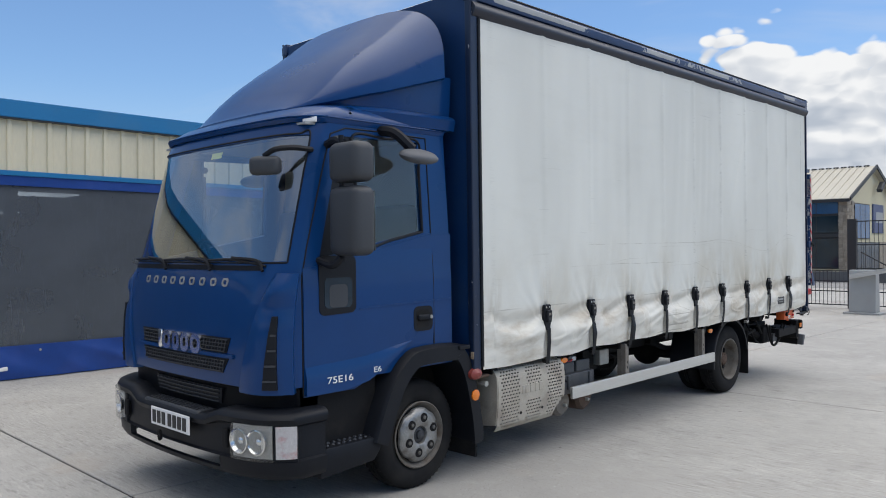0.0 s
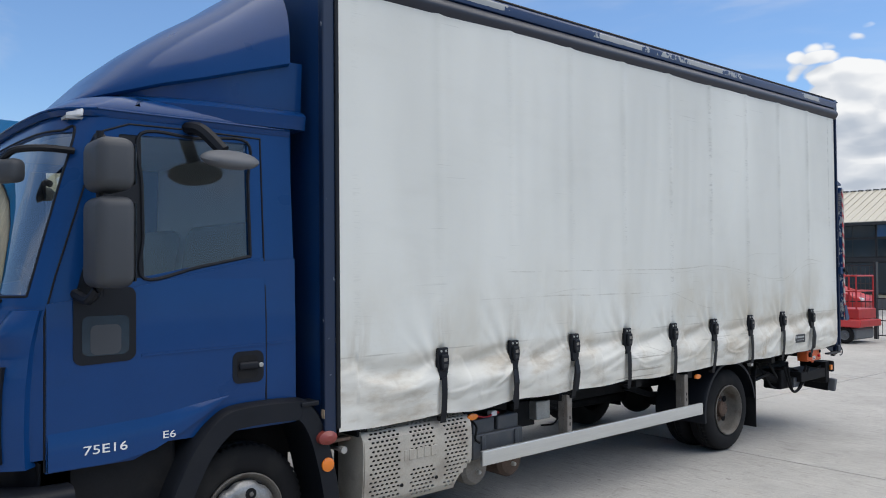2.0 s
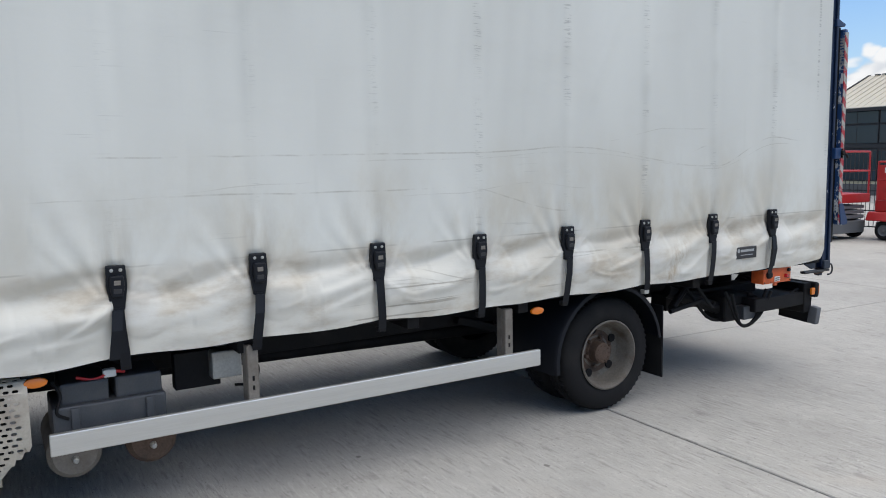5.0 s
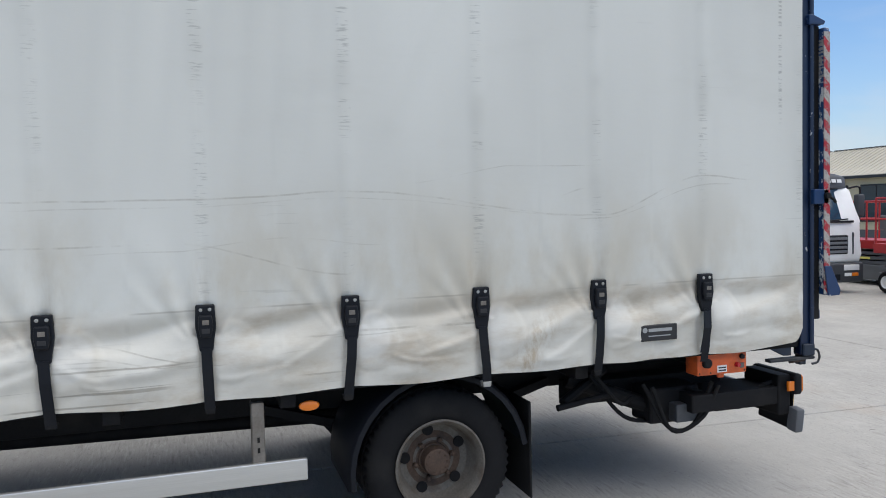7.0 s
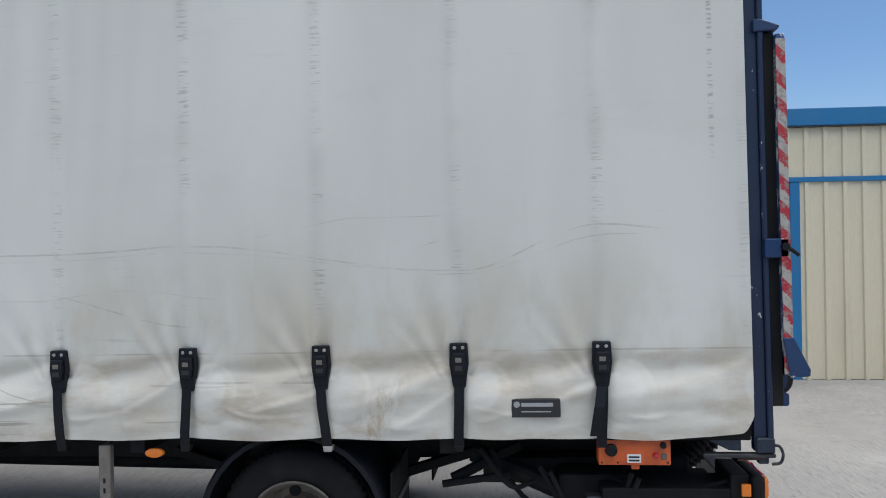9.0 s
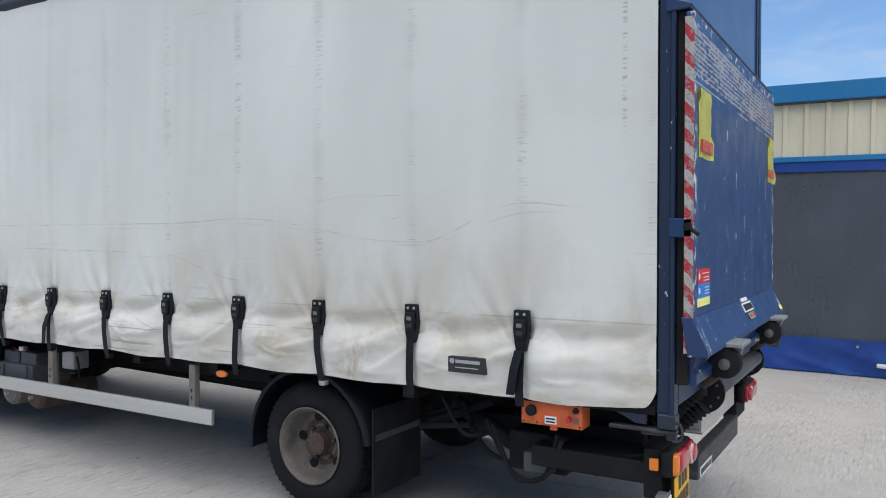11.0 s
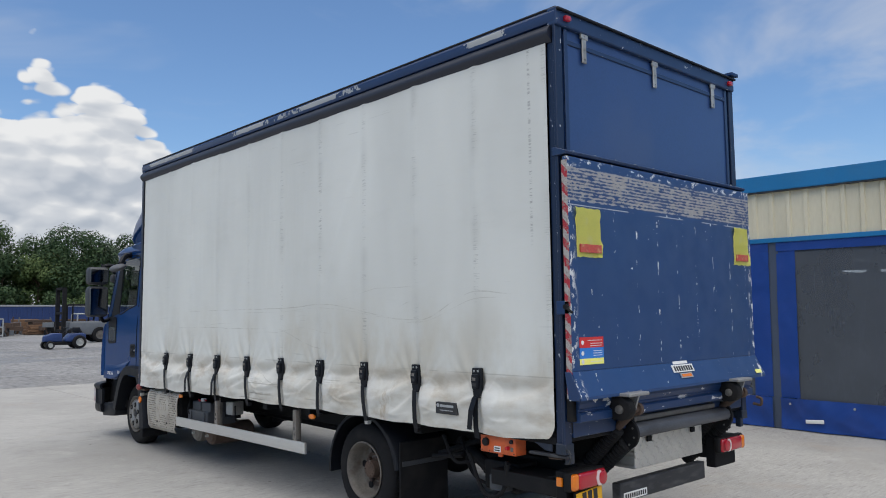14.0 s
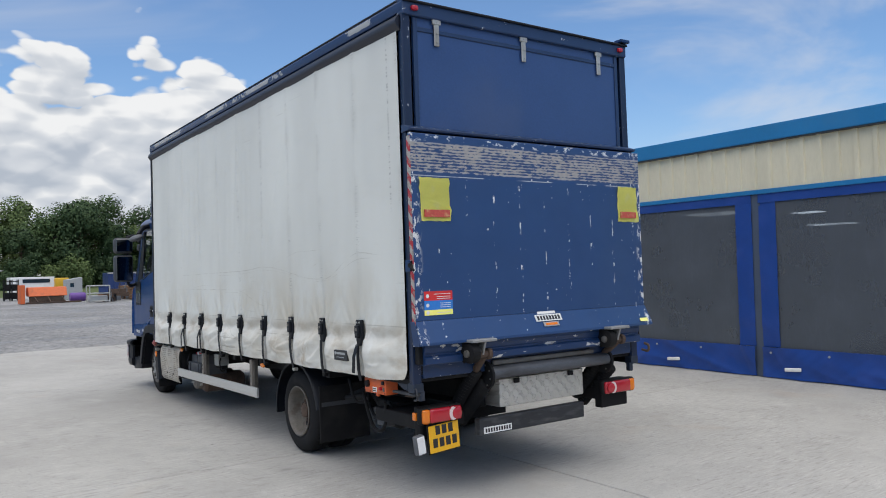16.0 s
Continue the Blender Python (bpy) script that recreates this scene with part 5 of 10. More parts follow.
for s in (1, -1):
    # lamp unit that follows the bumper's curve
    def lamp_strip(q0, q1, z0, z1, grow, n=8):
        grids = []
        for g in (grow, grow - 0.02):
            rws = []
            for k in range(5):
                z = z0 + (z1 - z0) * k / 4
                qs = [q0 + (q1 - q0) * i / n for i in range(n + 1)]
                rws.append([(XK + s * (1.175 + g) * q, 2.495 - g + bumper_bow(q), z) for q in qs])
            grids.append(rws)
        return shell(*grids)
    bb = lamp_strip(0.65, 1.0, 0.425, 0.675, -0.004)
    unit = tpart("headlamp", bb, BLACK, "twin round headlamp behind clear glass")
    bb = lamp_strip(0.68, 0.915, 0.45, 0.658, 0.006)
    tpart("reflector", bb, SILVER, parent=unit)
    for q in (0.745, 0.855):
        cx, cy = XK + s * 1.165 * q, 2.495 + bumper_bow(q)
        bb = lathe([(0.0, 0.076), (-0.022, 0.080), (-0.024, 0.072), (0.0, 0.055), (0.006, 0.03), (-0.008, 0.018), (-0.014, 0.004)], (0, 0, 0), 24, "y")
        moved(bb, Matrix.Translation((cx, cy - 0.006, 0.55)) @ Matrix.Rotation(radians(s * 14 * q), 4, "Z"))
        tpart("bulb_bowl", bb, CHROME, parent=unit, smooth=True)
    bb = lamp_strip(0.93, 0.999, 0.45, 0.65, 0.012, 8)
    tpart("indicator", bb, SIDE_LENS, "clear side lens with a red glint", parent=unit)
    bb = lamp_strip(0.672, 0.922, 0.44, 0.665, 0.03)
    g = tpart("lamp_cover", bb, LAMP_GLASS, parent=unit)
    g.visible_shadow = False
    # round pocket beside the lamp
    tpart("bumper_slot", box(XK + s * 0.720 - 0.03, XK + s * 0.720 + 0.03, 2.52, 2.545, 0.48, 0.60, 0.01), CHASSIS, parent=bumper)
plate = tpart("number_plate", box(XK - 0.17, XK + 0.38, 2.462, 2.472, 0.515, 0.64, 0.004, 1), WHITE, "white front number plate with dark bars")
for k in range(7):
    x = XK - 0.14 + k * 0.069 + (0.02 if k > 2 else 0)
    tpart("plate_bar", box(x, x + 0.048, 2.458, 2.4625, 0.535, 0.62), BAR_BLACK, parent=plate)
b = bmesh.new()
for k in range(4):
    lathe([(0.0, 0.014), (0.008, 0.018), (0.016, 0.014)], (XK - 0.05 + k * 0.012, 2.46 - 0.004 * k, 0.475 - 0.012 * k), 10, into=b)
tpart("tow_chain", b, CHASSIS)

# entry step behind the bumper, and dark inner panels
for s in (1, -1):
    xo = XK + s * 1.130
    def step_box():
        bb = bmesh.new()
        xa, xb = sorted((xo, xo - s * 0.34))
        prism([(2.97, 0.26), (3.42, 0.29), (3.48, 0.36), (3.48, 0.45), (3.02, 0.45), (2.97, 0.42)], "x", xa, xb, 0.012, 2, into=bb)
        return bb
    st = tpart("entry_step", step_box(), BLACK, "black plastic entry step", True)
    bb = bmesh.new()
    for i in range(9):
        for j in range(4):
            lathe([(0.0, 0.014), (0.008, 0.010)], (xo - s * (0.05 + j * 0.055), 3.06 + i * 0.046, 0.45), 8, "z", into=bb)
    tpart("step_studs", bb, GREY_PLASTIC, parent=st)["kind"] = "stuff"
    xa, xb = sorted((xo - s * 0.12, xo - s * 0.40))
    tpart("inner_panel", box(xa, xb, 2.90, 3.55, 0.40, 0.90, 0.02), CHASSIS)

# wheel arch band and mud flap
ARCH = [(3.42, 0.40), (3.50, 0.60), (3.60, 0.79), (3.72, 0.915), (3.84, 0.96), (4.16, 0.96), (4.26, 0.93), (4.34, 0.80), (4.40, 0.60), (4.44, 0.40), (4.46, 0.22)]
def rounded(pts, k=5):
    """The same line with points between, along a smooth curve."""
    pts = [Vector(p) for p in pts]
    ext = [pts[0] * 2 - pts[1], *pts, pts[-1] * 2 - pts[-2]]
    fine = []
    for i in range(1, len(ext) - 2):
        p0, p1, p2, p3 = ext[i - 1:i + 3]
        for j in range(k):
            s = j / k
            fine.append(0.5 * ((2 * p1) + (p2 - p0) * s + (2 * p0 - 5 * p1 + 4 * p2 - p3) * s * s + (3 * p1 - p0 - 3 * p2 + p3) * s ** 3))
    return fine + [pts[-1]]


ARCH = [(p[0] + 0.03, p[1]) for p in rounded(ARCH)]
for s in (1, -1):
    xo = XK + s * 1.155
    b = bmesh.new()
    rings = []
    for i, (y, z) in enumerate(ARCH):
        d = Vector(ARCH[min(i + 1, len(ARCH) - 1)]) - Vector(ARCH[max(i - 1, 0)])
        nrm = Vector((-d.y, d.x)).normalized()
        o = Vector((y, z))
        a, c = o + nrm * 0.05, o - nrm * 0.075
        e = o - nrm * 0.05
        rings.append([(xo - s * 0.38, a.x, a.y), (xo - s * 0.03, a.x, a.y), (xo, (o + nrm * 0.03).x, (o + nrm * 0.03).y), (xo + s * 0.004, c.x, c.y), (xo - s * 0.03, c.x, c.y), (xo - s * 0.04, e.x, e.y), (xo - s * 0.38, e.x, e.y)])
    loft(rings, closed=True, into=b)
    tpart("wheel_arch", b, BLACK, "matt black plastic wheel arch", True, 40)
    xa, xb = sorted((xo - s * 0.02, xo - s * 0.36))
    tpart("mud_flap", box(xa, xb, 4.44, 4.46, 0.10, 0.50, 0.006), RUBBER, "black rubber mud flap")
    tpart("side_marker", moved(lathe([(0, 0.06), (0.03, 0.055), (0.05, 0.02)], (0, 0, 0), 16), Matrix.Translation((xo - (0 if s > 0 else 0.03), 4.41, 0.755)) @ Matrix.Diagonal((s, 1.15, 0.75, 1))), DULL_RED, "faded red oval repeater", True)
    tpart("side_reflector", moved(lathe([(0, 0.042), (0.012, 0.042), (0.016, 0.034)], (0, 0, 0), 18), Matrix.Translation((xo - (0 if s > 0 else 0.03), 4.42, 0.59)) @ Matrix.Diagonal((s, 1, 1, 1))), AMBER, "round amber reflector", True)

# mirrors on an arm down the door, a kerb mirror over it and a front mirror on the pillar
def mirror_set(s, back):
    b = bmesh.new()
    x0, x1 = XK + s * 1.160, XK + s * 1.450
    xa, xb = sorted((x0, x1))
    arm = bmesh.new()
    pipe([(XK + s * 1.045, 3.12 + back, 2.42), (XK + s * 1.150, 3.11 + back, 2.44), (XK + s * 1.240, 3.10 + back, 2.41)], 0.028, 8, into=arm)
    pipe([(XK + s * 1.060, 3.02 + back, 1.66), (XK + s * 1.180, 3.05 + back, 1.63), (XK + s * 1.230, 3.08 + back, 1.68)], 0.026, 8, into=arm)
    rod((XK + s * 1.230, 3.09 + back, 1.65), (XK + s * 1.230, 3.09 + back, 2.46), 0.018, 10, into=arm)
    a = tpart("mirror_arm", arm, BLACK, "black mirror arm", True)
    for nm, z0, z1 in (("main_mirror", 1.69, 2.13), ("wide_mirror", 2.155, 2.41)):
        h = box(xa, xb, 3.02 + back, 3.20 + back, z0, z1, 0.055, 4)
        m = tpart(nm, h, GREY_PLASTIC, "dark grey moulded mirror housing", True, 60)
        h = box(xa + 0.025, xb - 0.025, 3.195 + back, 3.204 + back, z0 + 0.03, z1 - 0.03, 0.004, 1)
        tpart("mirror_glass", h, MIRROR, parent=m)
    k = bmesh.new()
    pipe([(XK + s * 1.000, 3.62 + back, 2.565), (XK + s * 1.120, 3.66 + back, 2.535), (XK + s * 1.210, 3.74 + back, 2.42)], 0.038, 8, into=k)
    tpart("kerb_mirror_arm", k, BLACK, smooth=True)
    h = bmesh.new()
    bmesh.ops.create_uvsphere(h, u_segments=20, v_segments=12, radius=1)
    moved(h, Matrix.Translation((XK + s * 1.250, 3.76 + back, 2.37)) @ Matrix.Rotation(radians(s * 18), 4, "Y") @ Matrix.Diagonal((0.11, 0.165, 0.05, 1)))
    tpart("kerb_mirror", h, PALE_PLASTIC, "dark grey kerb mirror", True)


mirror_set(1, 0.0)
mirror_set(-1, 0.27)
arm = bmesh.new()
pipe([(XK + 1.0, 3.03, 2.385), (XK + 1.01, 2.88, 2.385), (XK + 0.97, 2.77, 2.37), (XK + 0.90, 2.73, 2.33)], 0.018, 8, into=arm)
tpart("front_mirror_arm", arm, BLACK, "black mirror arm", True)
tpart("front_mirror", moved(box(-0.105, 0.105, -0.045, 0.045, -0.06, 0.06, 0.035, 3), Matrix.Translation((XK + 0.90, 2.74, 2.27)) @ Matrix.Rotation(radians(28), 4, "Z")), GREY_PLASTIC, "black front mirror housing", True)

# inside the cab
tpart("dashboard", prism([(2.86, 1.30), (3.16, 1.30), (3.18, 1.50), (3.06, 1.59), (2.86, 1.585)], "x", XK - 0.92, XK + 0.92, 0.03, 3), DASH, "grey dashboard", True)
tpart("cab_floor", box(XK - 1.03, XK + 1.03, 2.7, 4.2, 0.91, 0.94), DASH)
tpart("rear_lining", box(XK - 0.99, XK + 0.99, 4.17, 4.21, 0.95, 2.58), LINING, "pale grey rear lining")
tpart("headliner", box(XK - 0.97, XK + 0.97, 3.0, 4.2, 2.555, 2.57), LINING)
b = bmesh.new()
for k in range(28):
    a0, a1 = k * math.tau / 28, (k + 1) * math.tau / 28
    rod((0.22 * math.cos(a0), 0.22 * math.sin(a0), 0), (0.22 * math.cos(a1), 0.22 * math.sin(a1), 0), 0.016, 8, into=b)
for a in (0.4, math.pi - 0.4, -math.pi / 2):
    rod((0, 0, -0.02), (0.21 * math.cos(a), 0.21 * math.sin(a), 0), 0.018, 8, into=b)
rod((0, 0, -0.25), (0, 0, 0.0), 0.04, 12, into=b)
moved(b, Matrix.Translation((XK - 0.55, 3.22, 1.62)) @ Matrix.Rotation(radians(-55), 4, "X"))
tpart("steering_wheel", b, BLACK, "black steering wheel", True)
for dx, w in ((-0.55, 0.26), (0.50, 0.42)):
    seat = tpart("cab_seat", box(XK + dx - w, XK + dx + w, 3.42, 3.92, 1.20, 1.40, 0.05, 3), SEAT, "dark cloth seat", True)
    sb = box(XK + dx - w, XK + dx + w, -0.07, 0.07, 0.0, 0.72, 0.06, 3)
    moved(sb, Matrix.Translation((0, 3.92, 1.35)) @ Matrix.Rotation(radians(-10), 4, "X"))
    tpart("seat_back", sb, SEAT, smooth=True, parent=seat)
tpart("hi_vis_folder", box(XK + 0.35, XK + 0.62, 4.06, 4.12, 1.95, 2.02, 0.01), WHITE, "white papers on the rear shelf")

# ---- the box truck: load body ----
SIDE_X, FAR_X = -3.96, -6.44
BODY_Y0, BODY_Y1 = 4.40, 11.50
BED_Z, CLOTH_TOP, ROOF_TOP = 0.86, 3.50, 3.735

tpart("front_bulkhead", box(FAR_X, SIDE_X, BODY_Y0, BODY_Y0 + 0.06, BED_Z - 0.06, ROOF_TOP - 0.02, 0.008), BODY_BLUE, "dark blue front bulkhead")
tpart("load_floor", box(FAR_X + 0.03, SIDE_X - 0.03, BODY_Y0 + 0.06, BODY_Y1, 0.80, BED_Z, 0.004, 1), CHASSIS)
tpart("body_roof", box(FAR_X + 0.05, SIDE_X - 0.05, BODY_Y0 + 0.02, BODY_Y1, ROOF_TOP - 0.05, ROOF_TOP - 0.01, 0.004, 1), WHITE)
for s, x in ((1, SIDE_X), (-1, FAR_X)):
    # corner posts with dark rubber edge and pale scratches
    tpart("front_post", box(x - 0.05 if s > 0 else x - 0.01, x + 0.01 if s > 0 else x + 0.05, BODY_Y0 - 0.01, BODY_Y0 + 0.075, 0.74, ROOF_TOP, 0.01), SHADED_NAVY, "scratched navy corner post, darkened for shade")
    xa, xb = sorted((x + s * 0.006, x + s * 0.022))
    tpart("edge_strip", box(xa, xb, BODY_Y0 + 0.07, BODY_Y0 + 0.098, 0.80, CLOTH_TOP, 0.005, 1), BLACK)
    # roof rail over a dark rolled pelmet
    rail = [(x - s * 0.07, ROOF_TOP - 0.11), (x + s * 0.012, ROOF_TOP - 0.105), (x + s * 0.016, ROOF_TOP - 0.035), (x - s * 0.005, ROOF_TOP - 0.004), (x - s * 0.07, ROOF_TOP)]
    tpart("roof_rail", prism(rail, "y", BODY_Y0 - 0.012, BODY_Y1 + 0.04, 0.006, 2), ROOF_RAIL, "blue roof rail with peeled pale patches", True)
    tpart("rail_lip", rod((x - s * 0.002, BODY_Y0 - 0.01, ROOF_TOP - 0.006), (x - s * 0.002, BODY_Y1 + 0.04, ROOF_TOP - 0.006), 0.011, 8), BLACK)
    roll = [(x - s * 0.05, ROOF_TOP - 0.11)]
    for k in range(9):
        a = math.pi * k / 8
        roll.append((x + s * (0.004 + 0.042 * math.sin(a)), ROOF_TOP - 0.115 - 0.125 * k / 8))
    roll += [(x - s * 0.05, ROOF_TOP - 0.24)]
    tpart("pelmet", prism(roll, "y", BODY_Y0 + 0.01, BODY_Y1 + 0.0), PELMET, "dark rubber pelmet over the curtain", True)


def bell(v, mid, wide):
    return math.exp(-((v - mid) / wide) ** 2)


def skirt_folds():
    """Creases of the skirt, cell by cell: most run from a buckle down to the front, some from the buckle before it."""
    rng, cells = random.Random(29), {}
    for cell in range(-2, 9):
        lines = []
        many = rng.choice((1, 2, 2, 3))
        for j in range(many):
            za = 1.17 - 0.20 * j / many - rng.uniform(0, 0.05)
            lines.append((0.98, za, rng.uniform(-0.05, 0.62), za - rng.uniform(0.02, 0.24), rng.uniform(0.009, 0.022), rng.uniform(0.026, 0.048)))
        for j in range(rng.randint(0, 2)):
            za = rng.uniform(1.0, 1.14)
            lines.append((0.03, za, rng.uniform(0.25, 0.85), za - rng.uniform(-0.05, 0.13), rng.uniform(0.005, 0.013), rng.uniform(0.018, 0.036)))
        for j in range(rng.randint(1, 3)):
            za, fa = rng.uniform(0.85, 1.08), rng.uniform(0.05, 0.5)
            lines.append((fa, za, fa + rng.uniform(0.2, 0.5), za + rng.uniform(-0.06, 0.06), rng.uniform(0.003, 0.008), rng.uniform(0.010, 0.024)))
        cells[cell] = lines
    return cells


FOLDS = skirt_folds()


def fold_at(cell, f, z):
    """How far the creases push the skirt out: a sharp upper edge and a slack underside."""
    total = 0.0
    for fa, za, fb, zb, amp, wide in FOLDS.get(cell, ()):
        q = (f - fa) / (fb - fa)
        if 0 < q < 1:
            d = (z - (za + (zb - za) * q - 0.012 * math.sin(math.pi * q) + 0.012 * noise.noise((cell * 3.1, f * 5.0, za * 9)))) / wide
            if -3.2 < d < 1.6:
                total += amp * math.sin(math.pi * min(1.0, 0.12 + q * 0.88)) ** 0.7 * (math.exp(-(d * 1.7) ** 2) if d > 0 else math.exp(-(d * 0.75) ** 2))
    return total


def cloth(s, x, fine):
    """The curtain: near flat above its hem seam, a loose skirt below, drawn in at each strap."""
    y0, y1 = BODY_Y0 + 0.085, BODY_Y1 - 0.05
    ny = 640 if fine else 80
    heights = [k / 62 * 0.20 for k in range(62)] + [0.20 + 0.80 * (k / 46) ** 1.2 for k in range(47)]
    if not fine:
        heights = heights[::6] + [1.0]
    rows = []
    for v in heights:
        row = []
        for i in range(ny + 1):
            y = y0 + (y1 - y0) * i / ny
            u = (y - BUCKLE_Y0) / BUCKLE_STEP
            k = max(0, min(8, round(u)))
            du = y - (BUCKLE_Y0 + k * BUCKLE_STEP)
            f = u - math.floor(u)
            cell = math.floor(u)
            swell = math.sin(math.pi * f) ** 2 if 0 <= u <= 8 else min(1.0, abs(du) / 0.2) * 0.7
            # the cloth is pulled flat at the maker's label and at its rear edge
            swell *= (1 - 0.9 * bell(y, BUCKLE_Y0 + 7.53 * BUCKLE_STEP, 0.16)) * min(1.0, (y1 - y) / 0.2) * min(1.0, (y - y0) / 0.25)
            # hem: sags a little between the straps and lifts towards the rear
            hem = 0.80 - 0.022 * max(0.0, 1 - (y - y0) / 2.5) + 0.018 * noise.noise((0, y * 1.7, 3)) - 0.014 * swell + (0.035 if y > 11.0 else 0) * (y - 11.0) / 0.5 + 0.075 * (max(0.0, y - 11.39) / 0.06) ** 2
            z = hem + (CLOTH_TOP + 0.06 - hem) * v
            out = 0.011 * noise.noise((2.0, y * 0.55, z * 0.3)) + 0.006 * noise.noise((5.0, y * 1.6, z * 0.2))
            # posts behind the cloth, and draw folds fanning up from each buckle
            out += 0.006 * bell(du, 0, 0.04)
            # one long slanting crease and the pleats before it
            if 1.75 < z < 3.3:
                lie = y - (8.80 + 0.42 * (z - 1.85) + 0.05 * (z - 1.85) ** 2)
                ends = min(1.0, (z - 1.75) / 0.4, (3.3 - z) / 0.4)
                out += 0.007 * ends * (bell(lie, 0, 0.06) - 0.7 * bell(lie, 0.13, 0.08))
                out += 0.0028 * ends * math.sin((y - 0.08 * z) * 39.0 + 1.5 * noise.noise((3, y * 2, z))) * bell(y, 8.05, 0.55)
                out += 0.0025 * ends * math.sin(y * 31.0 + 2 * noise.noise((6, y * 2, z))) * bell(y, 6.3, 0.6)
            if z > 1.1:
                fall = math.exp(-(z - 1.15) / 0.34)
                out -= 0.022 * fall * bell(du, 0, 0.05)
                fan = abs(du) / (0.05 + 0.42 * (z - 1.1))
                if fan < 2.5:
                    out += 0.011 * fall * math.sin(fan * 6.0 + k * 1.7 + noise.noise((k, y * 3, z * 2)) * 2.0) * max(0, 1 - fan / 2.5)
            if z < 1.26:
                low = min(1.0, (1.26 - z) / 0.07)
                # hem seam, then a trough that swings up to the buckles, over a full lower roll
                lift = 0.05 * (2 * f - 1) ** 2 + 0.035 * noise.noise((cell * 2.7, y * 2.0, 0.3))
                tilt = 0.13 * (f - 0.5) * (0.55 + 0.45 * math.sin(cell * 2.1 + 0.6))
                deep = 0.6 + 0.9 * abs(noise.noise((cell * 1.9, y * 1.3, 7.0)))
                out -= 0.046 * deep * low * bell(z, 1.115 + lift + tilt, 0.055) * (0.25 * min(1.0, (y1 - y) / 0.2, (y - y0) / 0.25) + 0.75 * swell)
                out += 0.040 * low * bell(z, 0.975 + lift * 0.7 + tilt, 0.075) * (0.25 * min(1.0, (y1 - y) / 0.2, (y - y0) / 0.25) + 0.75 * swell) * deep
                out += 0.016 * low * bell(z, 0.86 + 0.5 * tilt, 0.05) * swell
                # sharp folds running aslant
                out += low * fold_at(cell, f, z) * min(1.0, (y1 - y) / 0.2, (y - y0) / 0.25) * (1 - 0.85 * bell(y, BUCKLE_Y0 + 7.53 * BUCKLE_STEP, 0.16))
                out += 0.004 * low * noise.noise((k * 1.3, y * 9 - z * 9, z * 17.0))
                # a round pillow beside each strap
                r = math.hypot(du - 0.11, (z - 1.02) * 0.9) / 0.135
                if r < 1 and du > 0:
                    out += 0.012 * low * math.sqrt(1 - r * r)
                out -= 0.024 * bell(du, 0, 0.035) * low
            row.append((x + s * (0.014 + out), y, z))
        rows.append(row)
    return loft(rows, closed=False)


for s, x, fine in ((1, SIDE_X, True), (-1, FAR_X, False)):
    c = tpart("side_curtain", cloth(s, x, fine), CURTAIN, "white coated curtain, grubby and creased along the bottom", True, 80)


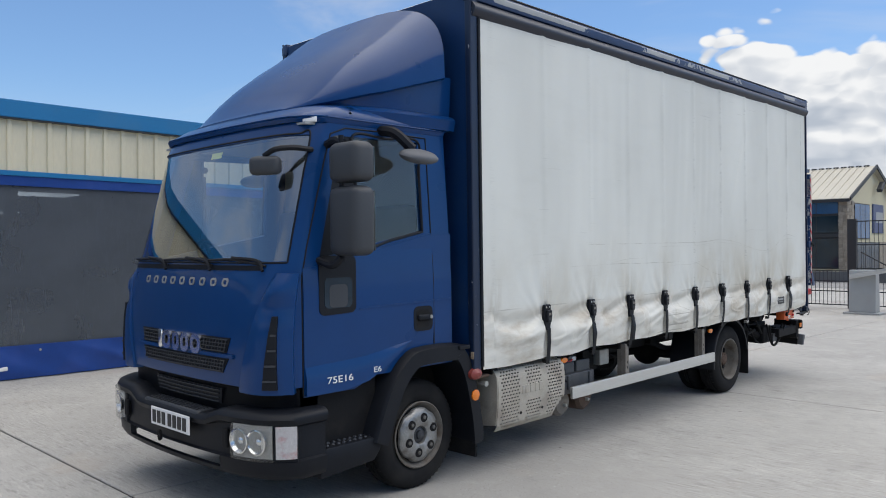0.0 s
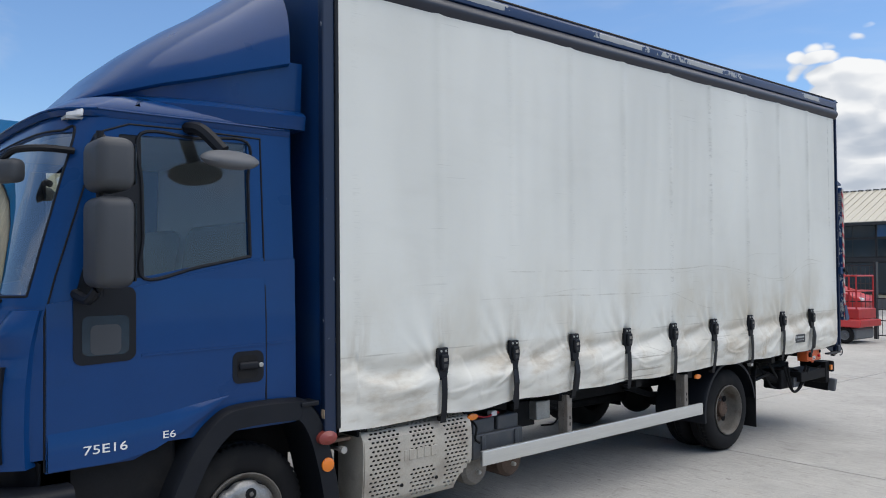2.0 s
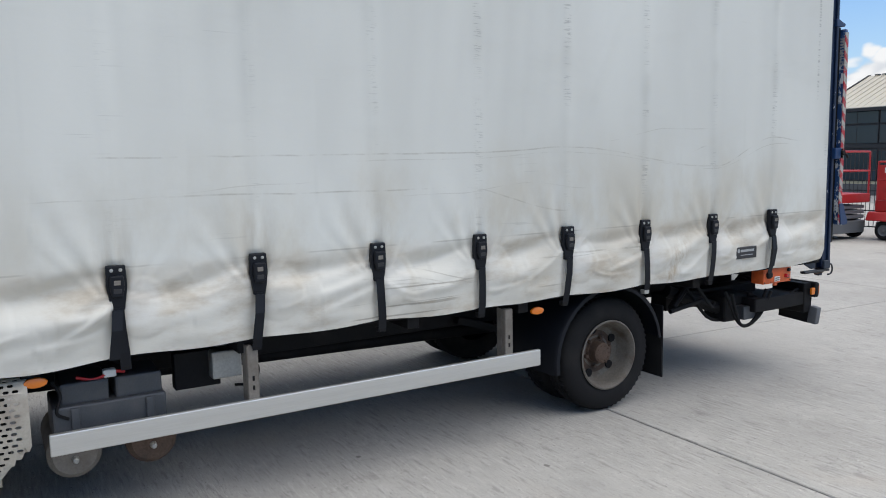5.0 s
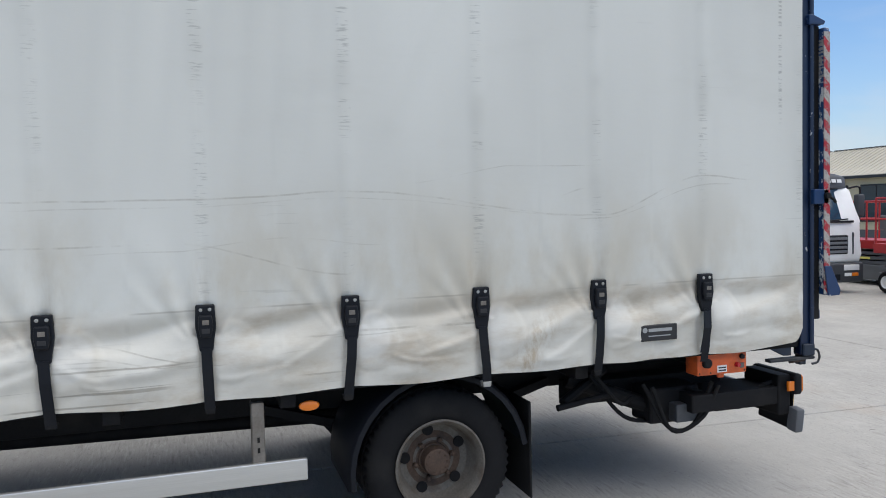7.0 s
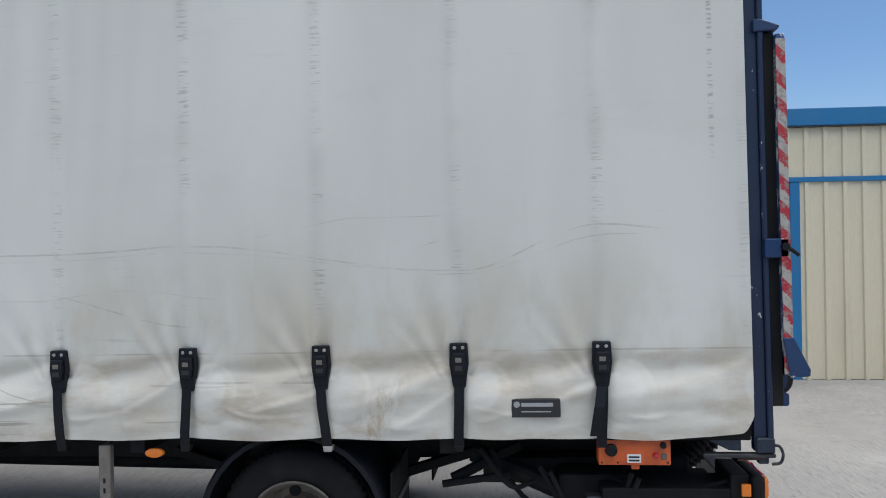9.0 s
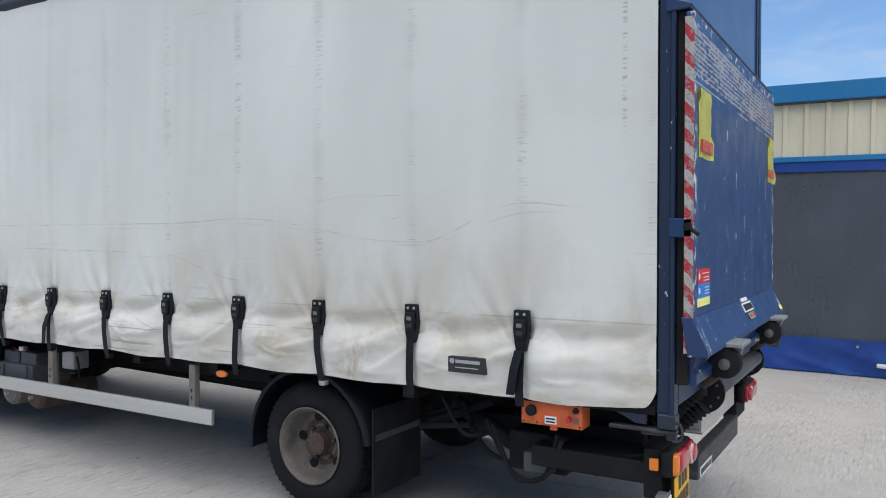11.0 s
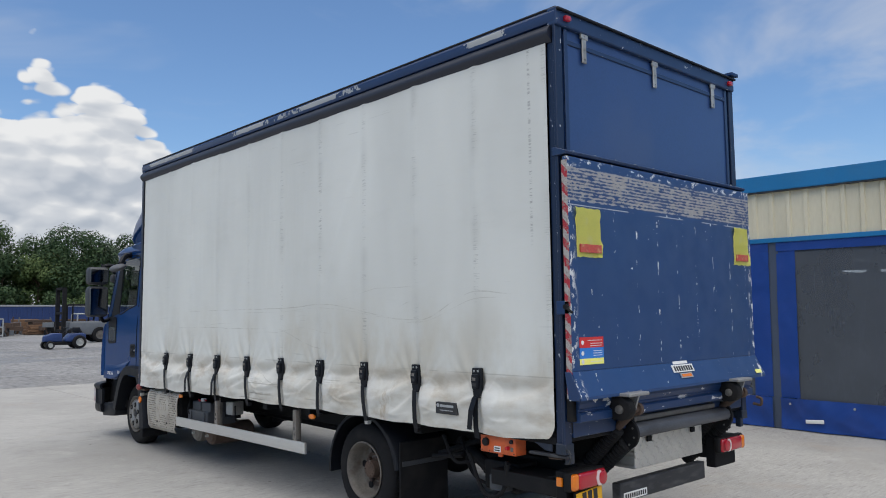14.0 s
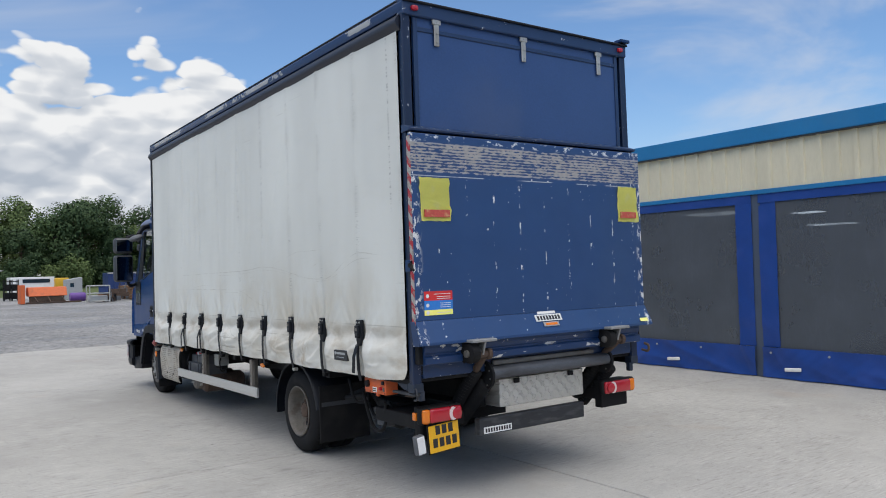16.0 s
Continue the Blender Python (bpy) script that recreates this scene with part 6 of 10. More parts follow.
def buckle(k):
    """Overcentre buckle, webbing strap and hook under the hem."""
    y, x, zt = BUCKLE_Y0 + k * BUCKLE_STEP, SIDE_X + 0.012, 1.262 - 0.032 * max(0, 7 - k) / 7
    lean = 0.02 * math.sin(k * 2.3)
    b = bmesh.new()
    prism([(y - 0.043, zt), (y + 0.043, zt), (y + 0.047, zt - 0.10), (y + 0.036, zt - 0.17), (y + 0.030, zt - 0.215), (y - 0.030, zt - 0.215), (y - 0.036, zt - 0.17), (y - 0.047, zt - 0.10)], "x", x - 0.01, x + 0.022, 0.006, 2, into=b)
    base = tpart("buckle", b, BLACK, "black overcentre buckle")
    b = bmesh.new()
    prism([(y - 0.030, zt - 0.045), (y + 0.030, zt - 0.045), (y + 0.034, zt - 0.10), (y + 0.024, zt - 0.15), (y - 0.024, zt - 0.15), (y - 0.034, zt - 0.10)], "x", x + 0.02, x + 0.045, 0.008, 2, into=b)
    tpart("lever", b, BLACK, parent=base)
    tpart("lever_slot", box(x + 0.044, x + 0.0465, y - 0.015, y + 0.015, zt - 0.090, zt - 0.068, 0.001, 1), LEG_STEEL, parent=base)
    tpart("lever_slot", box(x + 0.044, x + 0.0465, y - 0.018, y + 0.018, zt - 0.130, zt - 0.108, 0.001, 1), BAR_BLACK, parent=base)
    for d in (-0.02, 0.02):
        tpart("rivet", lathe([(0.0, 0.009), (0.004, 0.008), (0.005, 0.004)], (x + 0.021, y + d, zt - 0.022), 10), GALV, parent=base)
    w = 0.024
    pts = [(x + 0.028, y, zt - 0.20), (x + 0.030, y + lean * 0.3, zt - 0.30), (x + 0.022, y + lean, zt - 0.42), (x + 0.006, y + lean * 1.3, zt - 0.505)]
    b = bmesh.new()
    rings = [[(p[0], p[1] - w, p[2]), (p[0], p[1] + w, p[2]), (p[0] + 0.003, p[1] + w, p[2]), (p[0] + 0.003, p[1] - w, p[2])] for p in pts]
    loft(rings, into=b)
    tpart("strap", b, BLACK, "black webbing strap", parent=base)
    if k in (1, 8, 2):
        b = bmesh.new()
        t0 = (x + 0.034, y - 0.005, zt - 0.21)
        end = (x + 0.05, y - 0.035 - 0.01 * (k == 8), zt - 0.44)
        rings = []
        for f in (0, 0.4, 1):
            p = Vector(t0).lerp(Vector(end), f) + Vector((0.02 * math.sin(f * 3), 0, 0))
            rings.append([(p.x, p.y - w, p.z), (p.x, p.y + w, p.z), (p.x + 0.003, p.y + w, p.z), (p.x + 0.003, p.y - w, p.z)])
        loft(rings, into=b)
        tpart("strap_tail", b, BLACK, parent=base)
    if k < 8:
        tpart("strap_hook", prism([(y + lean * 1.3 - 0.026, 0.765), (y + lean * 1.3 + 0.026, 0.765), (y + lean * 1.3 + 0.02, 0.735), (y + lean * 1.3 - 0.02, 0.735)], "x", x - 0.03, x + 0.012, 0.003, 1), CHASSIS if k != 6 else GALV, parent=base)


for k in range(9):
    buckle(k)
# maker's label of the curtain, black with pale bars
yb = BUCKLE_Y0 + 7.36 * BUCKLE_STEP
lab = tpart("curtain_label", box(SIDE_X + 0.012, SIDE_X + 0.042, yb, yb + 0.235, 0.905, 0.995, 0.004, 1), BAR_BLACK, "small black label with pale bars")
tpart("label_bar", box(SIDE_X + 0.042, SIDE_X + 0.043, yb + 0.05, yb + 0.20, 0.957, 0.975), CARD, parent=lab)
tpart("label_bar", box(SIDE_X + 0.042, SIDE_X + 0.043, yb + 0.05, yb + 0.19, 0.930, 0.936), CARD, parent=lab)
tpart("label_mark", lathe([(0, 0.016), (0.002, 0.015)], (SIDE_X + 0.0405, yb + 0.028, 0.967), 14), CARD, parent=lab)
tpart("side_bearer", box(SIDE_X - 0.06, SIDE_X - 0.02, BODY_Y0 + 0.05, BODY_Y1 - 0.06, 0.782, 0.83, 0.004, 1), CHASSIS, "dark side bearer under the curtain")
tpart("side_bearer", box(FAR_X + 0.02, FAR_X + 0.06, BODY_Y0 + 0.05, BODY_Y1 - 0.05, 0.735, 0.80, 0.004, 1), CHASSIS)

# rear frame
RY = BODY_Y1
for s, x in ((1, SIDE_X), (-1, FAR_X)):
    xa, xb = sorted((x - s * 0.008, x - s * 0.06))
    tpart("rear_post", box(xa, xb, RY - 0.05, RY + 0.012, 0.735, ROOF_TOP - 0.02, 0.006), POST_NAVY, "chipped navy rear corner post")
    xa, xb = sorted((x + s * 0.010, x - s * 0.065))
    tpart("post_flange", box(xa, xb, RY + 0.009, RY + 0.036, 0.728, ROOF_TOP - 0.02, 0.005, 1), POST_NAVY, "scuffed edge flange of the rear post")
    xa, xb = sorted((x + s * 0.012, x - s * 0.08))
    tpart("post_foot", box(xa, xb, RY - 0.045, RY + 0.040, 0.728, 0.80, 0.006, 1), FOOT_STEEL, "scraped blue-grey post foot")
    xa, xb = sorted((x - s * 0.05, x - s * 0.095))
    tpart("post_lug", box(xa, xb, RY - 0.02, RY + 0.03, 0.662, 0.74, 0.008, 2), FOOT_STEEL)
    # the channel's black stands for the shade in the gap beside the post
    xa, xb = sorted((x - s * 0.01, x - s * 0.105))
    tpart("door_channel", box(xa, xb, RY + 0.036, RY + 0.090, 0.945, 2.70, 0.004, 1), CHASSIS, "steel channel blackened as a shaded gap")
    tpart("end_marker", box(x - s * 0.09 - 0.03, x - s * 0.09 + 0.03, RY + 0.05, RY + 0.085, ROOF_TOP - 0.095, ROOF_TOP - 0.055, 0.012, 2), RED_LENS, "small red marker lamp", True)
tpart("rear_header", box(FAR_X - 0.01, SIDE_X + 0.012, RY - 0.03, RY + 0.055, ROOF_TOP - 0.13, ROOF_TOP, 0.012), FRAME_BLUE, "chipped blue header rail")
tpart("gutter_lip", box(FAR_X - 0.012, SIDE_X + 0.014, RY + 0.05, RY + 0.075, ROOF_TOP - 0.03, ROOF_TOP - 0.012, 0.004, 1), BLACK)
tpart("end_bracket", box(FAR_X - 0.03, FAR_X + 0.09, RY + 0.0, RY + 0.09, ROOF_TOP, ROOF_TOP + 0.03, 0.006), BODY_BLUE)
tpart("upper_panel", box(FAR_X + 0.10, SIDE_X - 0.10, RY - 0.01, RY + 0.02, 2.60, ROOF_TOP - 0.11, 0.006), PANEL_BLUE, "plain blue upper rear panel")
b = bmesh.new()
for xx in (FAR_X + 0.115, SIDE_X - 0.115):
    box(xx - 0.02, xx + 0.02, RY + 0.018, RY + 0.032, 2.75, ROOF_TOP - 0.13, 0.004, 1, into=b)
box(FAR_X + 0.1, SIDE_X - 0.1, RY + 0.018, RY + 0.030, ROOF_TOP - 0.235, ROOF_TOP - 0.20, 0.004, 1, into=b)
tpart("panel_edging", b, FRAME_BLUE, "navy edging strips")
for x in (-4.27, -5.175, -6.085):
    hb = bmesh.new()
    box(x - 0.040, x + 0.040, RY + 0.03, RY + 0.048, 3.57, 3.62, 0.006, 2, into=hb)
    box(x - 0.024, x + 0.024, RY + 0.03, RY + 0.044, 3.40, 3.58, 0.005, 1, into=hb)
    hin = tpart("panel_hinge", hb, GALV, "worn steel strap hinge")
    for z in (3.43, 3.50, 3.595):
        tpart("bolt", lathe([(0.0, 0.008), (0.006, 0.007)], (x, RY + 0.045, z), 8, "y"), GALV, parent=hin)
tpart("canopy_rail", prism([(RY - 0.01, 2.70), (RY + 0.10, 2.705), (RY + 0.11, 2.725), (RY + 0.02, 2.76), (RY - 0.01, 2.76)], "x", FAR_X - 0.02, SIDE_X + 0.02, 0.004, 1), FRAME_BLUE, "blue weather rail over the tail lift")
for i in range(10):
    tpart("rail_rivet", lathe([(0, 0.008), (0.005, 0.007)], (FAR_X + 0.15 + i * 0.245, RY + 0.062, 2.742), 8, "y"), GALV)
tpart("lower_closing_panel", box(FAR_X + 0.03, SIDE_X - 0.03, RY + 0.0, RY + 0.03, 0.86, 2.70, 0.004, 1), CHASSIS)
tpart("rear_sill", box(FAR_X + 0.08, SIDE_X - 0.08, RY - 0.05, RY + 0.035, 0.83, 0.935, 0.008), FRAME_BLUE, "scuffed blue rear sill")
# side post behind the curtain edge, with latch
tpart("latch_bracket", box(SIDE_X - 0.03, SIDE_X + 0.036, RY + 0.01, RY + 0.12, 1.64, 1.73, 0.006), BODY_BLUE, "blue latch bracket")
b = bmesh.new()
pipe([(SIDE_X + 0.04, RY + 0.105, 1.69), (SIDE_X + 0.055, RY + 0.13, 1.67), (SIDE_X + 0.05, RY + 0.155, 1.65)], 0.009, 8, into=b)
lathe([(0, 0.020), (0.02, 0.018)], (SIDE_X + 0.036, RY + 0.10, 1.69), 14, into=b)
tpart("latch_handle", b, CHASSIS, "black latch handle", True)

# folded tail-lift platform: slab, tapered toe, marking tape, stickers
PY = RY + 0.085
slab = tpart("tail_lift_platform", box(FAR_X - 0.03, SIDE_X + 0.03, PY, PY + 0.04, 1.27, 2.685, 0.006), PLATFORM, "blue tail-lift platform with flaked paint")
toe = loft([[(FAR_X - 0.03, PY, 1.27), (SIDE_X + 0.03, PY, 1.27), (SIDE_X + 0.03, PY + 0.04, 1.27), (FAR_X - 0.03, PY + 0.04, 1.27)],
            [(FAR_X - 0.05, PY + 0.02, 1.115), (SIDE_X + 0.04, PY + 0.02, 1.115), (SIDE_X + 0.04, PY + 0.110, 1.112), (FAR_X - 0.05, PY + 0.110, 1.112)],
            [(FAR_X - 0.05, PY + 0.02, 1.092), (SIDE_X + 0.04, PY + 0.02, 1.092), (SIDE_X + 0.04, PY + 0.110, 1.092), (FAR_X - 0.05, PY + 0.110, 1.092)]])
tpart("platform_toe", toe, PLATFORM, "tapered blue loading lip", parent=slab)
tpart("platform_end", prism([(PY - 0.01, 1.27), (PY + 0.040, 1.27), (PY + 0.112, 1.118), (PY + 0.104, 1.090), (PY + 0.02, 1.086)], "x", SIDE_X + 0.04, SIDE_X + 0.048, 0.003, 1), HEEL_BLUE, parent=slab)
tpart("marking_tape", box(SIDE_X + 0.03, SIDE_X + 0.036, PY - 0.002, PY + 0.04, 1.10, 2.66), CHEVRON, "worn red and white marking tape", parent=slab)
YS = PY + 0.0405


def sheet(x0, x1, z0, z1, material, label="", up_to=0.003, nm="sticker", skew=0.0):
    b = loft([[(x0, YS, z0), (x1, YS, z0), (x1, YS + up_to, z0), (x0, YS + up_to, z0)], [(x0 + skew, YS, z1), (x1 + skew, YS, z1), (x1 + skew, YS + up_to, z1), (x0 + skew, YS + up_to, z1)]])
    return tpart(nm, b, material, label, parent=slab)


def torn_sheet(x0, x1, z0, z1, seed):
    """A yellow sheet with ragged edges and curled corners."""
    rows = []
    for j in range(9):
        z = z0 + (z1 - z0) * j / 8
        row = []
        for i in range(9):
            q = i / 8
            x = x0 + (x1 - x0) * q + 0.012 * noise.noise((seed, z * 14, q * 3)) * (1 if i in (0, 8) else 0.3) + (0.018 * max(0, j - 5) / 3 if i == 8 and seed < 3 else 0)
            curl = 0.003 + 0.006 * abs(noise.noise((seed + 2, q * 3, j * 0.5))) + (0.014 if (i == 0 and j < 3) or (i == 8 and j > 6) else 0)
            row.append((x, YS + curl, z + 0.010 * noise.noise((seed + 5, q * 5, 1.0)) * (1 if j in (0, 8) else 0)))
        rows.append(row)
    b = loft(rows, closed=False)
    bmesh.ops.solidify(b, geom=b.faces[:], thickness=0.0015)
    return tpart("warning_sheet", b, STICKER_YELLOW, "torn yellow warning sheet", True, parent=slab)


torn_sheet(-4.275, -4.005, 2.02, 2.35, 1.0)
sheet(-4.265, -4.035, 2.05, 2.105, FADED_RED, "faded red bar on the sheet", 0.016)
torn_sheet(-6.42, -6.16, 2.04, 2.36, 6.0)
sheet(-6.39, -6.19, 2.075, 2.13, FADED_RED, "faded red bar on the sheet", 0.016)
sheet(-4.27, -4.01, 1.420, 1.490, BAR_RED, "red band of the safety label")
sheet(-4.27, -4.01, 1.350, 1.420, BAR_BLUE, "blue band of the safety label")
sheet(-4.27, -4.01, 1.310, 1.350, STICKER_YELLOW, "yellow band of the safety label")
for z in (1.470, 1.450, 1.435, 1.400, 1.385, 1.370, 1.330):
    sheet(-4.25, -4.095 - 0.03 * ((z * 1000) % 3), z - 0.004, z, BAR_WHITE, up_to=0.0045, nm="print_line")
for x in (-4.04,):
    for z in (1.455, 1.385, 1.330):
        tpart("print_mark", lathe([(0, 0.016), (0.0045, 0.014)], (x, YS, z), 12, "y"), BAR_WHITE, parent=slab)
# labels over the toe
def toe_sheet(x0, x1, t0, t1, material, nm="label", lift=0.004):
    p = lambda t, o: Vector((0, PY + 0.04 + 0.078 * t, 1.27 - 0.158 * t)) + Vector((0, 0.90, 0.44)) * o
    a, b_ = p(t0, 0.0), p(t1, 0.0)
    c, d = p(t0, lift), p(t1, lift)
    bm = loft([[(x0, a.y, a.z), (x1, a.y, a.z), (x1, c.y, c.z), (x0, c.y, c.z)], [(x0, b_.y, b_.z), (x1, b_.y, b_.z), (x1, d.y, d.z), (x0, d.y, d.z)]])
    return tpart(nm, bm, material, parent=slab)


toe_sheet(-5.33, -5.13, -0.06, 0.08, BAR_WHITE)
toe_sheet(-5.38, -5.09, 0.12, 0.45, BAR_WHITE, lift=0.006)
for k in range(8):
    toe_sheet(-5.36 + k * 0.033, -5.338 + k * 0.033, 0.18, 0.40, BAR_BLACK, "print_bar", 0.008)
toe_sheet(-5.33, -5.16, 0.50, 0.72, GALV)
toe_sheet(-5.31, -5.18, 0.55, 0.67, AMBER, "print_bar", 0.006)
toe_sheet(-6.43, -6.33, 0.72, 0.9, STICKER_YELLOW)
# platform foot: lower blue box under the lip
heel = [(RY + 0.03, 0.938), (RY + 0.118, 0.938), (RY + 0.126, 0.946), (RY + 0.126, 0.992), (RY + 0.116, 1.000), (RY + 0.104, 1.006), (RY + 0.104, 1.020), (RY + 0.112, 1.028), (RY + 0.122, 1.060), (RY + 0.122, 1.086), (RY + 0.03, 1.086)]
tpart("platform_heel", prism(heel, "x", FAR_X + 0.05, SIDE_X - 0.045), HEEL_BLUE, "ribbed blue platform heel with worn edges")

# lift gear below: beam, hinge knuckles, rams in bellows, plated box
tpart("lift_beam", prism([(RY - 0.08, 0.800), (RY + 0.02, 0.868), (RY + 0.085, 0.864), (RY + 0.118, 0.846), (RY + 0.130, 0.812), (RY + 0.122, 0.782), (RY + 0.095, 0.766), (RY - 0.08, 0.745)], "x", -5.99, -4.66, 0.012, 2), LIFT_STEEL, "scraped dark grey lift beam", True)
tpart("beam_ledge", box(-5.84, -4.70, RY + 0.0, RY + 0.07, 0.872, 0.912, 0.006, 1), STEEL_DULL, "dusty ledge over the lift beam")
for x, ram_x, cheek_x in ((-4.455, -0.09, -4.645), (-5.965, -0.03, -6.005)):
    disc = [(RY + 0.185 + 0.080 * math.cos(radians(a)), 1.005 + 0.080 * math.sin(radians(a))) for a in range(-120, 60, 15)]
    arm_ = tpart("hinge_arm", prism(disc + [(RY + 0.20, 1.085), (RY + 0.10, 1.085), (RY + 0.05, 1.06), (RY + 0.05, 0.955)], "x", x + 0.025, x + 0.105, 0.012, 2), CHASSIS, "greasy black hinge knuckle", True)
    tpart("hinge_bolt", lathe([(0, 0.030), (0.016, 0.028), (0.022, 0.012)], (x + 0.105, RY + 0.185, 1.0), 12), STEEL_DULL, parent=arm_, smooth=True)
    tpart("hinge_plate", box(x - 0.125, x + 0.115, RY + 0.12, RY + 0.275, 1.087, 1.110, 0.005, 1), HINGE_STEEL, "scraped bright hinge plate", parent=arm_)
    tpart("plate_flange", prism([(RY + 0.13, 1.088), (RY + 0.262, 1.088), (RY + 0.225, 0.985), (RY + 0.175, 0.985)], "x", x - 0.03, x - 0.012, 0.004, 1), HINGE_STEEL, parent=arm_)
    tpart("hinge_pin", rod((x - 0.105, RY + 0.195, 0.988), (x + 0.03, RY + 0.195, 0.988), 0.028, 14), RUST, parent=arm_, smooth=True)
    tpart("pin_collar", lathe([(-0.016, 0.044), (0.016, 0.044), (0.018, 0.036), (0.018, 0.02)], (x - 0.09, RY + 0.195, 0.988), 18), RUST, parent=arm_, smooth=True)
    tpart("push_rod", rod((x - 0.055, RY + 0.185, 0.975), (x + ram_x, RY + 0.02, 0.842), 0.030, 14), RUST, parent=arm_, smooth=True)
    cheek = lathe([(-0.012, 0.115), (0.012, 0.115), (0.014, 0.105), (0.014, 0.02)], (cheek_x, RY + 0.02, 0.795), 28)
    ck = tpart("beam_cheek", cheek, CHASSIS, "round black cheek plate", True)
    for k in range(5):
        a = radians(-60 + 45 * k)
        tpart("cheek_bolt", lathe([(0, 0.010), (0.018, 0.008)], (cheek_x, RY + 0.02 + 0.085 * math.cos(a), 0.795 + 0.085 * math.sin(a)), 6), STEEL_DULL, parent=ck)
    for dx, dz in ((ram_x, 0.0), (ram_x - 0.095, -0.115)):
        ram = bmesh.new()
        p0, p1 = Vector((x + dx - 0.03, RY - 0.38, 0.44 + dz * 0.6)), Vector((x + dx, RY + 0.03, 0.848 + dz))
        d = p1 - p0
        u, v = Vector((1, 0, 0)), d.normalized().cross(Vector((1, 0, 0)))
        rings = []
        for k in range(37):
            r = 0.060 if k % 2 else 0.045
            c = p0 + d * (k / 36)
            rings.append([c + (u * math.cos(q * math.tau / 16) + v * math.sin(q * math.tau / 16)) * r for q in range(16)])
        loft(rings, into=ram)
        tpart("ram_bellows", ram, RUBBER, "black ribbed bellows", True, 20)
gear = tpart("control_box", box(-5.78, -4.82, RY - 0.22, RY - 0.02, 0.512, 0.742, 0.008), TREAD, "bright tread-plate box")
for x in (-5.0, -5.62):
    tpart("box_catch", box(x - 0.03, x + 0.03, RY - 0.021, RY - 0.005, 0.695, 0.735, 0.004, 1), CHASSIS, parent=gear)
tpart("underrun_bar", box(-5.75, -4.58, RY - 0.06, RY + 0.01, 0.318, 0.452, 0.008), DARK_STEEL, "dark steel underrun bar")
tpart("bar_label", box(-4.91, -4.62, RY + 0.01, RY + 0.013, 0.328, 0.380), BAR_WHITE, "white maker's label with dark bars")
for k in range(10):
    tpart("print_bar", box(-4.895 + k * 0.027, -4.878 + k * 0.027, RY + 0.013, RY + 0.0145, 0.338, 0.370), BAR_BLACK)
for s, x0, x1 in ((1, -4.40, -4.025), (-1, -6.41, -6.01)):
    o, e = (x1, x0) if s > 0 else (x0, x1)
    lampu = tpart("rear_lamp", box(x0 - 0.008, x1 + 0.008, RY - 0.05, RY + 0.012, 0.475, 0.605, 0.02, 3), CHASSIS, "rear lamp cluster, amber and red", True)
    spans = {"amber_lens": (o - s * 0.004, o - s * 0.075), "red_lens": (o - s * 0.068, e + s * 0.10), "stop_lens": (e + s * 0.108, e + s * 0.004)}
    for lens, ends in spans.items():
        a0, a1 = sorted(ends)
        tpart(lens, box(a0, a1, RY, RY + (0.040 if lens == "red_lens" else 0.034), 0.484, 0.594, 0.022, 4), AMBER if lens == "amber_lens" else RED_LENS, parent=lampu, smooth=True)
    bb = lathe([(0.0, 0.053), (0.008, 0.050)], (e + s * 0.095, RY + 0.036, 0.539), 24, "y")
    moved(bb, Matrix.Translation((e + s * 0.095, 0, 0.539)) @ Matrix.Diagonal((0.72, 1, 1, 1)) @ Matrix.Translation((-(e + s * 0.095), 0, -0.539)))
    tpart("reverse_lens", bb, PINK_LENS, parent=lampu)
    tpart("stop_lens", lathe([(0.0, 0.047), (0.012, 0.043), (0.018, 0.025)], (e + s * 0.062, RY + 0.036, 0.539), 24, "y"), RED_LENS, parent=lampu, smooth=True)
    tpart("side_lens", box(o - 0.01, o + 0.012, RY - 0.10, RY - 0.055, 0.505, 0.565, 0.006), AMBER, parent=lampu)
    tpart("lamp_bracket", box(x0 + 0.03, x1 - 0.03, RY - 0.14, RY - 0.05, 0.35, 0.60, 0.01), CHASSIS)
    tpart("chassis_stub", box(x0 + 0.05, x1 - 0.04, RY - 0.75, RY - 0.10, 0.42, 0.53, 0.01), CHASSIS)
tpart("plate_backing", moved(box(-0.15, 0.15, -0.016, -0.006, -0.115, 0.115, 0.004, 1), Matrix.Translation((-4.235, RY + 0.005, 0.365)) @ Matrix.Rotation(radians(4), 4, "Y")), CHASSIS, "black plate backing")
rp = tpart("rear_plate", moved(box(-0.14, 0.14, -0.005, 0.005, -0.105, 0.105, 0.004, 1), Matrix.Translation((-4.235, RY + 0.005, 0.365)) @ Matrix.Rotation(radians(4), 4, "Y")), YELLOW, "yellow rear number plate with dark bars")
for row, n, z in ((0, 3, 0.03), (1, 4, -0.065)):
    for k in range(n):
        w = 0.06 * n
        xk = -w / 2 + 0.06 * k + 0.008
        bb = box(xk, xk + 0.042, 0.005, 0.0075, z, z + 0.068)
        tpart("plate_bar", moved(bb, Matrix.Translation((-4.235, RY + 0.005, 0.365)) @ Matrix.Rotation(radians(4), 4, "Y")), BAR_BLACK, parent=rp)
wl = tpart("work_lamp", moved(box(-0.04, 0.04, -0.03, 0.03, -0.075, 0.075, 0.012, 2), Matrix.Translation((-4.03, RY - 0.035, 0.325)) @ Matrix.Rotation(radians(8), 4, "Y")), PALE_PLASTIC, "small grey-bodied work lamp", True)
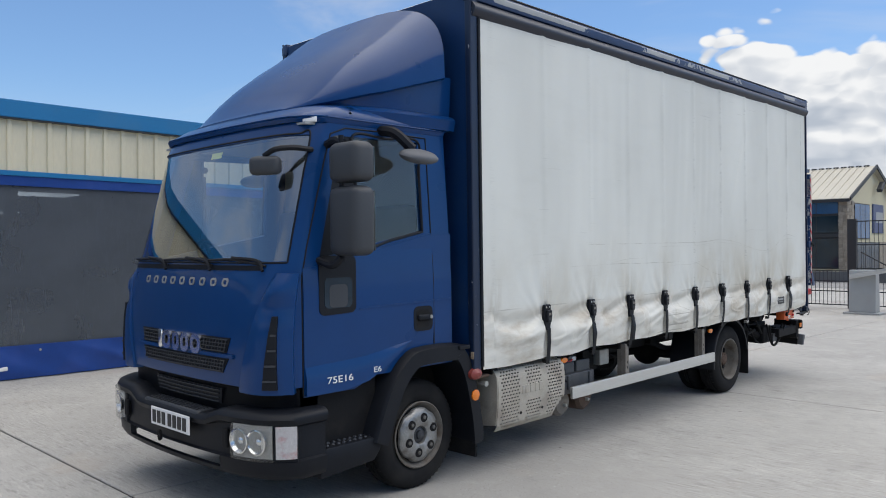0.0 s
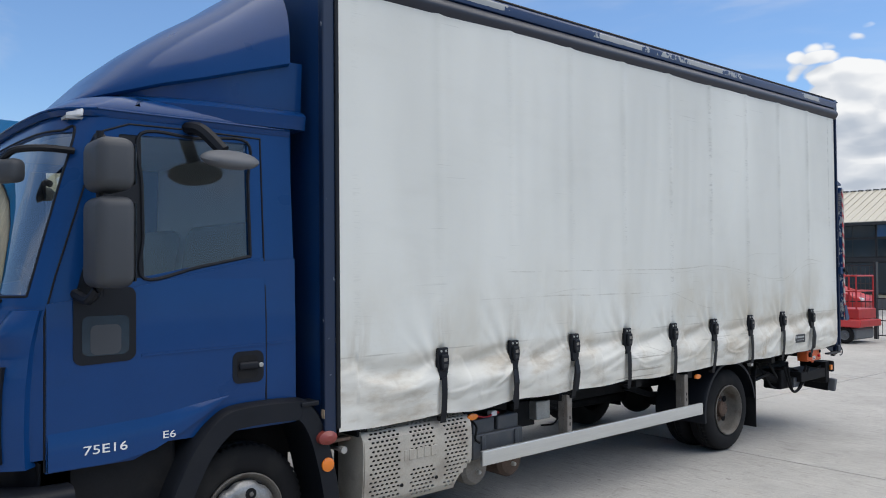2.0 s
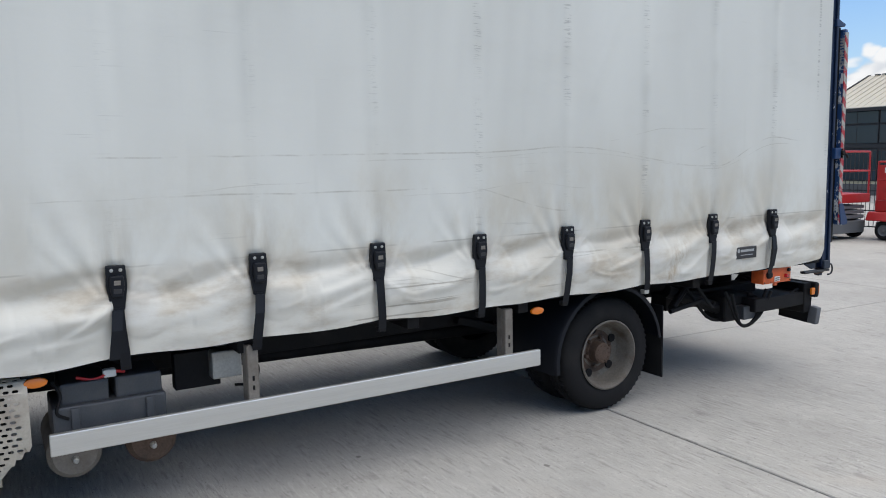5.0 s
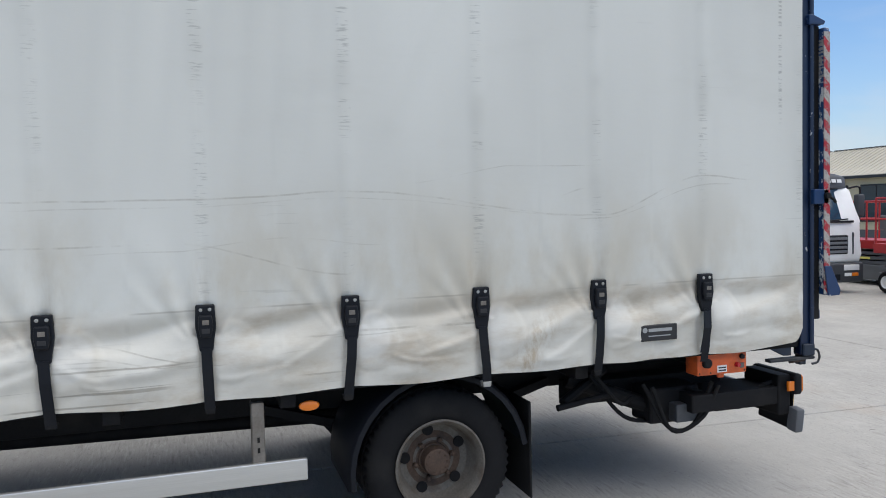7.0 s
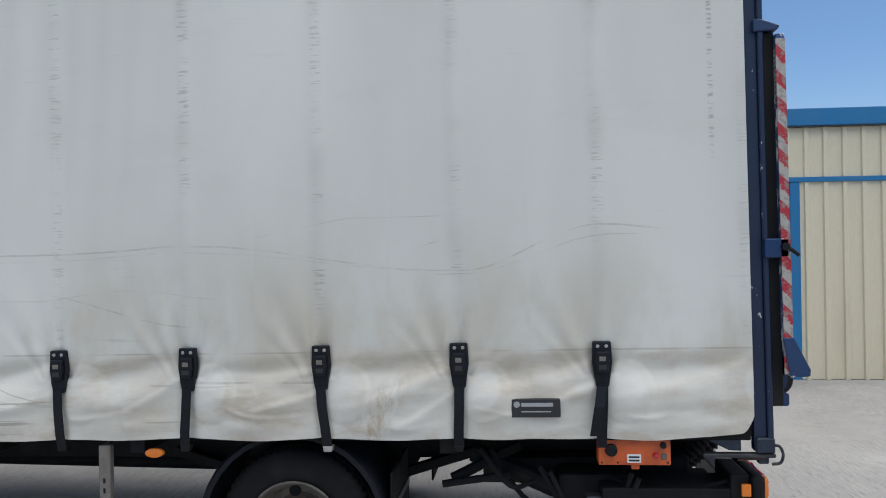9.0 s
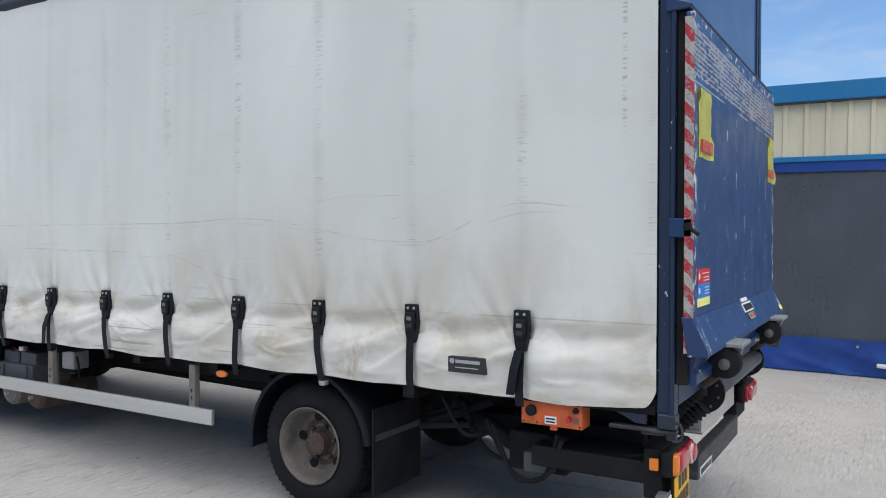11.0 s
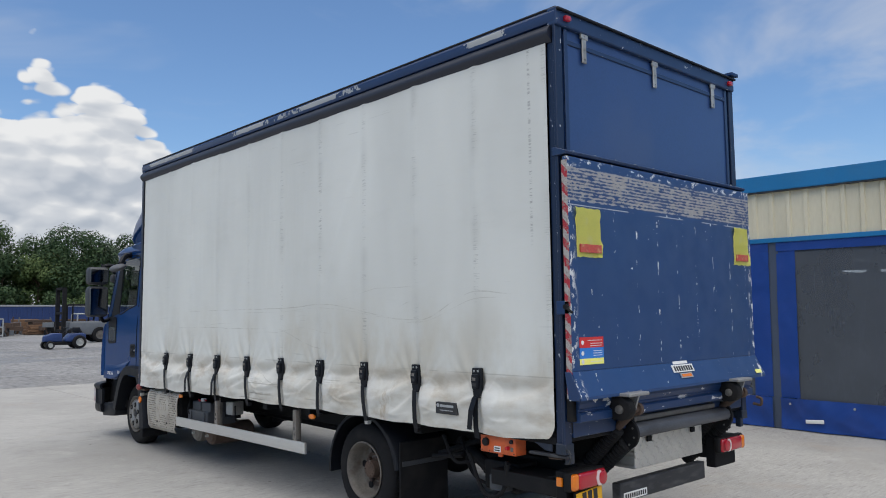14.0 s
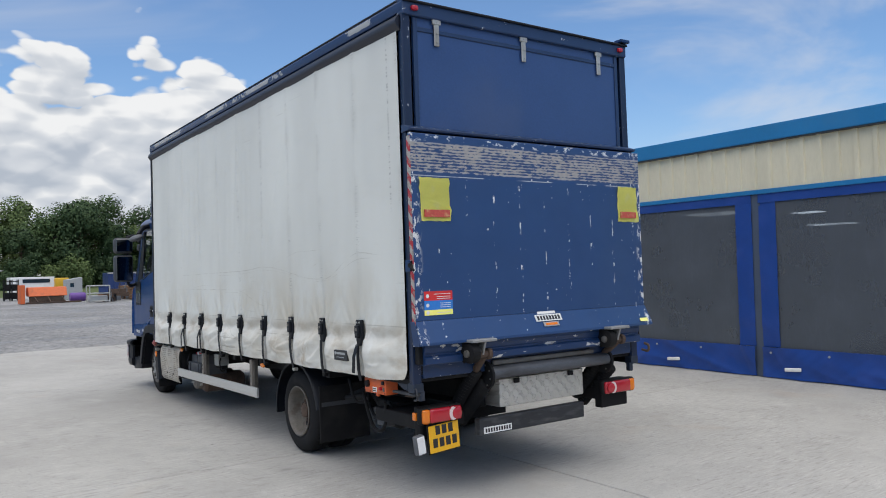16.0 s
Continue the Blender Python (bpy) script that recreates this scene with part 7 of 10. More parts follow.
tpart("lamp_face", moved(box(-0.034, 0.034, 0.028, 0.036, -0.066, 0.066, 0.004, 1), Matrix.Translation((-4.03, RY - 0.035, 0.325)) @ Matrix.Rotation(radians(8), 4, "Y")), WHITE_LENS, parent=wl)

# orange control box under the rear of the curtain
oc = tpart("lift_control_box", box(-4.10, -3.985, 10.73, 11.07, 0.662, 0.796, 0.006, 2), ORANGE, "scuffed orange lift control box", True)
tpart("knob", lathe([(0, 0.030), (0.02, 0.028), (0.024, 0.018)], (-3.985, 10.79, 0.736), 16), CHASSIS, parent=oc)
tpart("box_label", box(-3.985, -3.982, 10.865, 10.93, 0.675, 0.715), BAR_WHITE, parent=oc)
for k in range(2):
    tpart("print_bar", box(-3.982, -3.9805, 10.872, 10.922, 0.682 + k * 0.016, 0.690 + k * 0.016), BAR_BLACK, parent=oc)
tpart("key_lock", lathe([(0, 0.016), (0.014, 0.014)], (-3.985, 11.035, 0.758), 12), BLACK, parent=oc)
tpart("toggle", lathe([(0, 0.016), (0.024, 0.012)], (-3.985, 11.0, 0.712), 10), RED_LENS, parent=oc)
tpart("lock_plate", box(-3.985, -3.981, 11.025, 11.05, 0.69, 0.72, 0.001, 1), STEEL_DULL, parent=oc)
for y, z in ((10.745, 0.785), (10.90, 0.785), (11.055, 0.785), (10.745, 0.675), (10.82, 0.675), (11.055, 0.675)):
    tpart("box_screw", lathe([(0, 0.006), (0.004, 0.004)], (-3.985, y, z), 8), RUST, parent=oc)
tpart("drain_tab", box(-4.02, -4.0, 10.885, 10.925, 0.638, 0.663, 0.004, 1), ORANGE, parent=oc)

# ---- the box truck: chassis and running gear ----
for x in (XC - 0.42, XC + 0.42):
    tpart("chassis_rail", box(x - 0.035, x + 0.035, 3.2, 11.3, 0.50, 0.71, 0.006, 1), CHASSIS, "black chassis rail")
for y in (4.7, 5.6, 6.6, 7.6, 8.4, 10.0, 10.8):
    tpart("cross_bearer", box(FAR_X + 0.05, SIDE_X - 0.05, y - 0.04, y + 0.04, 0.71, 0.80, 0.004, 1), CHASSIS)
tpart("prop_shaft", rod((XC, 5.0, 0.42), (XC, 8.95, 0.34), 0.05, 14), CHASSIS, smooth=True)
b = bmesh.new()
rod((XC - 0.85, 9.2, 0.305), (XC + 0.85, 9.2, 0.305), 0.07, 16, into=b)
bmesh.ops.create_uvsphere(b, u_segments=18, v_segments=12, radius=0.19, matrix=Matrix.Translation((XC, 9.2, 0.32)))
tpart("rear_axle", b, CHASSIS, "dirty black rear axle", True)
tpart("front_axle", rod((XC - 0.9, 3.88, 0.33), (XC + 0.9, 3.88, 0.33), 0.05, 12), CHASSIS)
for s in (1, -1):
    b = bmesh.new()
    beam([(XC + s * 0.52, 8.3, 0.56), (XC + s * 0.52, 8.7, 0.44), (XC + s * 0.52, 9.2, 0.40), (XC + s * 0.52, 9.7, 0.44), (XC + s * 0.52, 10.1, 0.56)], 0.07, 0.05, into=b)
    tpart("leaf_spring", b, CHASSIS)
    b = bmesh.new()
    rod((XC + s * 0.95, 10.0, 0.52), (XC + s * 0.80, 10.35, 0.66), 0.03, 8, into=b)
    rod((XC + s * 0.98, 9.95, 0.50), (XC + s * 0.98, 10.30, 0.55), 0.02, 8, into=b)
    tpart("mudguard_stay", b, CHASSIS)
tpart("engine_block", box(XC - 0.45, XC + 0.45, 2.9, 4.6, 0.35, 0.86, 0.05), CHASSIS, "dark engine and gearbox")

# tail-lift gear between axle and lamps
b = bmesh.new()
box(-4.62, -4.45, 10.15, 11.25, 0.44, 0.58, 0.01, into=b)
box(-4.42, -4.20, 10.55, 10.90, 0.34, 0.56, 0.02, into=b)
box(-4.55, -4.12, 10.95, 11.35, 0.40, 0.50, 0.01, into=b)
rod((-4.4, 10.1, 0.62), (-4.25, 10.75, 0.38), 0.05, 12, into=b)
tpart("lift_frame", b, CHASSIS, "greasy black tail-lift frame")
tpart("valve_block", box(-4.22, -4.12, 10.68, 10.84, 0.36, 0.47, 0.008), TRAY_PLASTIC, "bolted grey valve cover")
for k, pts in enumerate((((-4.15, 10.15, 0.70), (-4.13, 10.30, 0.52), (-4.2, 10.42, 0.52)), ((-4.12, 10.45, 0.62), (-4.12, 10.62, 0.345), (-4.12, 10.80, 0.345), (-4.08, 10.90, 0.60)),
                         ((-4.10, 10.50, 0.60), (-4.11, 10.64, 0.325), (-4.10, 10.84, 0.38), (-4.06, 10.93, 0.58)), ((-4.2, 10.9, 0.5), (-4.1, 11.1, 0.42), (-4.1, 11.35, 0.52)),
                         ((-4.18, 10.8, 0.55), (-4.12, 11.05, 0.48), (-4.12, 11.4, 0.56)), ((-4.3, 10.2, 0.66), (-4.25, 10.4, 0.4), (-4.3, 10.7, 0.33)))):
    b = bmesh.new()
    pipe(pts, 0.013, 8, into=b)
    tpart("hydraulic_hose", b, RUBBER, smooth=True)
tpart("sill_bracket", box(-4.005, SIDE_X + 0.004, 11.215, 11.545, 0.705, 0.724, 0.004, 1), DARK_STEEL, "dark scraped bar under the rear post")
tpart("sill_gusset", prism([(11.20, 0.802), (11.395, 0.812), (11.395, 0.732), (11.34, 0.734)], "x", -4.0, -3.985, 0.003, 1), FOOT_STEEL, "scraped grey gusset plate")
tpart("lock_rod", rod((-3.98, 11.375, 0.694), (-3.98, 11.485, 0.699), 0.008, 8), RUST, smooth=True)
b = bmesh.new()
pipe([(SIDE_X, 11.535, 0.765), (SIDE_X + 0.004, 11.562, 0.758), (SIDE_X + 0.006, 11.575, 0.720), (SIDE_X + 0.004, 11.562, 0.684), (SIDE_X, 11.525, 0.676)], 0.007, 8, into=b)
tpart("tie_hook", b, DARK_STEEL, "dark steel hook", True)
b = bmesh.new()
pipe([(FAR_X - 0.0, 11.60, 0.86), (FAR_X - 0.01, 11.66, 0.85), (FAR_X - 0.01, 11.67, 0.90), (FAR_X, 11.63, 0.92)], 0.012, 8, into=b)
tpart("tie_hook", b, RUST, smooth=True)

# perforated cover over the exhaust box
def perforated():
    b = bmesh.new()
    y0, y1 = 4.66, 5.56
    path = [(SIDE_X - 0.30, 0.775), (SIDE_X - 0.12, 0.77), (SIDE_X - 0.045, 0.745), (SIDE_X - 0.012, 0.69), (SIDE_X - 0.005, 0.60), (SIDE_X - 0.012, 0.45), (SIDE_X - 0.03, 0.30), (SIDE_X - 0.06, 0.265), (SIDE_X - 0.30, 0.26)]
    seg = [0]
    for p, q in zip(path, path[1:]):
        seg.append(seg[-1] + (Vector(q) - Vector(p)).length)

    def at(d):
        for (p, q), a, c in zip(zip(path, path[1:]), seg, seg[1:]):
            if d <= c + 1e-9:
                return Vector(p).lerp(Vector(q), (d - a) / (c - a))
        return Vector(path[-1])
    d0, d1 = seg[1], seg[7]
    rows = 21
    groups = ((4.69, 4.945, 7), (5.015, 5.235, 6), (5.305, 5.53, 6))

    def strip(r, ya, yb, slot):
        da, db = d0 + (d1 - d0) * r / rows, d0 + (d1 - d0) * (r + 1) / rows
        pa, pb = at(da), at(db)
        # the rear lower corner is cut away aslant
        ca, cb = (y1 - min(0.13, max(0.0, 0.43 - p.y) * 1.15) for p in (pa, pb))
        if ya >= min(ca, cb):
            return
        slot = slot and yb < min(ca, cb) - 0.012
        q = lambda y, t: (pa.x + (pb.x - pa.x) * t, min(y, ca + (cb - ca) * t), pa.y + (pb.y - pa.y) * t)
        if not slot:
            add(b, [q(ya, 0), q(yb, 0), q(yb, 1), q(ya, 1)], [(0, 1, 2, 3)])
            return
        m0, m1 = ya + (yb - ya) * 0.13, yb - (yb - ya) * 0.13
        e = (yb - ya) * 0.14
        outer = [q(ya, 0), q(yb, 0), q(yb, 1), q(ya, 1)]
        inner = [q(m0 + e, 0.25), q(m1 - e, 0.25), q(m1, 0.5), q(m1 - e, 0.75), q(m0 + e, 0.75), q(m0, 0.5)]
        add(b, outer + inner, [(0, 1, 5, 4), (1, 2, 7, 6, 5), (2, 3, 8, 7), (3, 0, 4, 9, 8)])

    for r in range(rows):
        edge = y0
        for g, (ga, gb, n) in enumerate(groups):
            strip(r, edge, ga, False)
            w = (gb - ga) / n
            solid = r in (0, rows - 1) or (g == 1 and 8 < r < 13)
            if solid:
                for c in range(n):
                    strip(r, ga + c * w, ga + (c + 1) * w, False)
            elif r % 2:
                strip(r, ga, ga + w / 2, False)
                for c in range(n - 1):
                    strip(r, ga + (c + 0.5) * w, ga + (c + 1.5) * w, True)
                strip(r, gb - w / 2, gb, False)
            else:
                for c in range(n):
                    strip(r, ga + c * w, ga + (c + 1) * w, True)
            edge = gb
        strip(r, edge, y1, False)
    bmesh.ops.remove_doubles(b, verts=b.verts[:], dist=0.0005)
    bmesh.ops.recalc_face_normals(b, faces=b.faces[:])
    bmesh.ops.solidify(b, geom=b.faces[:], thickness=0.006)
    return b


cover = tpart("exhaust_cover", moved(perforated(), Matrix.Translation((0, 0.025, -0.015))), COVER_STEEL, "perforated pale grey exhaust cover")
tpart("exhaust_box", box(SIDE_X - 0.42, SIDE_X - 0.07, 4.70, 5.50, 0.30, 0.72, 0.04), CHASSIS)
tpart("cover_end", prism([(SIDE_X - 0.30, 0.765), (SIDE_X - 0.12, 0.765), (SIDE_X - 0.045, 0.74), (SIDE_X - 0.012, 0.69), (SIDE_X - 0.005, 0.60), (SIDE_X - 0.012, 0.45), (SIDE_X - 0.03, 0.30), (SIDE_X - 0.30, 0.27)], "y", 4.676, 4.686), COVER_STEEL, parent=cover)
for k, (yy, w) in enumerate(((4.99, 0.02), (5.03, 0.05), (5.095, 0.045), (5.155, 0.045), (5.215, 0.05))):
    tpart("pressed_bar", box(SIDE_X - 0.006, SIDE_X + 0.004, yy, yy + w, 0.515, 0.585, 0.004, 1), COVER_STEEL, parent=cover)
for yy in (4.98, 5.27):
    for z in (0.36, 0.665):
        tpart("cover_bolt", lathe([(0, 0.013), (0.008, 0.011)], (SIDE_X - 0.016, yy, z), 8), CHASSIS, parent=cover)
b = bmesh.new()
rod((SIDE_X - 0.25, 4.50, 0.66), (SIDE_X - 0.02, 4.52, 0.665), 0.014, 8, into=b)
rod((SIDE_X - 0.02, 4.52, 0.665), (SIDE_X + 0.02, 4.52, 0.665), 0.022, 10, into=b)
tpart("tie_bar", b, GALV)
tpart("foot_bracket", box(SIDE_X - 0.08, SIDE_X, 4.42, 4.58, 0.715, 0.735, 0.004, 1), RUST)
tpart("body_label", box(SIDE_X - 0.022, SIDE_X + 0.009, BODY_Y0 - 0.014, BODY_Y0 - 0.011, 0.872, 0.925), LABEL_BUFF, "peeling buff label low on the corner post")
tpart("arch_cap", box(SIDE_X - 0.12, SIDE_X + 0.0, 4.24, 4.36, 0.955, 0.985, 0.008), BLACK)

# battery tray, relay box, air tanks
bt = tpart("battery_tray", box(-4.42, -4.06, 5.68, 6.20, 0.38, 0.56, 0.012), TRAY_PLASTIC, "dark battery tray with two batteries")
for y in (5.72, 5.97):
    tpart("battery", box(-4.40, -4.10, y, y + 0.22, 0.45, 0.66, 0.012), TRAY_PLASTIC, parent=bt)
for y in (5.76, 6.10):
    tpart("tray_clip", box(-4.065, -4.045, y, y + 0.04, 0.42, 0.55, 0.006), TRAY_PLASTIC, parent=bt)
b = bmesh.new()
pipe([(-4.14, 5.80, 0.675), (-4.12, 5.88, 0.66), (-4.12, 5.96, 0.685), (-4.14, 6.02, 0.675)], 0.008, 6, into=b)
tpart("battery_lead", b, BAR_RED, "red battery lead", True, parent=bt)
tpart("terminal_cap", box(-4.16, -4.11, 5.92, 5.98, 0.66, 0.70, 0.008), WHITE, parent=bt)
tpart("battery_lead", pipe([(-4.10, 5.69, 0.68), (-4.06, 5.72, 0.62), (-4.05, 5.70, 0.54), (-4.06, 5.75, 0.50)], 0.008, 6), CHASSIS, parent=bt, smooth=True)
rb = tpart("relay_box", box(-4.30, -4.16, 6.46, 6.62, 0.55, 0.70, 0.01), GALV, "grey relay box on a plate")
tpart("relay_plate", box(-4.32, -4.24, 6.28, 6.52, 0.50, 0.70, 0.006), CHASSIS, parent=rb)
b = bmesh.new()
pipe([(-4.20, 6.60, 0.66), (-4.15, 6.70, 0.60), (-4.17, 6.68, 0.50), (-4.25, 6.60, 0.48)], 0.008, 6, into=b)
tpart("relay_cable", b, CHASSIS, parent=rb)
for y in (5.72, 6.08):
    at_ = lathe([(-0.55, 0.02), (-0.54, 0.09), (-0.50, 0.125), (-0.03, 0.125), (0.0, 0.10), (0.012, 0.02)], (-4.12, y + 0.05, 0.30), 24)
    tk = tpart("air_tank", at_, RUST if y > 6 else LEG_STEEL, "rust-streaked air tank", True)
    tpart("drain_valve", lathe([(0, 0.018), (0.03, 0.014), (0.035, 0.008)], (-4.108, y + 0.05, 0.28), 10), GALV, parent=tk)

# side guard rail on two legs, amber side markers
tpart("side_guard", box(-3.955, -3.925, 5.655, 8.475, 0.372, 0.477, 0.006), ALU, "bright aluminium side guard rail")
for y in (6.62, 8.25):
    leg = bmesh.new()
    box(-4.00, -3.955, y - 0.03, y + 0.03, 0.40, 0.76, 0.005, 1, into=leg)
    box(-4.05, -4.00, y - 0.03, y - 0.024, 0.45, 0.76, 0.002, 1, into=leg)
    lg = tpart("guard_leg", leg, LEG_STEEL, "weathered steel guard leg")
    for z in (0.47, 0.52):
        tpart("leg_slot", box(-3.956, -3.9535, y - 0.006, y + 0.006, z + 0.05, z + 0.075), CHASSIS, parent=lg)
for y in (5.62, 8.50, 11.0):
    if y < 11:
        tpart("side_marker_lamp", moved(lathe([(0, 0.04), (0.02, 0.037), (0.026, 0.02)], (0, 0, 0), 16), Matrix.Translation((-4.00, y, 0.715)) @ Matrix.Diagonal((0.7, 1.3, 0.62, 1))), AMBER, "amber side marker lamp", True)

# wheels
def tyre_mesh(R, w, x0, s, lugs=58):
    """Carcass with grooves round it and notched shoulders."""
    prof = [(0.02, 0.235), (0.0, 0.25), (-0.006, 0.30), (0.0, 0.345), (0.012, R - 0.03), (0.03, R - 0.006), (0.06, R), (0.075, R), (0.078, R - 0.012), (0.088, R - 0.012), (0.091, R), (w / 2 - 0.006, R + 0.002), (w / 2 - 0.004, R - 0.012), (w / 2 + 0.004, R - 0.012), (w / 2 + 0.006, R + 0.002), (w - 0.06, R), (w - 0.03, R - 0.006), (w - 0.012, R - 0.03), (w, 0.345), (w + 0.006, 0.30), (w, 0.25), (w - 0.02, 0.235)]
    wob = lambda j, k: (-0.014 if (k % 2 and j in (5, 6, 7, 15, 16)) else (-0.008 if k % 2 and j in (4, 17) else 0))
    b = lathe([(-s * a, r) for a, r in prof], (x0, 0, 0), lugs * 2, wobble=wob, caps=False)
    return b


def wheel_at(y, z, x0, s, R, w, style, label):
    place = Matrix.Translation((0, y, z))
    wh = tpart("wheel", moved(tyre_mesh(R, w, x0, s), place), RUBBER, label, True, 50)
    if style == "front":
        prof = [(-0.02, 0.238), (0.012, 0.246), (0.016, 0.238), (0.004, 0.225), (-0.03, 0.205), (-0.035, 0.19)]
        tpart("rim", moved(lathe([(s * a, r) for a, r in prof], (x0, 0, 0), 48, caps=False), place), RIM, "scuffed silver rim", True, parent=wh)
        prof = [(-0.035, 0.206), (-0.03, 0.19), (-0.02, 0.10)]
        tpart("rim_well", moved(lathe([(s * a, r) for a, r in prof], (x0, 0, 0), 40), place), CHASSIS, parent=wh, smooth=True)
        # domed trim with scalloped edge and six round openings
        prof = [(-0.012, 0.200), (0.004, 0.198), (0.018, 0.185), (0.030, 0.160), (0.034, 0.125), (0.032, 0.085), (0.022, 0.066), (0.0, 0.06)]
        scallop = lambda j, k: (-0.014 * max(0.0, math.cos(k * math.tau / 48 * 6 + 0.3)) ** 6 if j < 3 else 0.0)
        tpart("wheel_trim", moved(lathe([(s * a, r) for a, r in prof], (x0, 0, 0), 48, wobble=scallop, caps=False), place), TRIM_STEEL, "silver wheel trim with dark nut openings", True, parent=wh)
        for k in range(6):
            a = k * math.tau / 6 + 0.3
            c = Vector((x0 + s * 0.030, y + 0.128 * math.cos(a), z + 0.128 * math.sin(a)))
            tpart("nut_opening", lathe([(0.0, 0.034), (s * 0.0075, 0.033)], c, 18), CHASSIS, parent=wh)
            tpart("wheel_nut", lathe([(s * 0.006, 0.016), (s * 0.014, 0.014), (s * 0.016, 0.006)], c, 6), STEEL_DULL, parent=wh)
        tpart("hub_cap", moved(lathe([(s * 0.0, 0.062), (s * 0.006, 0.056), (s * 0.010, 0.036), (s * 0.026, 0.032), (s * 0.030, 0.012)], (x0, 0, 0), 24), place), DARK_STEEL, parent=wh, smooth=True)
    elif style == "rear":
        prof = [(-0.015, 0.238), (0.010, 0.25), (0.014, 0.24), (-0.002, 0.226), (-0.05, 0.212), (-0.10, 0.208), (-0.125, 0.19), (-0.135, 0.15), (-0.13, 0.10)]
        tpart("rim", moved(lathe([(s * a, r) for a, r in prof], (x0, 0, 0), 48, caps=False), place), RIM, "dirty deep-dished rim", True, parent=wh)
        tpart("wheel_disc", moved(lathe([(-s * 0.134, 0.155), (-s * 0.130, 0.09), (-s * 0.12, 0.085), (-s * 0.118, 0.02)], (x0, 0, 0), 40), place), RUST, "rust-brown wheel disc", True, parent=wh)
        tpart("hub", moved(lathe([(-s * 0.12, 0.078), (-s * 0.055, 0.072), (-s * 0.05, 0.06), (-s * 0.045, 0.02)], (x0, 0, 0), 28), place), RUST, "rusty hub", True, parent=wh)
        for k in range(5):
            a = k * math.tau / 5 + 0.5
            c = Vector((x0 - s * 0.128, y + 0.165 * math.cos(a), z + 0.165 * math.sin(a)))
            tpart("hand_hole", lathe([(0.0, 0.031), (s * 0.008, 0.03)], c, 16), CHASSIS, parent=wh)
        for k in range(6):
            a = k * math.tau / 6 + 0.2
            c = Vector((x0 - s * 0.125, y + 0.108 * math.cos(a), z + 0.108 * math.sin(a)))
            tpart("wheel_nut", lathe([(0.0, 0.016), (s * 0.025, 0.014), (s * 0.03, 0.006)], c, 6), RUST, parent=wh)
        for k in range(10):
            a = k * math.tau / 10
            c = Vector((x0 - s * 0.05, y + 0.056 * math.cos(a), z + 0.056 * math.sin(a)))
            tpart("hub_bolt", lathe([(0.0, 0.007), (s * 0.006, 0.006)], c, 6), RUST, parent=wh)
    return wh


for s in (1, -1):
    wheel_at(3.945, 0.352, XC + s * 1.085, s, 0.405, 0.225, "front", "front wheel with worn silver trim")
    wheel_at(9.195, 0.302, XC + s * 1.115, s, 0.41, 0.225, "rear", "outer rear wheel with dished rim")
    wheel_at(9.195, 0.302, XC + s * 0.83, s, 0.41, 0.225, "plain", "inner rear wheel")
    # rear mudguard: half ring over the wheel, with a rolled lip, and a flap behind
    b = bmesh.new()
    rings = []
    xo = XC + s * 1.15
    for k in range(17):
        a = radians(188 - k * (188 - 8) / 16)
        c, d = math.cos(a), math.sin(a)
        P = lambda r: (9.195 + r * c, 0.302 + r * d * 1.02)
        rings.append([(xo - s * 0.55, *P(0.505)), (xo - s * 0.02, *P(0.505)), (xo, *P(0.49)), (xo + s * 0.002, *P(0.465)), (xo - s * 0.02, *P(0.475)), (xo - s * 0.02, *P(0.49)), (xo - s * 0.55, *P(0.49))])
    loft(rings, closed=True, into=b)
    tpart("rear_mudguard", b, BLACK, "black plastic rear mudguard", True, 40)
    xa, xb = sorted((xo - s * 0.01, xo - s * 0.55))
    tpart("rear_flap", box(xa, xb, 9.70, 9.715, 0.06, 0.60, 0.005, 1), RUBBER, "black rubber rear mud flap")
    tpart("flap_strip", box(xa + 0.02, xb - 0.02, 9.715, 9.722, 0.40, 0.44, 0.002, 1), GREY_PLASTIC)

# ---- ground ----
b = bmesh.new()
n = 48
rings = [[(-4 + r * math.cos(k * math.tau / n), r * math.sin(k * math.tau / n), -0.03) for k in range(n)] for r in (4, 60, 200, 800, 3500)]
loft(rings, caps=False, into=b)
b.faces.new([v for v in b.verts if abs((v.co - Vector((-4, 0, -0.03))).length - 4) < 0.01])
lone("ground", b, GRAVEL, "grey crushed-stone yard reaching to the horizon", "ground", kind="structure")

pavement = thing("pavement", (0, 8, -0.02), "pale broom-finished concrete yard slabs with joints", "pavement")
pavement["kind"] = "structure"
JX, JY = (-24.0, -17.6, -11.62, -5.50, 0.5, 6.6, 12.7), (-5.6, 2.42, 9.25, 16.1, 22.9, 29.6, 36.5)
for x0, x1 in zip(JX, JX[1:]):
    for y0, y1 in zip(JY, JY[1:]):
        part("slab", box(x0 + 0.009, x1 - 0.009, y0 + 0.009, y1 - 0.009, -0.12, 0.0, 0.006, 1), CONCRETE, pavement)
# joint filler a little below the slabs
part("joint_filler", box(JX[0], JX[-1], JY[0], JY[-1], -0.02, -0.012), CHASSIS, pavement, "dark joint filler")

# ---- workshop building ----
BX, B_END, B_START = -11.70, 15.85, -9.0
shop = thing("workshop_building", (BX, 3.4, 0), "cream clad workshop with blue trims and roll-up curtain bays", "building")


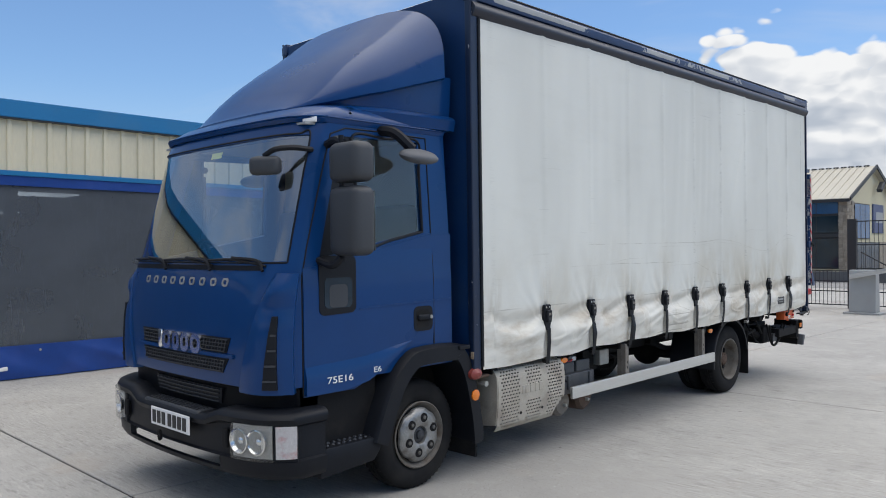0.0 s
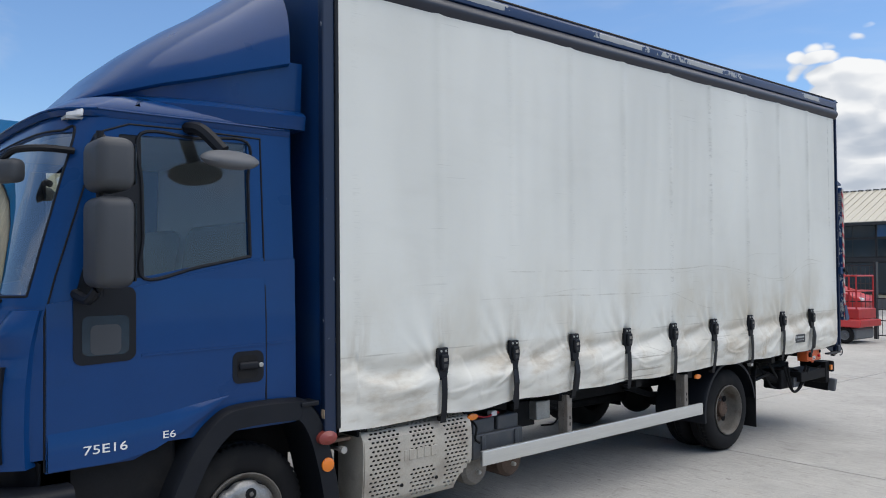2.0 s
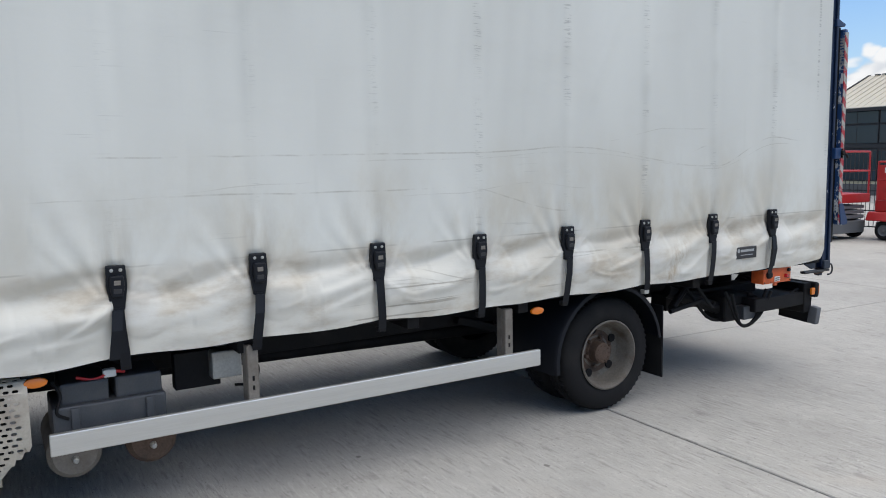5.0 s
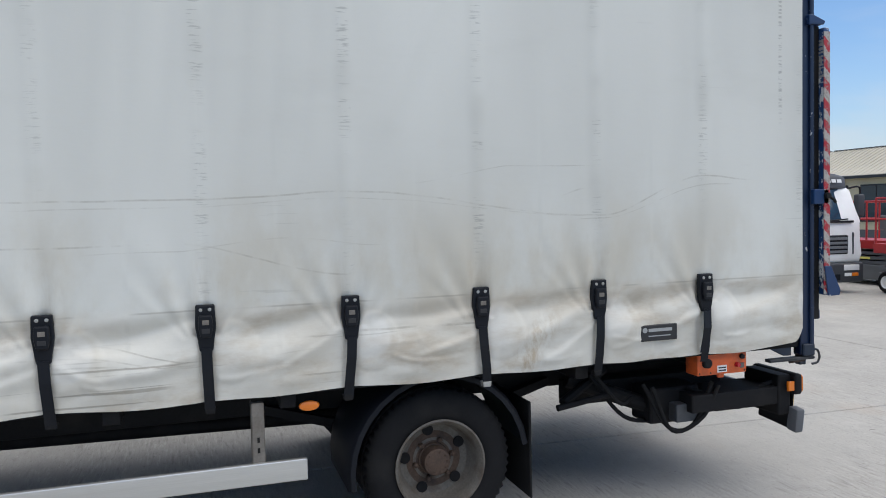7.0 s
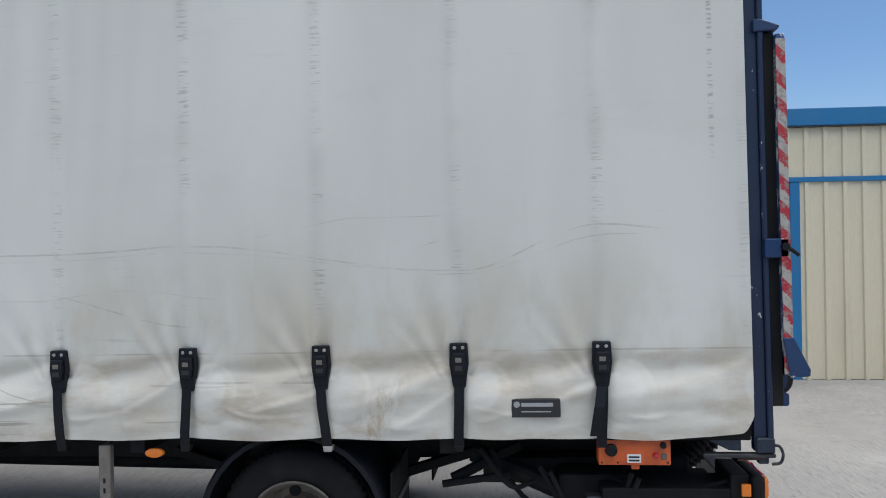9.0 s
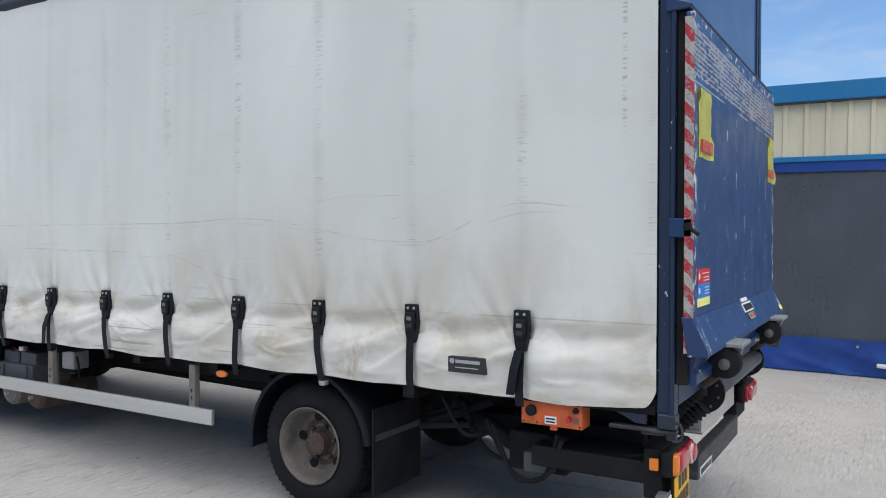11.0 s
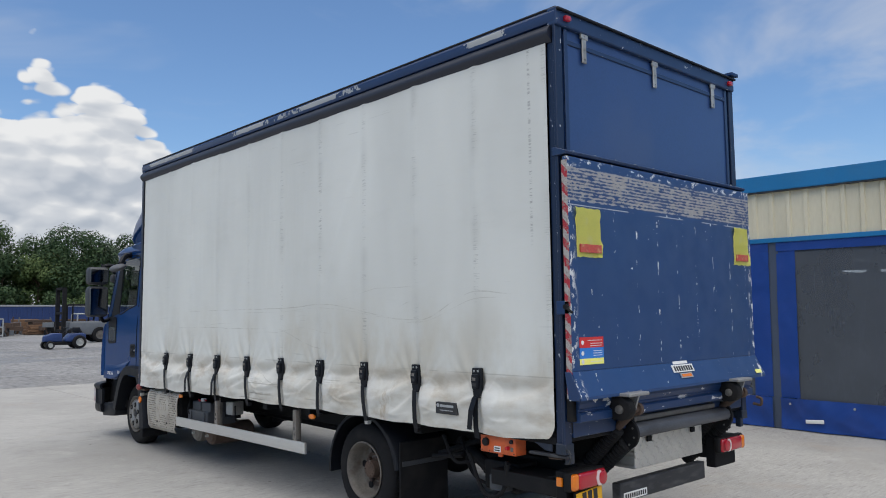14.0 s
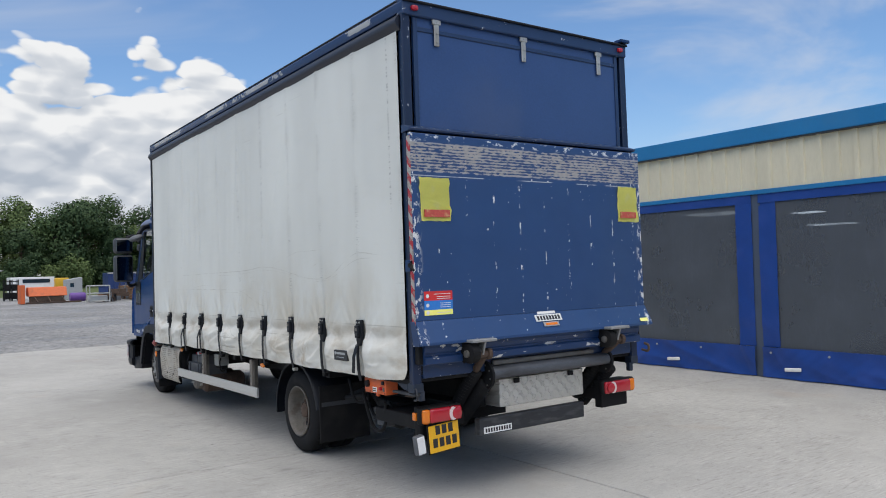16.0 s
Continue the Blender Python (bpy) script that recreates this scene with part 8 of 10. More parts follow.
def ribbed(y0, y1, z0, z1, x=BX):
    """Box-profile sheet with narrow upright ribs."""
    b = bmesh.new()
    pts, pitch = [], 0.262
    y = y0
    k = math.ceil((y0 - 13.412) / pitch)
    pts.append((x, y0))
    while 13.412 + k * pitch + 0.03 < y1:
        c = 13.412 + k * pitch
        if c - 0.03 > y0:
            pts += [(x, c - 0.032), (x + 0.028, c - 0.018), (x + 0.028, c + 0.018), (x, c + 0.032)]
        k += 1
    pts.append((x, y1))
    loft([[(px, py, z0) for px, py in pts], [(px, py, z1) for px, py in pts]], closed=False, into=b)
    bmesh.ops.recalc_face_normals(b, faces=b.faces[:])
    bmesh.ops.solidify(b, geom=b.faces[:], thickness=0.012)
    return b


part("cladding", ribbed(B_START, B_END, 2.86, 3.64), CREAM, shop, "cream ribbed cladding")
part("cladding", ribbed(14.36, B_END - 0.09, 0.0, 2.84), CREAM, shop, "cream ribbed cladding")
b = bmesh.new()
for k in range(-34, 10):
    for z in (3.02, 3.48):
        if (k * 7 + int(z * 10)) % 3:
            lathe([(0.0, 0.011), (0.006, 0.009)], (BX + 0.001, 13.53 + k * 0.262, z), 8, into=b)
part("fixing", b, GREY_PLASTIC, shop, "dark fixing screws")
part("fascia", box(BX - 0.10, BX + 0.11, B_START - 0.06, B_END + 0.08, 3.61, 3.855, 0.01), TRIM_BLUE, shop, "blue eaves fascia")
part("fascia_lip", box(BX - 0.0, BX + 0.095, B_START - 0.05, B_END + 0.07, 3.592, 3.61), GREY_PLASTIC, shop)
part("head_trim", box(BX - 0.01, BX + 0.055, B_START, B_END, 2.815, 2.885, 0.006), TRIM_BLUE, shop, "blue head trim")
part("corner_trim", box(BX - 0.10, BX + 0.05, B_END - 0.09, B_END + 0.03, 0.0, 3.6, 0.006), TRIM_BLUE, shop, "blue corner trim")
part("jamb_trim", box(BX - 0.06, BX + 0.045, 14.225, 14.36, 0.0, 2.815, 0.006), TRIM_BLUE, shop, "blue door jamb")
POSTS = (9.47, 2.72, -3.7)
for y in POSTS:
    part("steel_post", box(BX - 0.12, BX + 0.02, y - 0.09, y + 0.09, 0.0, 2.815, 0.006), POST_GREY, shop, "dark grey-blue steel post")
part("roof", loft([[(BX + 0.05, B_START, 3.84), (BX + 0.05, B_END, 3.84), (BX + 0.05, B_END, 3.80), (BX + 0.05, B_START, 3.80)], [(BX - 12, B_START, 4.3), (BX - 12, B_END, 4.3), (BX - 12, B_END, 4.26), (BX - 12, B_START, 4.26)], [(BX - 24, B_START, 3.84), (BX - 24, B_END, 3.84), (BX - 24, B_END, 3.80), (BX - 24, B_START, 3.80)]]), OFFICE_ROOF, shop)
part("end_wall", box(BX - 24, BX - 0.1, B_END - 0.12, B_END, 0, 3.8), CREAM, shop)
part("end_wall", box(BX - 24, BX - 0.0, B_START, B_START + 0.12, 0, 3.8), CREAM, shop)
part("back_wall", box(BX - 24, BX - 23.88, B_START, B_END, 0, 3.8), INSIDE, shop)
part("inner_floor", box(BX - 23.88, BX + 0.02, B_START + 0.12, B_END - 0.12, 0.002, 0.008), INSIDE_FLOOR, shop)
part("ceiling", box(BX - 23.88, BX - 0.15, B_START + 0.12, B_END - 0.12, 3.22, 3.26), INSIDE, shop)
# no roof openings: the panels' own glow stands for the daylight through them
for x, y, z, w in ((-13.85, 4.92, 2.9, 0.5), (-16.4, 5.46, 2.9, 0.55), (-24.9, 6.67, 2.9, 0.8), (-23.3, 3.8, 3.2, 0.4), (-32.3, -0.2, 3.2, 0.8)):
    part("rooflight", box(x - w * 0.7, x + w * 0.7, y - w, y + w, z - 0.015, z + 0.015, 0.004, 1), PANEL_LIGHT, shop, "bright corrugated rooflight panel")
for x in (-16.0, -19.5):
    for y in (-3.7, 4.75, 9.47):
        part("inner_column", box(x - 0.1, x + 0.1, y - 0.1, y + 0.1, 0, 3.22, 0.005, 1), POST_GREY, shop)

# roll-up curtains of blue sheet with a clear middle
def wavy(y0, y1, z0, z1, amp, seed, x=BX + 0.03, ny=150, nz=14):
    b = bmesh.new()
    rows = []
    for j in range(nz + 1):
        z = z0 + (z1 - z0) * j / nz
        row = []
        for i in range(ny + 1):
            y = y0 + (y1 - y0) * i / ny
            edge = math.exp(-min(y - y0, y1 - y) / 0.35)
            w = amp * (noise.noise((seed, y * 2.1, z * 2.0)) + 0.3 * noise.noise((seed + 4, y * 3.2 + z * 4, z * 2.4)) + 0.8 * edge * noise.noise((seed + 7, y * 9 + z * 4, z * 1.6)))
            w += amp * 0.38 * noise.noise((seed + 12, y * 6.5 - z * 8.0, z * 2.0)) * (0.4 + abs(noise.noise((seed + 15, y * 0.8, 1.0))))
            g = noise.noise((seed + 9, y * 1.1 + z * 3.0, z * 1.6))
            w += amp * 0.7 * (1 - min(1.0, abs(g) * 1.6)) ** 2
            row.append((x + w, y, z))
        rows.append(row)
    loft(rows, closed=False, into=b)
    bmesh.ops.solidify(b, geom=b.faces[:], thickness=0.004)
    return b


def bay(y0, y1, seed):
    c = thing("bay_curtain", (BX, (y0 + y1) / 2, 0), "blue tarpaulin curtain with a large hazy clear window", "curtain", "workshop bay curtains")
    part("bottom_skirt", wavy(y0, y1, 0.015, 0.47, 0.035, seed, BX + 0.05), TARP_BLUE, c, smooth=True)
    part("top_band", wavy(y0, y1, 2.68, 2.815, 0.008, seed + 1), TARP_BLUE, c, smooth=True)
    for a, e in ((y0, y0 + 0.28), (y1 - 0.28, y1)):
        part("side_band", wavy(a, e, 0.47, 2.68, 0.014, seed + 2 + a, ny=10, nz=40), TARP_BLUE, c, smooth=True)
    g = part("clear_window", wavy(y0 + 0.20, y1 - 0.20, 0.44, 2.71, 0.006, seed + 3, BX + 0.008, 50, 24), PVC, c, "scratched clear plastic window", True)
    g.visible_shadow = False
    k = 0
    y = y0 + 0.5
    while y < y1 - 0.2:
        hd = moved(box(-0.008, 0.012, -0.13, 0.13, -0.028, 0.028, 0.012, 2), Matrix.Translation((BX + 0.085, y, 0.16)) @ Matrix.Rotation(radians(4 - 8 * (k % 2)), 4, "X"))
        part("pull_handle", hd, BAR_WHITE, c, "white pull handle", True)
        for d in (-0.35, 0.55):
            part("stud", lathe([(0, 0.018), (0.01, 0.016)], (BX + 0.075, y + d, 0.39), 10), GALV, c)
        y += 2.3
        k += 1
    return c


bay(-8.9, -3.76, 1.0)
bay(-3.64, 2.66, 5.0)
bay(2.78, 9.41, 9.0)
bay(9.53, 12.72, 13.0)

# door bay: blue surround, clear top light, rolled-up flap
dc = thing("door_curtain", (BX, 13.4, 0), "blue tarpaulin doorway with its clear flap rolled up", "curtain")
part("surround", wavy(13.98, 14.225, 0.02, 2.815, 0.012, 21, ny=8, nz=30), TARP_BLUE, dc, smooth=True)
part("surround", wavy(12.72, 12.84, 0.02, 2.05, 0.012, 22, ny=6, nz=30), TARP_BLUE, dc, smooth=True)
part("surround", wavy(12.70, 13.99, 2.62, 2.815, 0.01, 23, ny=30), TARP_BLUE, dc, smooth=True)
part("surround", wavy(12.72, 13.99, 2.03, 2.10, 0.01, 24, ny=30, nz=3), TARP_BLUE, dc, smooth=True)
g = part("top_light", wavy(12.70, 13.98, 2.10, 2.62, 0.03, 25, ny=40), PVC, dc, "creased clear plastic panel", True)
g.visible_shadow = False
b = bmesh.new()
rings = []
for k in range(25):
    y = 12.86 + 1.16 * k / 24
    r = 0.062 + 0.014 * math.sin(k * 1.4) + (0.012 if k in (0, 24) else 0)
    zc = 1.985 - 0.03 * math.sin(math.pi * k / 24)
    rings.append([(BX + 0.07 + r * math.cos(a * math.tau / 14), y, zc + r * math.sin(a * math.tau / 14)) for a in range(14)])
loft(rings, into=b)
part("rolled_flap", b, CARD, dc, "rolled clear plastic flap", True)
for y in (13.13, 13.73):
    part("tie_strap", lathe([(-0.02, 0.085), (0.02, 0.085)], (BX + 0.07, y, 1.97), 16, "y"), BAR_WHITE, dc)

# seen inside
cab = thing("steel_cabinet", (-12.6, 13.9, 0), "pale grey louvred steel cabinet inside the doorway", "cabinet")
part("body", box(-13.05, -12.15, 13.52, 14.12, 0.01, 1.40, 0.01), CARD, cab)
for z in range(12):
    part("louvre", box(-12.15, -12.14, 13.80, 14.10, 0.25 + z * 0.09, 0.28 + z * 0.09, 0.003, 1), CARD, cab)
for y in (13.56, 13.69):
    d = part("door", box(-12.15, -12.135, y, y + 0.11, 0.6, 1.34, 0.005, 1), BAR_WHITE, cab)
    part("glass", box(-12.135, -12.131, y + 0.015, y + 0.095, 0.63, 1.22), DARK_GLASS, d)
    part("lock", box(-12.133, -12.128, y + 0.04, y + 0.075, 1.25, 1.30), BAR_WHITE, d)
lad = thing("storage_rack", (-14.2, 13.0, 0), "dim steel storage rack", "rack")
for y in (12.55, 12.95):
    part("upright", box(-14.2, -14.16, y, y + 0.04, 0, 1.9), GALV, lad)
for z in (0.4, 0.8, 1.2, 1.6):
    part("shelf", box(-14.4, -14.0, 12.55, 12.99, z, z + 0.025), GALV, lad)
for y0 in (0.2, 4.6):
    bench = thing("work_bench", (-13.0, y0 + 1.2, 0), "long pale bench with a low barrier inside the bay", "bench", "benches behind the curtains")
    part("bench_top", box(-13.0, -12.2, y0, y0 + 4.2, 0.82, 0.88, 0.01), CARD, bench)
    for y in (y0 + 0.1, y0 + 1.8, y0 + 3.0, y0 + 4.1):
        part("leg", box(-12.95, -12.25, y, y + 0.05, 0.01, 0.82), CARD, bench)
    for a, e in ((1.86, 2.74), (3.26, 4.08)):
        part("lower_panel", box(-12.24, -12.20, y0 + a, y0 + e, 0.42, 0.80, 0.005, 1), WHITE, bench, "pale ribbed panel")
        for k in range(7):
            part("panel_rib", box(-12.20, -12.185, y0 + a + 0.05 + k * (e - a - 0.1) / 7, y0 + a + 0.07 + k * (e - a - 0.1) / 7, 0.42, 0.80), CARD, bench)
mach = thing("bench_machine", (-12.6, 5.25, 0), "pale machine frame with a curved guard", "machine")
part("frame", box(-12.68, -12.40, 4.85, 5.65, 0.01, 0.66, 0.03), CARD, mach)
b = bmesh.new()
pipe([(-12.38, 5.05, 0.35), (-12.36, 5.10, 0.55), (-12.36, 5.28, 0.62), (-12.36, 5.42, 0.55), (-12.38, 5.46, 0.35)], 0.02, 8, into=b)
part("guard", b, BAR_WHITE, mach, smooth=True)

# ---- wheel used by the other vehicles ----
def plain_wheel(parent, c, R, w, axis, rim_mat, s=1):
    prof = [(-w / 2 + 0.01, R * 0.55), (-w / 2, R * 0.62), (-w / 2, R * 0.85), (-w / 2 + 0.03, R * 0.97), (-w / 4, R), (w / 4, R), (w / 2 - 0.03, R * 0.97), (w / 2, R * 0.85), (w / 2, R * 0.62), (w / 2 - 0.01, R * 0.55)]
    wob = lambda j, k: -0.02 * R / 0.4 if (k % 2 and 2 < j < 7) else 0
    t = part("wheel", lathe(prof, c, 48, axis, wob, caps=False), RUBBER, parent, "black rubber tyre", True, 40)
    prof = [(s * (w / 2 - 0.03), R * 0.58), (s * (w / 2 - 0.005), R * 0.56), (s * (w / 2 - 0.03), R * 0.48), (s * (w / 2 - 0.05), R * 0.25), (s * (w / 2 - 0.01), R * 0.20), (s * (w / 2), R * 0.05)]
    part("rim", lathe(prof, c, 28, axis), rim_mat, t, smooth=True)
    return t


# ---- white flatbed truck beyond the workshop ----
man = thing("flatbed_truck", (-16, 20.05, 0), "white flatbed lorry with dark visor, parked nose out", "truck")
FX, Y0, Y1 = -12.9, 18.9, 21.2
prof = [(FX - 1.45, 0.62), (FX - 0.02, 0.62), (FX, 0.80), (FX - 0.02, 1.36), (FX - 0.05, 1.49), (FX - 0.30, 2.14), (FX - 0.45, 2.23), (FX - 1.45, 2.24)]
part("cab", prism(prof, "y", Y0, Y1, 0.06, 3), WHITE, man, "white cab", True, 40)
ym = (Y0 + Y1) / 2
rings = []
for z, back, inset in ((1.50, 0.035, 0.20), (1.53, 0.045, 0.13), (1.80, 0.15, 0.11), (2.16, 0.29, 0.09)):
    n = 8
    line = [(FX - back - 0.10 * abs(2 * k / n - 1) ** 3, Y0 + inset + (Y1 - Y0 - 2 * inset) * k / n, z) for k in range(n + 1)]
    rings.append([(x + 0.012, y, z) for x, y, z in line] + [(x - 0.08, y, z) for x, y, z in reversed(line)])
part("windscreen", loft(rings), DARK_GLASS, man, smooth=True, angle=40)
rings = []
for k in range(11):
    q = 2 * k / 10 - 1
    y, back = ym + q * 1.08, 0.16 * abs(q) ** 3
    rings.append([(FX - 0.27 - back, y, 2.15), (FX - 0.20 - back, y, 2.19), (FX - 0.24 - back, y, 2.40), (FX - 0.36 - back, y, 2.50 - 0.05 * abs(q) ** 4), (FX - 0.60 - back * 0.5, y, 2.42)])
part("sun_visor", loft(rings), GREY_PLASTIC, man, "dark sun visor", True, 50)
for k in range(7):
    y = ym - 0.16 + k * 0.145
    part("visor_bar", prism([(FX - 0.214, 2.29), (FX - 0.208, 2.29), (FX - 0.226, 2.36), (FX - 0.232, 2.36)], "y", y, y + 0.11), BAR_WHITE, man, "pale lettering bar")
part("grille", box(FX - 0.04, FX + 0.012, Y0 + 0.50, Y1 - 0.35, 0.80, 1.20, 0.03), BLACK, man)
for k in range(4):
    part("grille_slat", box(FX + 0.005, FX + 0.028, Y0 + 0.53, Y1 - 0.38, 0.83 + k * 0.09, 0.885 + k * 0.09, 0.006), MACHINE_GREY, man)
for k in range(3):
    part("badge_bar", box(FX + 0.026, FX + 0.036, ym - 0.24 + k * 0.16, ym - 0.12 + k * 0.16, 1.06, 1.14, 0.006), SILVER, man)
for y in (Y0 + 0.26, Y1 - 0.24):
    part("corner_groove", box(FX - 0.03, FX + 0.008, y, y + 0.03, 0.80, 1.25), GREY_PLASTIC, man)
part("scuttle", box(FX - 0.06, FX + 0.016, Y0 + 0.22, Y1 - 0.22, 1.455, 1.50, 0.01), BLACK, man)
for y in (ym - 0.65, ym + 0.25):
    part("wiper", rod((FX + 0.0, y, 1.50), (FX - 0.02, y + 0.55, 1.53), 0.014, 6), BLACK, man)
part("bumper", box(FX - 0.35, FX + 0.06, Y0 - 0.02, Y1 + 0.02, 0.22, 0.63, 0.05, 3), GREY_PLASTIC, man, "dark grey bumper", True)
for y, near in ((Y0 + 0.10, True), (Y1 - 0.52, False)):
    part("headlamp", box(FX + 0.045, FX + 0.075, y, y + 0.40, 0.47, 0.59, 0.015), WHITE_LENS, man, smooth=True)
    part("indicator", box(FX + 0.045, FX + 0.07, y + (0.02 if near else 0.22), y + (0.18 if near else 0.38), 0.35, 0.42, 0.008), AMBER, man)
    part("fog_lamp", box(FX + 0.045, FX + 0.07, y + (0.20 if near else 0.02), y + (0.38 if near else 0.20), 0.35, 0.42, 0.008), WHITE_LENS, man)
pl = part("number_plate", box(FX + 0.058, FX + 0.068, ym - 0.26, ym + 0.26, 0.46, 0.57, 0.004, 1), WHITE, man)
for k in range(7):
    part("plate_bar", box(FX + 0.068, FX + 0.071, ym - 0.23 + k * 0.067, ym - 0.185 + k * 0.067, 0.48, 0.55), BAR_BLACK, pl)
part("lower_intake", box(FX + 0.04, FX + 0.063, ym - 0.55, ym + 0.55, 0.27, 0.40, 0.01), BLACK, man)
for y, s in ((Y0, -1), (Y1, 1)):
    d = part("door", prism([(FX - 1.28, 0.80), (FX - 0.40, 0.80), (FX - 0.36, 1.50), (FX - 0.52, 2.17), (FX - 1.28, 2.17)], "y", y - 0.012, y + 0.012, 0.008, 1), WHITE, man)
    part("window", prism([(FX - 1.22, 1.56), (FX - 0.85, 1.54), (FX - 0.62, 1.40), (FX - 0.44, 1.42), (FX - 0.58, 2.10), (FX - 1.20, 2.12)], "y", y + s * 0.014 - 0.004, y + s * 0.014 + 0.004), DARK_GLASS, d)
    part("door_handle", box(FX - 1.24, FX - 1.10, y + s * 0.012 - 0.01, y + s * 0.012 + 0.01, 1.00, 1.14, 0.005), BLACK, d)
    b = bmesh.new()
    pipe([(FX - 0.35, y, 2.18), (FX - 0.30, y + s * 0.22, 2.20), (FX - 0.34, y + s * 0.28, 1.95), (FX - 0.30, y + s * 0.22, 1.40), (FX - 0.35, y, 1.36)], 0.02, 8, into=b)
    part("mirror_arm", b, BLACK, man, smooth=True)
    part("mirror", box(FX - 0.40, FX - 0.26, y + s * 0.26 - 0.10, y + s * 0.26 + 0.10, 1.58, 2.05, 0.04, 3), GREY_PLASTIC, man, smooth=True)
    b = bmesh.new()
    rings = []
    for k in range(13):
        a = math.pi * k / 12
        for_r = lambda r, yy: (FX - 1.05 + r * math.cos(a), yy, 0.36 + r * math.sin(a))
        rings.append([for_r(0.50, y), for_r(0.50, y + s * 0.04), for_r(0.43, y + s * 0.04), for_r(0.43, y - s * 0.3), for_r(0.48, y - s * 0.3)])
    loft(rings, into=b)
    part("wheel_arch", b, GREY_PLASTIC, man, smooth=True, angle=40)
    plain_wheel(man, (FX - 1.05, y - s * 0.14, 0.38), 0.38, 0.24, "y", SILVER, s)
    plain_wheel(man, (FX - 5.0, y - s * 0.16, 0.38), 0.38, 0.30, "y", RIM, s)
part("roof_bar", rod((FX - 1.45, Y0 + 0.1, 2.29), (FX - 0.4, Y0 + 0.1, 2.31), 0.03, 8), GREY_PLASTIC, man)
part("chassis", box(FX - 7.0, FX - 0.3, Y0 + 0.65, Y1 - 0.65, 0.42, 0.66), CHASSIS, man)
part("flat_bed", box(FX - 7.2, FX - 1.75, Y0 - 0.05, Y1 + 0.05, 0.80, 0.92, 0.01), CARD, man, "pale flat bed")
part("bed_stripe", box(FX - 6.4, FX - 2.0, Y0 - 0.056, Y0 - 0.05, 0.76, 0.81), STICKER_YELLOW, man, "yellow bed edge")
part("bed_side", box(FX - 7.2, FX - 1.75, Y0 - 0.03, Y1 + 0.03, 0.66, 0.80, 0.01), CHASSIS, man)
for y in (Y0 + 0.1, Y1 - 0.1):
    b = bmesh.new()
    pipe([(FX - 1.78, y, 0.70), (FX - 1.77, y, 1.55), (FX - 1.72, y, 1.9), (FX - 1.60, y, 2.42)], 0.055, 10, into=b)
    part("head_board_post", b, DARK_BLUE, man, "dark teal head board post", True)
b = bmesh.new()
rod((FX - 1.76, Y0 + 0.1, 1.52), (FX - 1.76, Y1 - 0.1, 1.52), 0.05, 10, into=b)
box(FX - 1.81, FX - 1.73, Y0 + 0.1, Y1 - 0.1, 0.80, 1.42, into=b)
part("head_board", b, DARK_BLUE, man, "dark teal head board", True)
for k in range(10):
    part("rope_hook", box(FX - 1.60, FX - 1.54, Y0 + 0.02, Y0 + 0.06, 1.30 + k * 0.085, 1.345 + k * 0.085), BLACK, man)
part("fuel_tank", lathe([(-0.5, 0.02), (-0.5, 0.18), (-0.47, 0.20), (0.47, 0.20), (0.5, 0.18), (0.5, 0.02)], (FX - 2.3, Y0 + 0.25, 0.42), 24), CARD, man, smooth=True)


# ---- platform lifts ----
def cage(parent, x0, x1, y0, y1, z0, z1, material, nx=3, mid=0.55, r=0.022):
    for x in np.linspace(x0, x1, nx + 1):
        for y in (y0, y1):
            part("rail_post", rod((x, y, z0), (x, y, z1), r, 8), material, parent, smooth=True)
    for z in (z1, z0 + (z1 - z0) * mid):
        for y in (y0, y1):
            part("guard_rail", rod((x0, y, z), (x1, y, z), r, 8), material, parent, smooth=True)
        for x in (x0, x1):
            part("guard_rail", rod((x, y0, z), (x, y1, z), r, 8), material, parent, smooth=True)


def scissor_lift(x0, x1, y0, y1, label, rail_top=1.95):
    L = thing("scissor_lift", ((x0 + x1) / 2, (y0 + y1) / 2, 0), label, "lift", "platform lifts")
    part("base", box(x0 + 0.05, x1 - 0.05, y0 + 0.08, y1 - 0.08, 0.14, 0.42, 0.02), MACHINE_GREY, L, "grey chassis box")
    part("side_cover", box(x0 + 0.5, x1 - 0.05, y0, y0 + 0.08, 0.12, 0.46, 0.015), MACHINE_GREY, L)
    for k in range(3):
        part("scissor_arm", box(x0 + 0.06, x1 - 0.06, y0 + 0.1, y1 - 0.1, 0.46 + k * 0.11, 0.54 + k * 0.11, 0.015), MACHINE_GREY, L)
    part("deck", box(x0, x1, y0, y1, 0.82, 1.02, 0.015), MACHINE_RED, L, "red platform deck")
    cage(L, x0 + 0.03, x1 - 0.03, y0 + 0.03, y1 - 0.03, 1.0, rail_top, MACHINE_RED)
    for x in (x0 + 0.3, x1 - 0.3):
        for y, s in ((y0 + 0.09, -1), (y1 - 0.09, 1)):
            plain_wheel(L, (x, y, 0.23), 0.23, 0.14, "y", WHITE, s)
    part("label", box(x1 - 1.0, x1 - 0.7, y0 + 0.094, y0 + 0.1, 0.58, 0.63), STICKER_YELLOW, L)
    part("control", box(x0 + 0.05, x0 + 0.3, y0 + 0.1, y0 + 0.25, 1.3, 1.6, 0.02), MACHINE_GREY, L)
    return L


scissor_lift(-12.75, -10.2, 21.35, 22.65, "grey and red scissor lift with its platform lowered")
scissor_lift(-15.6, -13.4, 22.6, 23.8, "older grey and red lift behind another", 1.9)
